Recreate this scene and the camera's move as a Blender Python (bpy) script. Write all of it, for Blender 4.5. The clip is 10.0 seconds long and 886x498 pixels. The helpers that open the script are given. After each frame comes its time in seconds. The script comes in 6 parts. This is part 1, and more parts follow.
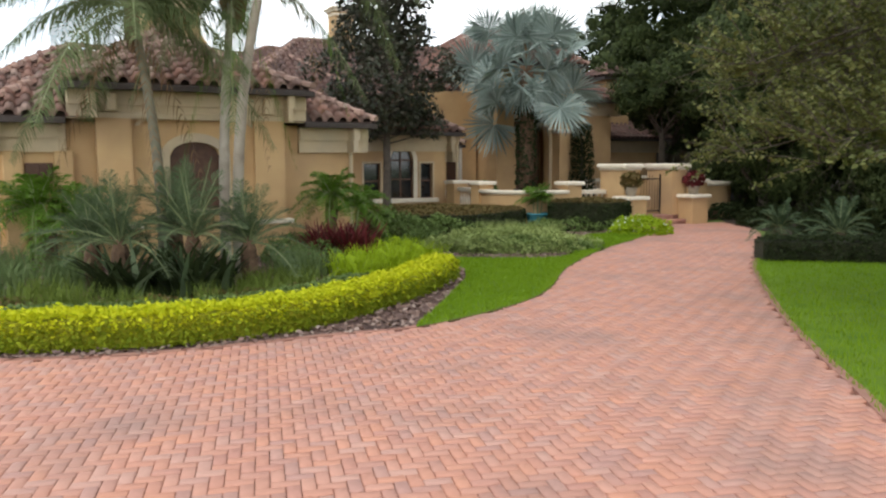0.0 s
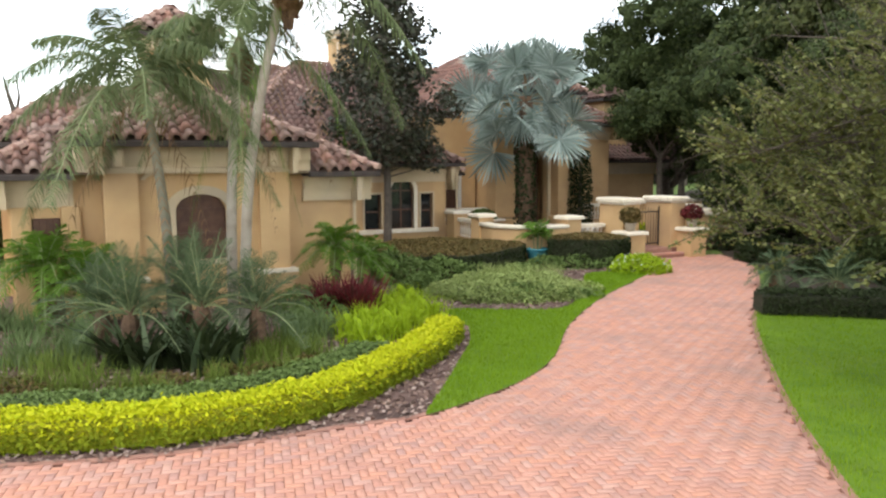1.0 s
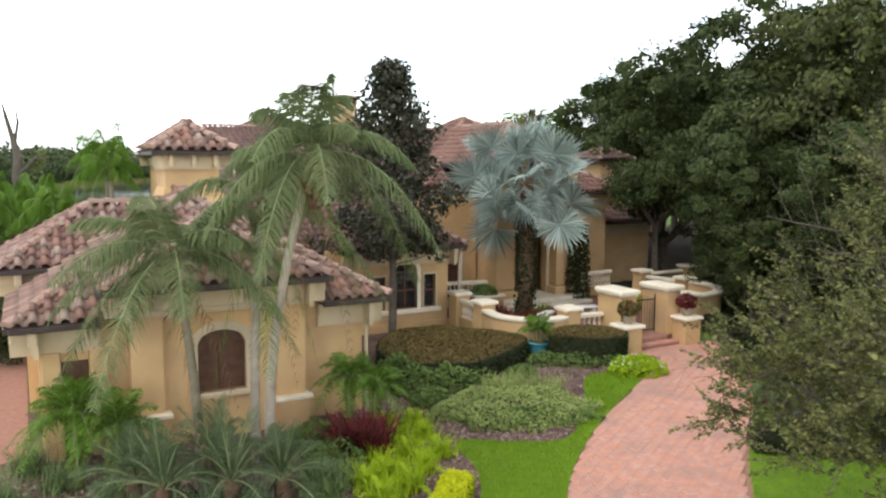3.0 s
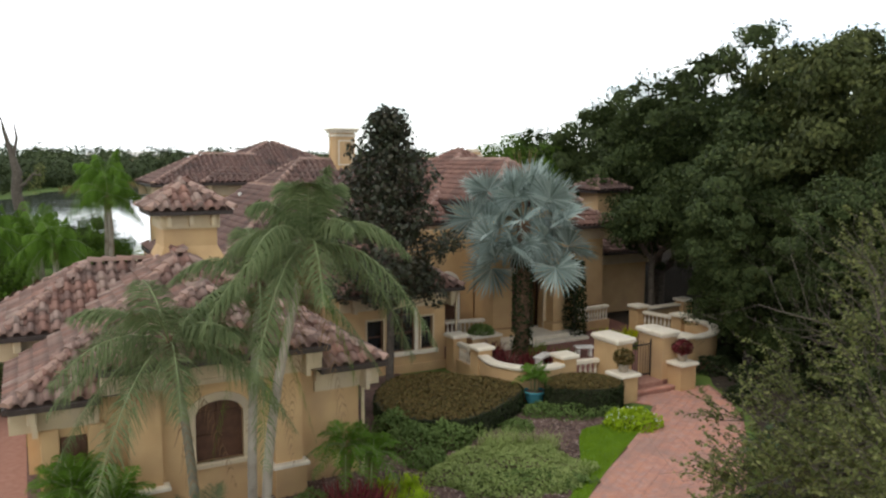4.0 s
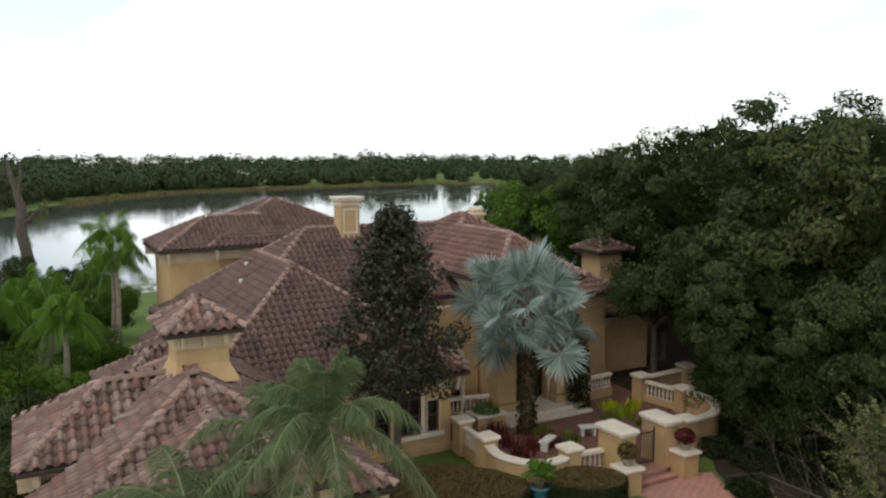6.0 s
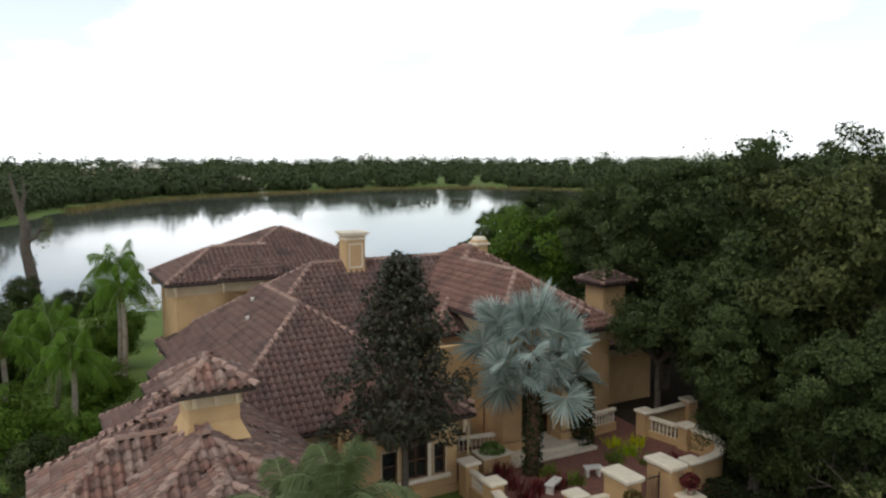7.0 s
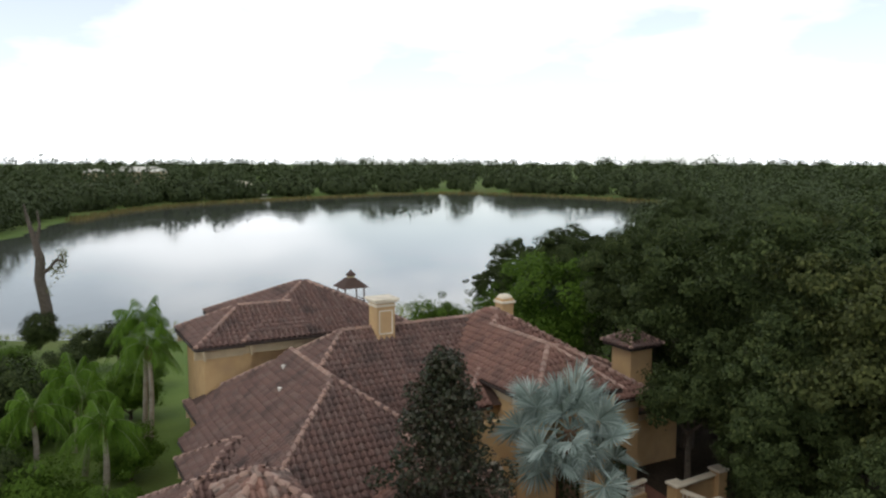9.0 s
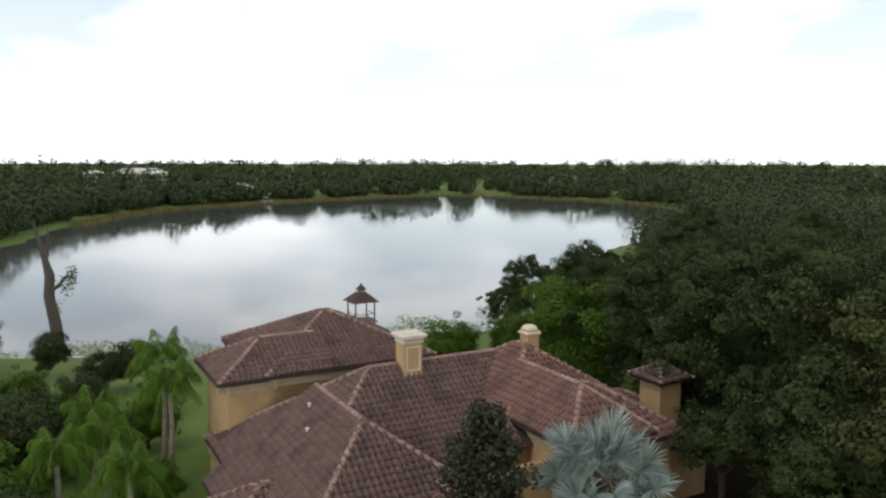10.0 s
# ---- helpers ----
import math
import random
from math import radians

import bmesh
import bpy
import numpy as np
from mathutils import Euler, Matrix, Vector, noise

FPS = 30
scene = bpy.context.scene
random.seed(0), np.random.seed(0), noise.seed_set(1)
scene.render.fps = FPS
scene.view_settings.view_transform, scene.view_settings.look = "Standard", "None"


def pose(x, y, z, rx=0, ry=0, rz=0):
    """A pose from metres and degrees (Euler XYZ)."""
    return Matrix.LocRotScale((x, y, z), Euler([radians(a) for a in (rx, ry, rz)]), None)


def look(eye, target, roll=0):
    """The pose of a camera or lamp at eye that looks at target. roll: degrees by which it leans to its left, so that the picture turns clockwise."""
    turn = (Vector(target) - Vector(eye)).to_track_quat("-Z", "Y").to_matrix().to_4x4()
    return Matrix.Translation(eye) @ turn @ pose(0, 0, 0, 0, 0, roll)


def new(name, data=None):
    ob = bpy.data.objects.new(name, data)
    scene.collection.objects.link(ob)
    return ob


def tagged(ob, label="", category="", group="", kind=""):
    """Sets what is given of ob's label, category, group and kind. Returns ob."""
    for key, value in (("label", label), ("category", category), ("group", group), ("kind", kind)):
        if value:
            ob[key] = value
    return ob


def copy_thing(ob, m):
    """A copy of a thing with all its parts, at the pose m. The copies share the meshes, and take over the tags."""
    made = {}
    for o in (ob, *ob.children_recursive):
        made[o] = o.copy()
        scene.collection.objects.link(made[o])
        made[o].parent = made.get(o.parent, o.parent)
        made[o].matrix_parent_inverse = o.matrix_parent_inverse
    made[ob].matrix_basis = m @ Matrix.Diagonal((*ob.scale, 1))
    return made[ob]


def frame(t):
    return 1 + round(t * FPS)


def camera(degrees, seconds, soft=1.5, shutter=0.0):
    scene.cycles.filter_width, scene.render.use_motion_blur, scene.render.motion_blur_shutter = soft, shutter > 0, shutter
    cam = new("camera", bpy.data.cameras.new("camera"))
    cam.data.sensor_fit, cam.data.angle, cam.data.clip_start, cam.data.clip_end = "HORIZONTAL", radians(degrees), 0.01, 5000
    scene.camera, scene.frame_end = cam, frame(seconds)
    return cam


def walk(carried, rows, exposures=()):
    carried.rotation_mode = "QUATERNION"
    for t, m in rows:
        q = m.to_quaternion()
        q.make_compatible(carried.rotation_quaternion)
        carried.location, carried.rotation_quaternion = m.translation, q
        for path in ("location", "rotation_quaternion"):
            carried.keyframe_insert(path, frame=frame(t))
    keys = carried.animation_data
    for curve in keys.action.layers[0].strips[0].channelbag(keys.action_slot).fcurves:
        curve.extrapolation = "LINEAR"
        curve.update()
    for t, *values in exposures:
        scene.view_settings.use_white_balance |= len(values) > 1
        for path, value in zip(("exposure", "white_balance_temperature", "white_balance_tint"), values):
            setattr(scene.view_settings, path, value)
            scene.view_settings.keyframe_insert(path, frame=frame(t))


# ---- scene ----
cam = camera(60.0, 10.0, 2.3)
# seconds, x, y, z, yaw, pitch, roll
ROWS = [
    (0.0, -0.00, -0.00, 2.11, 0.83, -6.25, 0.31),
    (0.5, -0.06, -0.03, 2.68, 0.68, -6.30, 0.29),
    (1.0, -0.18, -0.06, 3.34, 0.48, -6.37, 0.23),
    (1.5, -0.32, -0.11, 4.10, 0.29, -6.45, 0.12),
    (2.0, -0.45, -0.22, 4.93, 0.13, -6.49, -0.03),
    (2.5, -0.56, -0.38, 5.79, 0.00, -6.51, -0.16),
    (3.0, -0.61, -0.55, 6.68, -0.09, -6.52, -0.23),
    (4.5, -0.52, -0.48, 9.30, -0.18, -6.63, -0.26),
    (5.0, -0.58, -0.50, 10.17, -0.20, -6.64, -0.16),
    (5.5, -0.66, -0.52, 11.06, -0.20, -6.63, -0.00),
    (7.0, -0.99, -0.64, 13.73, -0.17, -6.50, 0.21),
    (7.5, -1.13, -0.64, 14.65, -0.17, -6.50, 0.13),
    (8.0, -1.43, -0.65, 15.54, -0.16, -6.50, 0.04),
    (8.5, -1.96, -0.55, 16.42, -0.17, -6.51, -0.01),
    (9.0, -2.63, -0.29, 17.29, -0.21, -6.53, -0.05),
    (9.5, -3.38, 0.11, 18.18, -0.26, -6.55, -0.08),
    (10.0, -4.20, 0.61, 19.08, -0.32, -6.59, -0.12),
]
walk(cam, [(t, pose(x, y, z, 90 + pitch, roll, yaw)) for t, x, y, z, yaw, pitch, roll in ROWS],
     [(0.0, -1.1), (0.8, -0.77), (1.5, -0.5), (2.4, -0.47), (3.2, -0.92), (4.4, -1.6), (6.0, -1.75), (7.5, -1.85), (10.0, -1.92)])

# ---------------------------------------------------------------- world and sun
world = bpy.data.worlds.new("overcast_sky")
world.use_nodes = True
scene.world = world
wn, wl = world.node_tree.nodes, world.node_tree.links
wn.clear()
w_out = wn.new("ShaderNodeOutputWorld")
w_bg = wn.new("ShaderNodeBackground")
w_sky = wn.new("ShaderNodeTexSky")
w_sky.sky_type = 'NISHITA'
w_sky.sun_disc = False
w_sky.sun_elevation, w_sky.sun_rotation = radians(52), radians(215)
w_co = wn.new("ShaderNodeTexCoord")
w_map = wn.new("ShaderNodeMapping")
w_map.inputs["Scale"].default_value = (1.0, 1.0, 3.2)
w_noise = wn.new("ShaderNodeTexNoise")
w_noise.inputs["Scale"].default_value = 2.6
w_noise.inputs["Detail"].default_value = 6.0
w_ramp = wn.new("ShaderNodeValToRGB")
w_ramp.color_ramp.elements[0].position, w_ramp.color_ramp.elements[0].color = 0.43, (0.42, 0.42, 0.42, 1)
w_ramp.color_ramp.elements[1].position, w_ramp.color_ramp.elements[1].color = 0.57, (1, 1, 1, 1)
w_mix = wn.new("ShaderNodeMix")
w_mix.data_type = 'RGBA'
w_mix.inputs["B"].default_value = (29.2, 30.2, 31.2, 1)
wl.new(w_co.outputs["Generated"], w_map.inputs["Vector"])
wl.new(w_map.outputs["Vector"], w_noise.inputs["Vector"])
wl.new(w_noise.outputs["Fac"], w_ramp.inputs["Fac"])
wl.new(w_ramp.outputs["Color"], w_mix.inputs["Factor"])
w_gain = wn.new("ShaderNodeVectorMath")
w_gain.operation = 'SCALE'
w_gain.inputs["Scale"].default_value = 2.6
wl.new(w_sky.outputs["Color"], w_gain.inputs[0])
wl.new(w_gain.outputs["Vector"], w_mix.inputs["A"])
# overcast light, somewhat brighter towards the horizon
w_sep = wn.new("ShaderNodeSeparateXYZ")
w_rng = wn.new("ShaderNodeMapRange")
w_rng.inputs["From Min"].default_value, w_rng.inputs["From Max"].default_value = 0.0, 0.7
w_rng.inputs["To Min"].default_value, w_rng.inputs["To Max"].default_value = 1.85, 0.8
w_mul = wn.new("ShaderNodeVectorMath")
w_mul.operation = 'SCALE'
wl.new(w_co.outputs["Generated"], w_sep.inputs["Vector"])
wl.new(w_sep.outputs["Z"], w_rng.inputs["Value"])
wl.new(w_mix.outputs["Result"], w_mul.inputs[0])
wl.new(w_rng.outputs["Result"], w_mul.inputs["Scale"])
wl.new(w_mul.outputs["Vector"], w_bg.inputs["Color"])
w_bg.inputs["Strength"].default_value = 0.117
wl.new(w_bg.outputs["Background"], w_out.inputs["Surface"])

sun = new("sun", bpy.data.lights.new("sun", 'SUN'))
sun.data.energy, sun.data.angle, sun.data.color = 2.0, radians(14), (1.0, 0.965, 0.90)
sun.matrix_world = look((-20, -28, 44), (0, 0, 0))


# ---------------------------------------------------------------- materials
def material(name, c1, c2, scale=4.0, rough=0.8, bump=0.2, bump_scale=40.0, dist=0.01, island=None, per_object=None,
             translucent=0.0, metal=0.0, stain=None, stain_scale=0.7, coords="Object", spec=0.4):
    """Two colours mixed by noise, with fine relief; island / per_object: colour range varied piece by piece."""
    m = bpy.data.materials.new(name)
    m.use_nodes = True
    n, l = m.node_tree.nodes, m.node_tree.links
    b = n["Principled BSDF"]
    b.inputs["Roughness"].default_value, b.inputs["Metallic"].default_value = rough, metal
    b.inputs["Specular IOR Level"].default_value = spec
    co = n.new("ShaderNodeTexCoord")
    t1 = n.new("ShaderNodeTexNoise")
    t1.inputs["Scale"].default_value, t1.inputs["Detail"].default_value = scale, 5.0
    l.new(co.outputs[coords], t1.inputs["Vector"])
    r1 = n.new("ShaderNodeValToRGB")
    e = r1.color_ramp.elements
    e[0].position, e[0].color = 0.32, (*c1, 1)
    e[1].position, e[1].color = 0.68, (*c2, 1)
    l.new(t1.outputs["Fac"], r1.inputs["Fac"])
    col = r1.outputs["Color"]

    def blend(fac, a, colour=None, mode='MIX', amount=1.0):
        x = n.new("ShaderNodeMix")
        x.data_type, x.blend_type = 'RGBA', mode
        if amount != 1.0 or fac is None:
            x.inputs["Factor"].default_value = amount
        if fac is not None:
            l.new(fac, x.inputs["Factor"])
        l.new(a, x.inputs["A"])
        if hasattr(colour, "is_output"):
            l.new(colour, x.inputs["B"])
        else:
            x.inputs["B"].default_value = (*colour, 1)
        return x.outputs["Result"]

    pick = None
    if island:
        pick, ramp = n.new("ShaderNodeNewGeometry").outputs["Random Per Island"], island
    if per_object:
        pick, ramp = n.new("ShaderNodeObjectInfo").outputs["Random"], per_object
    if pick is not None:
        r2 = n.new("ShaderNodeValToRGB")
        els = r2.color_ramp.elements
        while len(els) < len(ramp):
            els.new(0.5)
        for k, c in enumerate(ramp):
            els[k].position, els[k].color = k / (len(ramp) - 1), (*c, 1)
        l.new(pick, r2.inputs["Fac"])
        col = blend(None, col, r2.outputs["Color"], 'MIX', 0.75)
    if stain:
        t3 = n.new("ShaderNodeTexNoise")
        t3.inputs["Scale"].default_value, t3.inputs["Detail"].default_value = stain_scale, 7.0
        l.new(co.outputs[coords], t3.inputs["Vector"])
        r3 = n.new("ShaderNodeValToRGB")
        r3.color_ramp.elements[0].position, r3.color_ramp.elements[1].position = 0.5, 0.75
        l.new(t3.outputs["Fac"], r3.inputs["Fac"])
        col = blend(r3.outputs["Color"], col, stain)
    l.new(col, b.inputs["Base Color"])
    if bump:
        t2 = n.new("ShaderNodeTexNoise")
        t2.inputs["Scale"].default_value, t2.inputs["Detail"].default_value = bump_scale, 4.0
        l.new(co.outputs[coords], t2.inputs["Vector"])
        bp = n.new("ShaderNodeBump")
        bp.inputs["Strength"].default_value, bp.inputs["Distance"].default_value = bump, dist
        l.new(t2.outputs["Fac"], bp.inputs["Height"])
        l.new(bp.outputs["Normal"], b.inputs["Normal"])
    if translucent:
        tr = n.new("ShaderNodeBsdfTranslucent")
        l.new(col, tr.inputs["Color"])
        ms = n.new("ShaderNodeMixShader")
        ms.inputs["Fac"].default_value = translucent
        l.new(b.outputs["BSDF"], ms.inputs[1])
        l.new(tr.outputs["BSDF"], ms.inputs[2])
        l.new(ms.outputs["Shader"], n["Material Output"].inputs["Surface"])
    return m


def leafy(name, *ramp, rough=0.7, tr=0.22, spec=0.18):
    return material(name, ramp[0], ramp[-1], scale=1.3, rough=rough, bump=0, island=ramp, translucent=tr, spec=spec)


STUCCO = material("stucco", (0.60, 0.40, 0.20), (0.54, 0.35, 0.17), 1.6, 0.92, 0.5, 90, 0.006, stain=(0.44, 0.29, 0.16), stain_scale=0.5)
TRIM = material("cast_stone_trim", (0.60, 0.48, 0.31), (0.53, 0.42, 0.27), 3.0, 0.85, 0.3, 60, 0.004, stain=(0.45, 0.37, 0.27))
CAP = material("pale_coping_stone", (0.80, 0.72, 0.58), (0.72, 0.63, 0.48), 4.0, 0.8, 0.3, 50, 0.004, stain=(0.55, 0.48, 0.37))
WHITE = material("white_painted_trim", (0.78, 0.75, 0.68), (0.72, 0.68, 0.60), 5.0, 0.6, 0.1, 60)
TILES = [(0.16, 0.096, 0.079), (0.27, 0.146, 0.113), (0.20, 0.130, 0.108), (0.34, 0.182, 0.136), (0.29, 0.205, 0.17), (0.17, 0.108, 0.091), (0.40, 0.305, 0.255), (0.24, 0.150, 0.122)]
TILE = material("clay_roof_tile", (0.22, 0.12, 0.095), (0.34, 0.19, 0.14), 9.0, 0.85, 0.4, 60, 0.006, island=TILES, stain=(0.11, 0.08, 0.07), stain_scale=2.2)
TILE_OLD = material("weathered_roof_tile", (0.15, 0.088, 0.074), (0.22, 0.135, 0.11), 9.0, 0.85, 0.4, 60, 0.006, island=[(0.145, 0.090, 0.077), (0.185, 0.108, 0.089), (0.160, 0.100, 0.086), (0.205, 0.120, 0.098), (0.205, 0.140, 0.119), (0.15, 0.095, 0.083)], stain=(0.085, 0.062, 0.055), stain_scale=0.9)
TILE_RED = material("reddish_roof_tile", (0.21, 0.112, 0.088), (0.26, 0.145, 0.113), 9.0, 0.85, 0.4, 60, 0.006, island=[(0.20, 0.108, 0.086), (0.26, 0.138, 0.106), (0.225, 0.128, 0.102), (0.29, 0.16, 0.122), (0.18, 0.10, 0.083)], stain=(0.12, 0.075, 0.063), stain_scale=0.8)
TILE_ONE = material("clay_roof_tile_single", (0.22, 0.12, 0.095), (0.34, 0.19, 0.14), 9.0, 0.85, 0.4, 60, 0.006, per_object=TILES, stain=(0.09, 0.065, 0.055), stain_scale=2.2)
CAPTILE = material("clay_hip_tile", (0.32, 0.21, 0.165), (0.42, 0.28, 0.22), 7.0, 0.85, 0.4, 60, 0.006, island=((0.28, 0.17, 0.13), (0.45, 0.31, 0.25), (0.35, 0.215, 0.16), (0.25, 0.175, 0.145)))
DECK = material("roof_underlay", (0.070, 0.042, 0.034), (0.10, 0.062, 0.049), 5.0, 0.9, 0.3, 30)
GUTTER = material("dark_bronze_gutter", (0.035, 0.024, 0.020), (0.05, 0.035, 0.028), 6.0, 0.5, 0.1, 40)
WOOD = material("dark_stained_wood", (0.075, 0.032, 0.018), (0.12, 0.055, 0.03), 5.0, 0.5, 0.3, 30)
IRON = material("black_wrought_iron", (0.02, 0.02, 0.02), (0.035, 0.03, 0.03), 8.0, 0.5, 0.2, 50)
GLASS = material("dark_window_glass", (0.012, 0.014, 0.016), (0.02, 0.022, 0.024), 2.0, 0.06, 0, spec=0.6)
BRICKS = [(0.56, 0.265, 0.185), (0.62, 0.335, 0.25), (0.50, 0.255, 0.20), (0.64, 0.31, 0.205), (0.46, 0.27, 0.23), (0.60, 0.36, 0.285)]
BRICK = material("clay_paver", (0.42, 0.19, 0.13), (0.52, 0.26, 0.18), 14.0, 0.8, 0.4, 120, 0.004, island=BRICKS, stain=(0.36, 0.225, 0.185), stain_scale=0.6)
BRICK_ONE = material("clay_paver_single", (0.42, 0.19, 0.13), (0.52, 0.26, 0.18), 14.0, 0.8, 0.4, 120, 0.004, per_object=BRICKS)
JOINT = material("paver_bedding_sand", (0.33, 0.165, 0.12), (0.40, 0.215, 0.16), 6.0, 0.95, 0.3, 80)
MULCH_BED = material("mulch_soil", (0.10, 0.058, 0.047), (0.20, 0.125, 0.105), 7.0, 0.95, 0.8, 30, 0.03, stain=(0.045, 0.028, 0.022))
CHIPS = material("bark_mulch", (0.14, 0.08, 0.06), (0.25, 0.16, 0.13), 9.0, 0.95, 0.3, 60, island=((0.12, 0.07, 0.054), (0.26, 0.168, 0.132), (0.50, 0.40, 0.335), (0.17, 0.105, 0.083), (0.32, 0.21, 0.155)))
LAWN = material("mown_lawn", (0.11, 0.21, 0.010), (0.17, 0.285, 0.014), 2.0, 0.9, 0.7, 140, 0.02, stain=(0.14, 0.21, 0.02), stain_scale=0.6)
BLADES = leafy("grass_blade", (0.15, 0.27, 0.010), (0.26, 0.39, 0.018), (0.20, 0.33, 0.013), tr=0.4)
MEADOW = material("rough_grass_ground", (0.085, 0.15, 0.022), (0.135, 0.20, 0.035), 0.12, 0.95, 0.6, 3.0, 0.1, stain=(0.14, 0.13, 0.045), stain_scale=0.03)
BARK = material("oak_bark", (0.075, 0.06, 0.048), (0.14, 0.115, 0.09), 6.0, 0.95, 0.8, 30, 0.03)
PALE_BARK = material("pale_palm_bark", (0.30, 0.255, 0.20), (0.42, 0.37, 0.30), 5.0, 0.9, 0.5, 35, 0.02, stain=(0.20, 0.16, 0.12), stain_scale=2.5)
GREEN_BARK = material("grey_green_palm_bark", (0.13, 0.125, 0.085), (0.22, 0.205, 0.145), 5.0, 0.9, 0.6, 35, 0.02, stain=(0.09, 0.07, 0.05), stain_scale=2.5)
BROWN_BARK = material("fibrous_palm_bark", (0.085, 0.05, 0.03), (0.18, 0.11, 0.065), 7.0, 0.95, 0.8, 30, 0.04)
OAK = leafy("oak_leaf", (0.015, 0.026, 0.008), (0.050, 0.072, 0.020), (0.028, 0.044, 0.012), (0.105, 0.13, 0.040), tr=0.10)
OAK_OLIVE = leafy("olive_oak_leaf", (0.020, 0.028, 0.008), (0.066, 0.080, 0.021), (0.036, 0.048, 0.013), (0.13, 0.14, 0.043), tr=0.10)
OAK_NEAR = leafy("oak_leaf_grey_green", (0.050, 0.065, 0.018), (0.180, 0.195, 0.058), (0.092, 0.112, 0.031), (0.30, 0.305, 0.115), tr=0.28)
OAK_FAR = leafy("far_wood_leaf", (0.040, 0.058, 0.024), (0.062, 0.084, 0.031), (0.050, 0.070, 0.027), (0.080, 0.098, 0.038), tr=0.1)
LIGHT_TREE = leafy("light_green_leaf", (0.05, 0.10, 0.012), (0.11, 0.19, 0.02), (0.08, 0.14, 0.015))
MAGNOLIA = leafy("magnolia_leaf", (0.014, 0.022, 0.010), (0.038, 0.048, 0.020), (0.055, 0.038, 0.023), (0.022, 0.032, 0.014), (0.055, 0.05, 0.03), rough=0.5, tr=0.05, spec=0.3)
PALM = leafy("palm_leaflet", (0.075, 0.110, 0.042), (0.165, 0.210, 0.085), (0.115, 0.155, 0.06), (0.245, 0.28, 0.135), tr=0.3)
PALM_DARK = leafy("blue_green_palm_leaflet", (0.040, 0.072, 0.032), (0.085, 0.13, 0.065), (0.06, 0.098, 0.045), (0.13, 0.17, 0.095))
PALM_LOW = leafy("grey_green_palm_leaflet", (0.052, 0.088, 0.038), (0.115, 0.16, 0.078), (0.08, 0.12, 0.054), (0.18, 0.225, 0.125), tr=0.28)
PALM_BRIGHT = leafy("bright_palm_leaflet", (0.06, 0.13, 0.012), (0.14, 0.25, 0.025), (0.10, 0.19, 0.02))
DEAD = leafy("dry_frond", (0.16, 0.09, 0.045), (0.28, 0.18, 0.09), (0.21, 0.13, 0.07))
RACHIS = material("frond_stem", (0.16, 0.20, 0.08), (0.24, 0.28, 0.13), 4.0, 0.6, 0.1, 30)
SILVER = leafy("silver_palm_leaf", (0.09, 0.13, 0.11), (0.34, 0.41, 0.365), (0.19, 0.25, 0.215), (0.50, 0.57, 0.52), tr=0.10)
YELLOW = leafy("golden_hedge_leaf", (0.52, 0.56, 0.012), (0.72, 0.70, 0.03), (0.60, 0.62, 0.018), (0.42, 0.50, 0.012), tr=0.3)
# dull yellow core: shade between the golden leaves put into the colour
YELLOW_SHADE = material("golden_hedge_inner_shade", (0.20, 0.21, 0.01), (0.34, 0.34, 0.015), 22.0, 0.9, 0.8, 40, 0.03)
# near-black core colour: the shade inside a hedge, painted on
HEDGE_SHADE = material("hedge_inner_shade", (0.016, 0.02, 0.008), (0.035, 0.035, 0.014), 22.0, 0.9, 0.8, 40, 0.03)
GREEN = leafy("shrub_leaf", (0.095, 0.15, 0.036), (0.21, 0.285, 0.09), (0.145, 0.21, 0.058))
PALE_GREEN = leafy("pale_groundcover_leaf", (0.22, 0.29, 0.08), (0.40, 0.46, 0.17), (0.31, 0.37, 0.12), tr=0.3)
LIME = leafy("lime_fern_frond", (0.27, 0.40, 0.014), (0.46, 0.58, 0.03), (0.36, 0.50, 0.02), tr=0.35)
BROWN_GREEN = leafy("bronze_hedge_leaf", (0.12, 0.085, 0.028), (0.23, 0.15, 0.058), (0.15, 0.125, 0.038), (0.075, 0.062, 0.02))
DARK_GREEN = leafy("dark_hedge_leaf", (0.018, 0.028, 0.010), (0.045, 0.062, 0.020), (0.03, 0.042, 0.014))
RED = leafy("red_ti_leaf", (0.10, 0.014, 0.018), (0.24, 0.035, 0.045), (0.16, 0.03, 0.03), (0.06, 0.035, 0.02))
TUFT = leafy("strappy_grass_leaf", (0.10, 0.155, 0.05), (0.21, 0.275, 0.115), (0.15, 0.21, 0.075))
TUFT_DARK = leafy("green_grass_leaf", (0.10, 0.15, 0.022), (0.19, 0.25, 0.045), (0.14, 0.19, 0.03))
PETAL = leafy("white_petal", (0.75, 0.75, 0.68), (0.85, 0.84, 0.78))
# litter brown, darkened to carry the shade of the oaks
LITTER_SHADE = material("shaded_leaf_litter", (0.028, 0.02, 0.013), (0.06, 0.042, 0.026), 5.0, 0.95, 0.8, 20, 0.03)
TERRACE = material("dark_red_paving", (0.16, 0.07, 0.052), (0.23, 0.105, 0.08), 6.0, 0.85, 0.3, 60)
# darker and greener than the leaves on top
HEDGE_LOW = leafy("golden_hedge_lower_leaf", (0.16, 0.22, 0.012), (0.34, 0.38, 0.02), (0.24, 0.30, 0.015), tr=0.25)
POT_BLUE = material("turquoise_glaze", (0.05, 0.22, 0.26), (0.09, 0.32, 0.36), 5.0, 0.25, 0.1, 30)
POT_CLAY = material("grey_clay_pot", (0.30, 0.25, 0.19), (0.40, 0.34, 0.26), 5.0, 0.85, 0.3, 40)
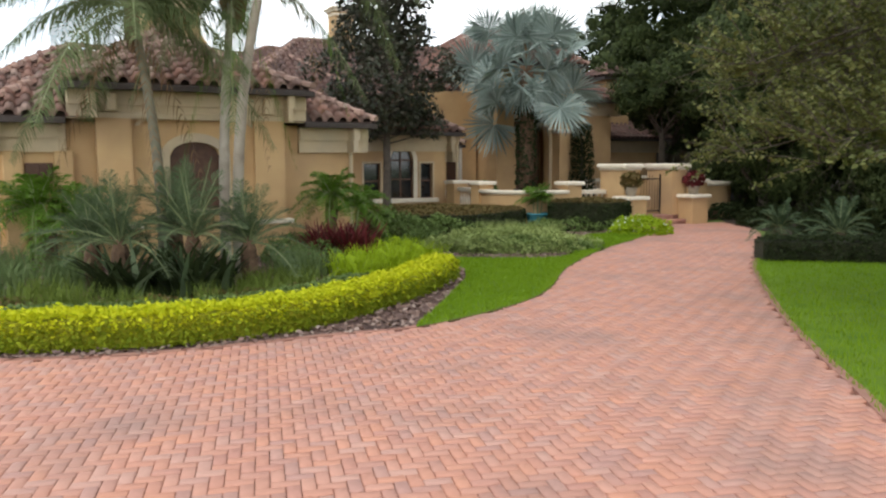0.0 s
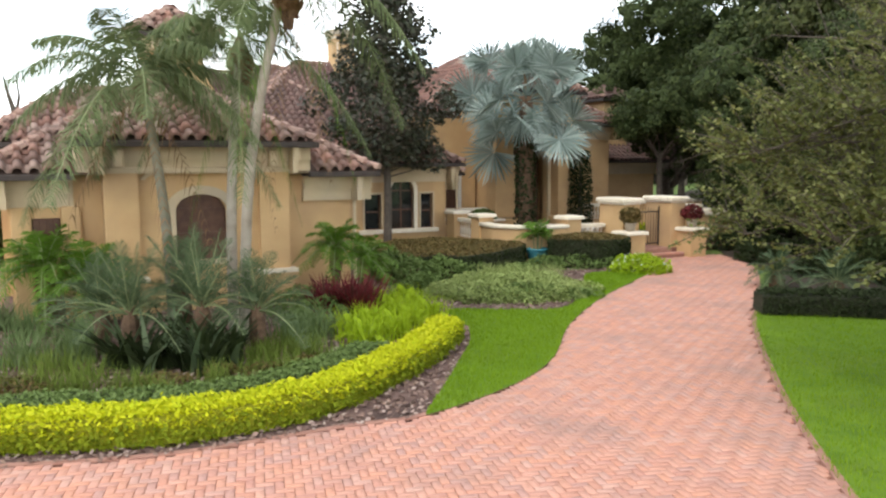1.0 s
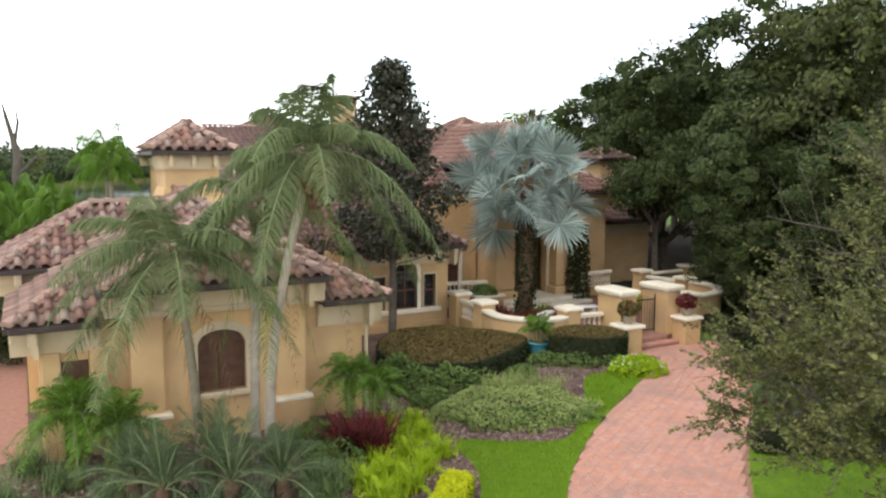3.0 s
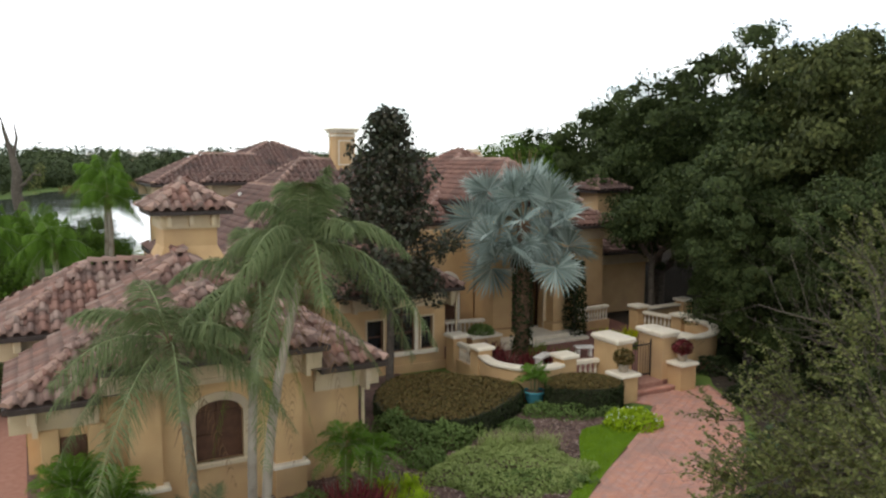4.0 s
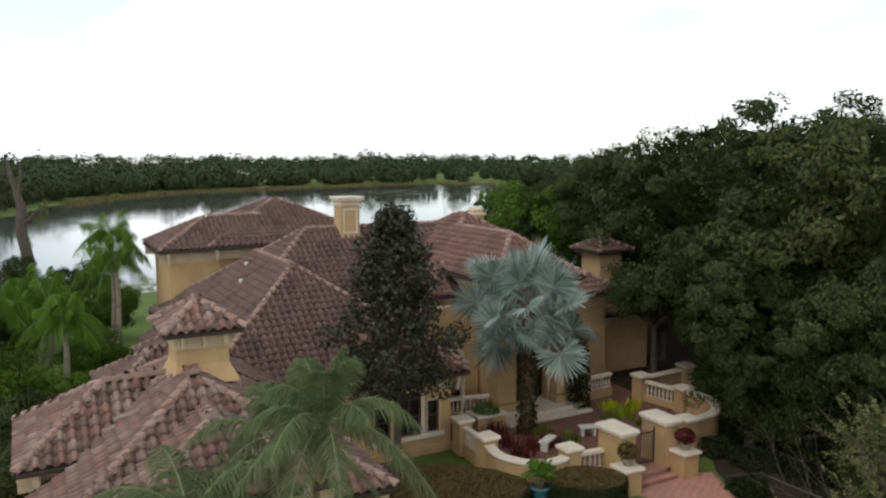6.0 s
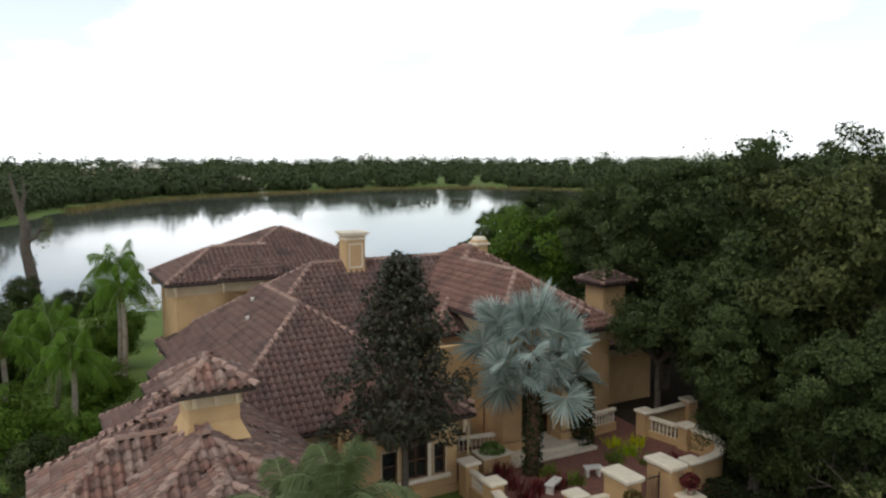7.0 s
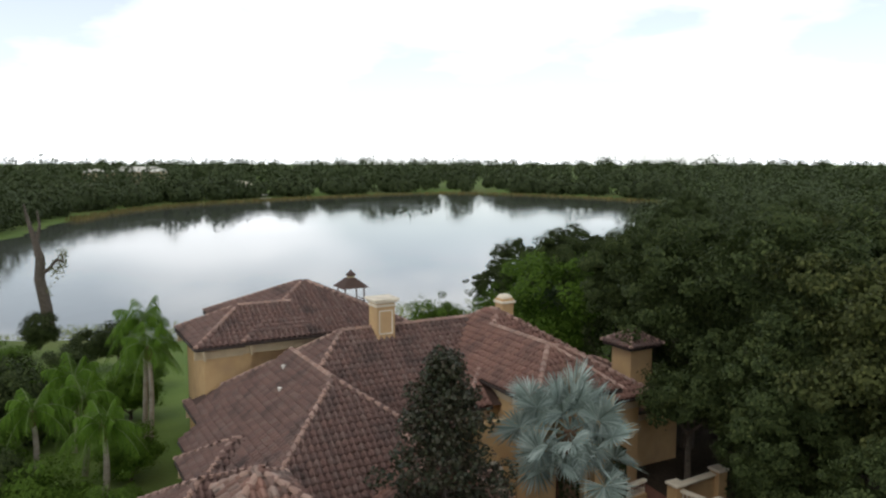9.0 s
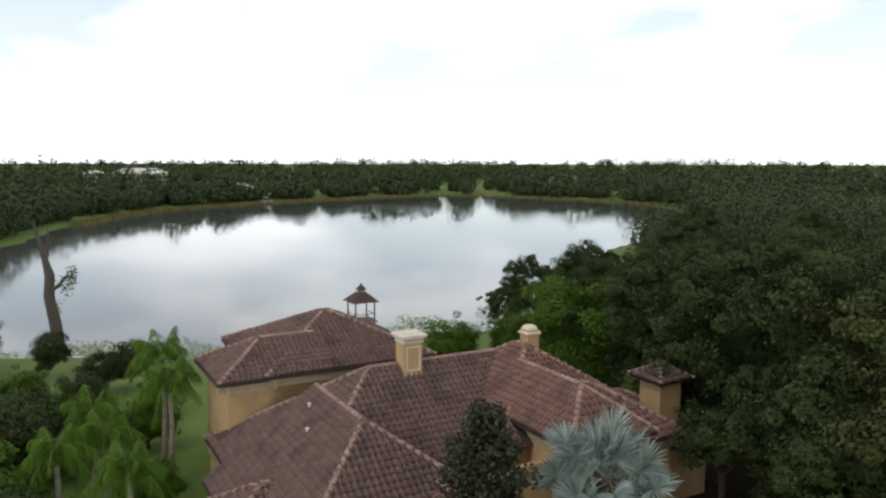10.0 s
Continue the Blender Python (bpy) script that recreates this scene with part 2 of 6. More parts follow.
REED = material("shore_reeds", (0.13, 0.12, 0.035), (0.20, 0.155, 0.05), 0.2, 0.9, 0.4, 2.0, 0.1)
GREY_WOOD = material("weathered_grey_wood", (0.20, 0.18, 0.16), (0.32, 0.29, 0.26), 4.0, 0.9, 0.4, 30)


def water_material():
    m = bpy.data.materials.new("lake_water")
    m.use_nodes = True
    n, l = m.node_tree.nodes, m.node_tree.links
    b = n["Principled BSDF"]
    b.inputs["Base Color"].default_value = (0.085, 0.092, 0.082, 1)
    b.inputs["Roughness"].default_value, b.inputs["IOR"].default_value = 0.05, 1.6
    co = n.new("ShaderNodeTexCoord")
    mp = n.new("ShaderNodeMapping")
    mp.inputs["Scale"].default_value = (1.0, 0.45, 1.0)
    t = n.new("ShaderNodeTexNoise")
    t.inputs["Scale"].default_value, t.inputs["Detail"].default_value = 0.4, 5.0
    bp = n.new("ShaderNodeBump")
    bp.inputs["Strength"].default_value, bp.inputs["Distance"].default_value = 0.2, 0.06
    l.new(co.outputs["Object"], mp.inputs["Vector"])
    l.new(mp.outputs["Vector"], t.inputs["Vector"])
    l.new(t.outputs["Fac"], bp.inputs["Height"])
    l.new(bp.outputs["Normal"], b.inputs["Normal"])
    t2 = n.new("ShaderNodeTexNoise")
    t2.inputs["Scale"].default_value, t2.inputs["Detail"].default_value = 0.02, 3.0
    mr = n.new("ShaderNodeMapRange")
    mr.inputs["From Min"].default_value, mr.inputs["From Max"].default_value = 0.35, 0.65
    mr.inputs["To Min"].default_value, mr.inputs["To Max"].default_value = 0.03, 0.09
    l.new(co.outputs["Object"], t2.inputs["Vector"])
    l.new(t2.outputs["Fac"], mr.inputs["Value"])
    l.new(mr.outputs["Result"], b.inputs["Roughness"])
    return m


WATER = water_material()


# ---------------------------------------------------------------- mesh helpers
class Geo:
    """Collects vertices and faces of one mesh."""

    def __init__(self):
        self.v, self.f = [], []

    def add(self, verts, faces):
        o = len(self.v)
        self.v += [tuple(p) for p in verts]
        self.f += [tuple(i + o for i in q) for q in faces]
        return self

    def box(self, x0, x1, y0, y1, z0, z1, c=0.0):
        """A box, its upright and top edges chamfered by c."""
        if c <= 0:
            v = [(x, y, z) for z in (z0, z1) for x, y in ((x0, y0), (x1, y0), (x1, y1), (x0, y1))]
            return self.add(v, [(3, 2, 1, 0), (4, 5, 6, 7), (0, 1, 5, 4), (1, 2, 6, 5), (2, 3, 7, 6), (3, 0, 4, 7)])
        def ring(d, z, k):
            return [(x0 + d + k, y0 + d, z), (x1 - d - k, y0 + d, z), (x1 - d, y0 + d + k, z), (x1 - d, y1 - d - k, z),
                    (x1 - d - k, y1 - d, z), (x0 + d + k, y1 - d, z), (x0 + d, y1 - d - k, z), (x0 + d, y0 + d + k, z)]
        v = ring(0, z0, c) + ring(0, z1 - c, c) + ring(c, z1, c * 0.4)
        f = [tuple(range(7, -1, -1)), tuple(range(16, 24))]
        for r in (0, 8):
            f += [(r + i, r + (i + 1) % 8, r + 8 + (i + 1) % 8, r + 8 + i) for i in range(8)]
        return self.add(v, f)

    def tube(self, path, radii, n=8, cap=True):
        path = [Vector(p) for p in path]
        rings = []
        for i, p in enumerate(path):
            d = (path[min(i + 1, len(path) - 1)] - path[max(i - 1, 0)]).normalized()
            s = d.cross(Vector((0.31, 0.95, 0.05))).normalized()
            t = d.cross(s)
            r = radii[i] if hasattr(radii, "__len__") else radii
            rings.append([p + (s * math.cos(6.2832 * k / n) + t * math.sin(6.2832 * k / n)) * r for k in range(n)])
        v = [q for ring in rings for q in ring]
        f = [(i * n + k, i * n + (k + 1) % n, (i + 1) * n + (k + 1) % n, (i + 1) * n + k) for i in range(len(path) - 1) for k in range(n)]
        if cap:
            f += [tuple(range(n - 1, -1, -1)), tuple((len(path) - 1) * n + k for k in range(n))]
        return self.add(v, f)

    def lathe(self, x, y, profile, n=16):
        v = [(x + r * math.cos(6.2832 * k / n), y + r * math.sin(6.2832 * k / n), z) for r, z in profile for k in range(n)]
        f = [(i * n + k, i * n + (k + 1) % n, (i + 1) * n + (k + 1) % n, (i + 1) * n + k) for i in range(len(profile) - 1) for k in range(n)]
        f += [tuple(range(n - 1, -1, -1)), tuple((len(profile) - 1) * n + k for k in range(n))]
        return self.add(v, f)

    def sweep(self, path, profile, closed=False):
        """Profile (offset to the right, z) carried along a level path of (x, y)."""
        n, m = len(path), len(profile)
        v = []
        for i, p in enumerate(path):
            a = path[(i - 1) % n] if closed else path[max(i - 1, 0)]
            b = path[(i + 1) % n] if closed else path[min(i + 1, n - 1)]
            dx, dy = b[0] - a[0], b[1] - a[1]
            ll = math.hypot(dx, dy) or 1
            nx, ny = dy / ll, -dx / ll
            v += [(p[0] + nx * o, p[1] + ny * o, z) for o, z in profile]
        f = [(i * m + k, ((i + 1) % n) * m + k, ((i + 1) % n) * m + (k + 1) % m, i * m + (k + 1) % m)
             for i in range(n if closed else n - 1) for k in range(m)]
        if not closed:
            f += [tuple(range(m)), tuple((n - 1) * m + k for k in range(m - 1, -1, -1))]
        return self.add(v, f)


def fast_mesh(name, verts, faces):
    """A mesh from arrays of vertices and of equal-sided faces."""
    me = bpy.data.meshes.new(name)
    n, k = faces.shape
    me.vertices.add(len(verts))
    me.vertices.foreach_set("co", np.ascontiguousarray(verts, np.float32).ravel())
    me.loops.add(n * k)
    me.loops.foreach_set("vertex_index", np.ascontiguousarray(faces, np.int32).ravel())
    me.polygons.add(n)
    me.polygons.foreach_set("loop_start", np.arange(0, n * k, k, dtype=np.int32))
    me.update(calc_edges=True)
    return me


def mesh_of(geo, name):
    if isinstance(geo, tuple):
        return fast_mesh(name, *geo)
    me = bpy.data.meshes.new(name)
    if name == "wall":
        # butted blocks share their corners, so that a wall is one piece
        seen, at = {}, []
        for p in geo.v:
            at.append(seen.setdefault(tuple(round(c, 4) for c in p), len(seen)))
        geo.v, geo.f = list(seen), [tuple(at[i] for i in q) for q in geo.f]
    me.from_pydata(geo.v, [], geo.f)
    me.update()
    return me


def part(name, geo, mat, parent=None, label="", kind="", smooth=False, at=None):
    me = geo if isinstance(geo, bpy.types.Mesh) else mesh_of(geo, name)
    if not me.materials:
        me.materials.append(mat)
    if smooth:
        me.polygons.foreach_set("use_smooth", [True] * len(me.polygons))
    ob = new(name, me)
    if parent is not None:
        ob.parent = parent
    if at is not None:
        ob.matrix_basis = at
    return tagged(ob, label, kind=kind)


def thing(name, label, category, group="", at=None, kind=""):
    ob = new(name)
    ob.empty_display_size = 0.3
    if at is not None:
        ob.matrix_basis = at
    return tagged(ob, label, category, group, kind)


PHI = 28.5
CU, SU = math.cos(radians(PHI)), math.sin(radians(PHI))
HOUSE = pose(0, 0, 0, 0, 0, PHI)


def xy(a, b):
    return a * CU - b * SU, a * SU + b * CU


def smooth_path(points, steps=10, closed=False):
    """Catmull-Rom curve through level points."""
    p = [Vector(q) for q in points]
    n = len(p)
    out = []
    for i in range(n if closed else n - 1):
        g = (lambda k: p[k % n]) if closed else (lambda k: p[min(max(k, 0), n - 1)])
        a, b, c, d = g(i - 1), g(i), g(i + 1), g(i + 2)
        for s in range(steps):
            t = s / steps
            out.append(tuple(0.5 * (2 * b + (c - a) * t + (2 * a - 5 * b + 4 * c - d) * t * t + (3 * b - a - 3 * c + d) * t ** 3)))
    if not closed:
        out.append(tuple(p[-1]))
    return out


def inside(poly, x, y):
    """Which of the points lie in the polygon (arrays)."""
    x, y = np.asarray(x, float), np.asarray(y, float)
    res = np.zeros(x.shape, bool)
    q = list(poly)
    for (x1, y1), (x2, y2) in zip(q, q[1:] + q[:1]):
        if y1 != y2:
            res ^= ((y1 > y) != (y2 > y)) & (x < (x2 - x1) * (y - y1) / (y2 - y1) + x1)
    return res


def edge_distance(poly, x, y):
    x, y = np.asarray(x, float), np.asarray(y, float)
    best = np.full(x.shape, 1e9)
    q = list(poly)
    for (x1, y1), (x2, y2) in zip(q, q[1:] + q[:1]):
        dx, dy = x2 - x1, y2 - y1
        t = np.clip(((x - x1) * dx + (y - y1) * dy) / (dx * dx + dy * dy + 1e-9), 0, 1)
        best = np.minimum(best, np.hypot(x - x1 - t * dx, y - y1 - t * dy))
    return best


def flat(poly, z0, z1):
    """A level slab over a polygon."""
    bm = bmesh.new()
    vs = [bm.verts.new((x, y, z1)) for x, y in poly]
    face = bm.faces.new(vs)
    bmesh.ops.recalc_face_normals(bm, faces=[face])
    if face.normal.z < 0:
        face.normal_flip()
    bmesh.ops.triangulate(bm, faces=[face])
    g = Geo()
    bm.verts.index_update()
    g.add([v.co[:] for v in bm.verts], [tuple(v.index for v in f.verts) for f in bm.faces])
    bm.free()
    n = len(poly)
    g.add([(x, y, z1) for x, y in poly] + [(x, y, z0) for x, y in poly], [(i, (i + 1) % n, n + (i + 1) % n, n + i) for i in range(n)])
    return g


# ---------------------------------------------------------------- scattering of leaves and blades
RNG = np.random.default_rng(7)
DIAMOND = np.array([(0, -0.5, 0), (0.3, 0.02, 0.06), (0, 0.5, 0), (-0.3, 0.02, 0.06)])
BROAD = np.array([(0, -0.5, 0), (0.42, 0.05, 0.08), (0, 0.5, 0), (-0.42, 0.05, 0.08)])


def turned(n, up=0.5):
    """n random frames, their normals drawn upwards by up."""
    w = RNG.normal(size=(n, 3))
    w /= np.linalg.norm(w, axis=1, keepdims=True)
    w[:, 2] = np.abs(w[:, 2]) + up
    w /= np.linalg.norm(w, axis=1, keepdims=True)
    r = RNG.normal(size=(n, 3))
    u = np.cross(w, r)
    u /= np.linalg.norm(u, axis=1, keepdims=True)
    return np.stack([u, np.cross(w, u), w], axis=2)


def facing(out, up, loose=0.5):
    """Frames whose normals follow the given directions, loosely."""
    w = out + np.array([0, 0, up]) + RNG.normal(0, loose, out.shape)
    w /= np.linalg.norm(w, axis=1, keepdims=True) + 1e-9
    u = np.cross(w, RNG.normal(size=out.shape))
    u /= np.linalg.norm(u, axis=1, keepdims=True) + 1e-9
    return np.stack([u, np.cross(w, u), w], axis=2)


def leaves(at, size, up=0.5, shape=DIAMOND, vary=0.35, out=None, loose=0.5):
    """A leaf at each point, turned at random or outward."""
    n = len(at)
    s = size * (1 + vary * RNG.uniform(-1, 1, n))
    v = np.einsum("nij,kj->nki", turned(n, up) if out is None else facing(out, up, loose), shape) * s[:, None, None] + at[:, None, :]
    k = len(shape)
    return v.reshape(-1, 3), np.arange(n * k).reshape(n, k)


def joined(*meshes):
    vs, fs, o = [], [], 0
    for v, f in meshes:
        vs.append(v)
        fs.append(f + o)
        o += len(v)
    return np.concatenate(vs), np.concatenate(fs)


def blades(base, height, width, lean=0.5, vary=0.3, segs=2):
    """Arching strap leaves rising from each base point: quads, tapered."""
    n = len(base)
    az = RNG.uniform(0, 6.2832, n)
    h = height * (1 + vary * RNG.uniform(-1, 1, n))
    ln = lean * RNG.uniform(0.3, 1.2, n)
    out = np.stack([np.cos(az), np.sin(az), 0 * az], 1)
    side = np.stack([-np.sin(az), np.cos(az), 0 * az], 1)
    rows = []
    for i in range(segs + 1):
        t = i / segs
        c = base + out * (ln * h * t ** 1.6)[:, None] + np.array([0, 0, 1.0]) * (h * (t - 0.28 * ln * t * t))[:, None]
        w = width * (1 - 0.85 * t) * 0.5
        rows += [c - side * w, c + side * w]
    v = np.stack(rows, 1).reshape(-1, 3)
    k = 2 * (segs + 1)
    f = np.concatenate([np.arange(n)[:, None] * k + np.array([2 * i, 2 * i + 1, 2 * i + 3, 2 * i + 2]) for i in range(segs)])
    return v, f


def ball_points(n, r, squash=1.0, hollow=0.5, flat_base=False):
    p = RNG.normal(size=(n, 3))
    p /= np.linalg.norm(p, axis=1, keepdims=True)
    p *= (hollow + (1 - hollow) * RNG.uniform(0, 1, n) ** 0.5)[:, None] * r
    p[:, 2] *= squash
    if flat_base:
        p[:, 2] = np.abs(p[:, 2])
    return p


# ---------------------------------------------------------------- ground, lake
LAKE = smooth_path([(-150, 78), (-60, 79), (-42, 80), (-31, 79), (-14, 86), (-5, 92), (5, 97), (19, 128), (36, 180), (60, 212), (94, 256), (104, 315), (94, 365),
                    (56, 418), (0, 452), (-56, 407), (-90, 366), (-113, 325), (-121, 275), (-116, 228), (-107, 180), (-135, 140), (-220, 110)], 4, True)


def ground_height(x, y):
    d = edge_distance(LAKE, x, y)
    wet = inside(LAKE, x, y)
    z = np.where(wet, -1.75 - np.minimum(d * 0.1, 1.5), np.minimum(-1.57 + d * 0.05, -0.05))
    return np.where((~wet) & (y > 60), z + 0.35 * np.sin(x * 0.05) * np.cos(y * 0.043) * np.clip(d / 40, 0, 1), z)


def build_ground():
    gx = np.concatenate([-np.geomspace(3000, 62, 30), np.linspace(-60, 60, 61), np.geomspace(62, 3000, 30)])
    gx = np.unique(np.concatenate([gx, np.arange(-240, 130, 6.0)]))
    gy = np.unique(np.concatenate([-np.geomspace(400, 10, 12), np.arange(-8, 120, 3.0), np.arange(120, 480, 6.0), np.geomspace(480, 4000, 30)]))
    X, Y = np.meshgrid(gx, gy)
    Z = ground_height(X, Y)
    v = np.stack([X, Y, Z], 2).reshape(-1, 3)
    n, m = len(gy), len(gx)
    i = (np.arange(n - 1)[:, None] * m + np.arange(m - 1)).ravel()
    f = np.stack([i, i + 1, i + m + 1, i + m], 1)
    ob = part("ground", (v, f), MEADOW, label="rough green grass ground sloping to the lake", kind="structure", smooth=True)
    tagged(ob, category="ground")
    g = Geo().add([(-230, 70, -1.6), (95, 70, -1.6), (95, 470, -1.6), (-230, 470, -1.6)], [(0, 1, 2, 3)])
    tagged(part("water", g, WATER, label="calm grey lake reflecting the overcast sky", kind="structure"), category="lake")


build_ground()

DRIVE_LEFT = smooth_path([(-16.0, 7.6), (-9.0, 7.6), (-5.2, 8.1), (-3.3, 8.5), (-1.5, 9.4), (-0.5, 9.85), (0.8, 11.3), (1.6, 12.9), (2.3, 15.6), (3.55, 18.7), (5.1, 21.6), (6.4, 24.0), (7.0, 25.4)], 6)
DRIVE_RIGHT = smooth_path([(9.6, 27.8), (9.5, 24.6), (8.3, 21.0), (6.9, 17.6), (6.1, 15.7), (5.2, 12.9), (4.35, 9.9), (3.75, 7.1), (3.5, 5.6), (3.6, 2.0), (5.5, -4.0)], 6)
DRIVE = DRIVE_LEFT + [xy(17.6, 20.0), xy(21.4, 20.0)] + DRIVE_RIGHT + [(-16.0, -4.0)]
BED = DRIVE_LEFT[:-6] + [(4.6, 24.2), (1.5, 26.0), (-3, 30), (-8, 26), (-14, 20), (-18, 14)]
LAWN_LEFT = DRIVE_LEFT[30:67] + smooth_path([(5.9, 23.6), (4.6, 23.3), (3.85, 22.6), (3.35, 20.0), (2.5, 17.5), (1.2, 17.2), (-0.2, 17.2), (0.15, 15.6), (0.2, 14.2), (-0.1, 12.2), (-0.5, 9.95)], 5)
LAWN_RIGHT = [(x + 0.02, y) for x, y in DRIVE_RIGHT if 2.0 <= y <= 17.0] + [(9, -4), (26, -4), (26, 15.6), (12, 15.8), (8.8, 16.0)]


def build_paving():
    bed = part("planting_bed", flat(BED, -0.05, -0.012), MULCH_BED, label="brown bark mulch planting bed beside the drive", kind="structure")
    tagged(bed, category="garden bed")
    court = [xy(-12, 14), xy(-1.0, 19.0), xy(-1.0, 34), xy(-14, 34)]
    tagged(part("pavement", flat(court, -0.05, -0.004), JOINT, label="red clay paved side court beside the garage", kind="structure"), category="pavement")
    slab = part("road", flat(DRIVE, -0.08, -0.03), JOINT, label="curving driveway of red herringbone clay pavers", kind="structure")
    tagged(slab, category="driveway")
    # a flush row of edging pavers on both sides
    edge = Geo()
    for side, path in ((1, DRIVE_LEFT), (1, DRIVE_RIGHT)):
        edge.sweep(path, [(0.0, -0.06), (0.0, 0.012), (-0.10, 0.012), (-0.10, -0.06)])
    part("edging", edge, JOINT, slab, "darker edging course", kind="")
    return slab


DRIVE_SLAB = build_paving()
# dark sheet over the grass: the oaks' shade painted as ground colour
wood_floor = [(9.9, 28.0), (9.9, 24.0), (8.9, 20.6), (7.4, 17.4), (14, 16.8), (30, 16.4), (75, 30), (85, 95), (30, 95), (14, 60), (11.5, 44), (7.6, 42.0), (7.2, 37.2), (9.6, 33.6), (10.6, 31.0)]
tagged(part("wood_floor", flat(wood_floor, -0.05, -0.02), LITTER_SHADE, label="leaf litter under the oaks, painted dark for their shade", kind="structure"), category="ground")
for nm, poly, z in (("lawn", LAWN_LEFT, 0.015), ("lawn", LAWN_RIGHT, 0.01)):
    lawn = part(nm, flat(poly, -0.05, z), LAWN, label="mown bright green lawn beside the drive", kind="structure")
    tagged(lawn, category="lawn")
    px = np.array(poly)
    n = 70000 if poly is LAWN_LEFT else 60000
    q = RNG.uniform(px.min(0), np.minimum(px.max(0), (13, 18)) if poly is LAWN_RIGHT else px.max(0), (n * 2, 2))
    q = q[(q[:, 1] > 4)]
    q = q[inside(poly, q[:, 0], q[:, 1])][:n]
    part("grass", blades(np.column_stack([q, np.full(len(q), z)]), 0.055, 0.012, 0.6, 0.4, 1), BLADES, lawn, "short grass blades", kind="stuff")

# loose bark chips over the bed
q = RNG.uniform((-10, 7.5), (5, 24), (60000, 2))
q = q[inside(BED, q[:, 0], q[:, 1]) & ~inside(LAWN_LEFT, q[:, 0], q[:, 1])][:30000]
tagged(part("bark_mulch", leaves(np.column_stack([q, RNG.uniform(0.0, 0.035, len(q))]), 0.085, 1.2), CHIPS, label="loose brown and grey bark chips over the bed", kind="stuff"), category="mulch")


# ---------------------------------------------------------------- house (built in its own frame: a along the front, b to the back)
house = thing("house", "tan stucco mansion with brown clay barrel-tile hip roofs", "house", at=HOUSE)
# name: a0, a1, b0, b1 of the eaves, eave height, pitch, open ends (that run into another roof)
ROOFS = {
    "garage": (-1.25, 7.5, 18.0, 27.4, 3.15, 0.588, ""),
    "bay": (0.58, 5.75, 17.6, 24.0, 3.85, 0.50, "n"),
    "left_wing": (-1.5, 6.2, 21.9, 26.6, 3.9, 0.63, ""),
    "left_rear": (-0.1, 5.5, 26.3, 30.6, 3.1, 0.60, "e"),
    "left_far": (1.2, 6.5, 29.9, 34.1, 3.1, 0.60, "e"),
    "left_last": (3.3, 6.4, 33.6, 38.0, 3.1, 0.60, "e"),
    "garage_link": (1.0, 7.5, 21.5, 31.5, 3.19, 0.588, ""),
    "centre": (3.97, 15.93, 28.47, 41.0, 2.95, 0.69, "n"),
    "main": (5.0, 20.0, 31.4, 45.2, 3.61, 0.69, "e"),
    "window_wing": (9.6, 14.75, 26.35, 34.0, 3.35, 0.60, "n"),
    "hall": (15.5, 25.7, 31.5, 42.6, 5.5, 0.675, ""),
    "entry": (17.1, 22.1, 28.1, 36.0, 6.5, 0.76, "n"),
    "east": (18.0, 26.0, 29.9, 37.0, 5.2, 0.62, ""),
    "right_wing": (20.0, 31.0, 32.0, 40.0, 3.45, 0.55, "w"),
    "rear": (5.4, 12.0, 43.4, 49.6, 7.05, 0.52, "e"),
    "rear_high": (8.0, 18.6, 43.4, 54.0, 7.12, 0.46, ""),
}


def roof_height(r, a, b):
    a0, a1, b0, b1, ze, p, gone = r
    sides = []
    if "w" not in gone: sides.append(a - a0)
    if "e" not in gone: sides.append(a1 - a)
    if "s" not in gone: sides.append(b - b0)
    if "n" not in gone: sides.append(b1 - b)
    h = np.minimum.reduce(sides)
    ok = (a >= a0 - 0.03) & (a <= a1 + 0.03) & (b >= b0 - 0.03) & (b <= b1 + 0.03)
    return np.where(ok, ze + p * h, -9.0)


def covered(name, a, b, z):
    """Whether a point on one roof is under another roof."""
    res = np.zeros(np.shape(a), bool)
    for k, r in ROOFS.items():
        if k != name:
            res |= roof_height(r, a, b) > z + 0.03
    return res


TW, TL = 0.31, 0.38
# one S-shaped tile, a flat pan beside a round barrel, lower end at y=0, running up along y
arc = [(-0.155, -0.012), (-0.085, -0.012), (-0.078, 0.055), (-0.035, 0.115), (0.03, 0.125), (0.085, 0.085), (0.105, -0.006), (0.155, -0.012)]
TILE_V = np.array([(x, -0.02, z + 0.066) for x, z in arc] + [(x * 0.98, 0.42, z * 0.9 + 0.004) for x, z in arc] + [(x, -0.012, z * 0.86 + 0.018) for x, z in arc])
TILE_F = np.array([(k, k + 1, k + 9, k + 8) for k in range(7)] + [(k + 1, k, k + 16, k + 17) for k in range(7)])
NEAR_ROOFS = ("bay", "garage")
FRONT_ROOFS = ("bay", "garage", "left_wing", "garage_link", "turret")
RED_ROOFS = ("window_wing", "entry", "hall", "east")


def roof_planes(r):
    """Origin, along, uphill and run of each slope: along x uphill x outward."""
    a0, a1, b0, b1, ze, p, gone = r
    out = []
    if "s" not in gone: out.append(((a0, b0), (1, 0), (0, 1), a1 - a0, b1 - b0))
    if "n" not in gone: out.append(((a1, b1), (-1, 0), (0, -1), a1 - a0, b1 - b0))
    if "w" not in gone: out.append(((a0, b1), (0, -1), (1, 0), b1 - b0, a1 - a0))
    if "e" not in gone: out.append(((a1, b0), (0, 1), (-1, 0), b1 - b0, a1 - a0))
    return out


tile_mesh = {}


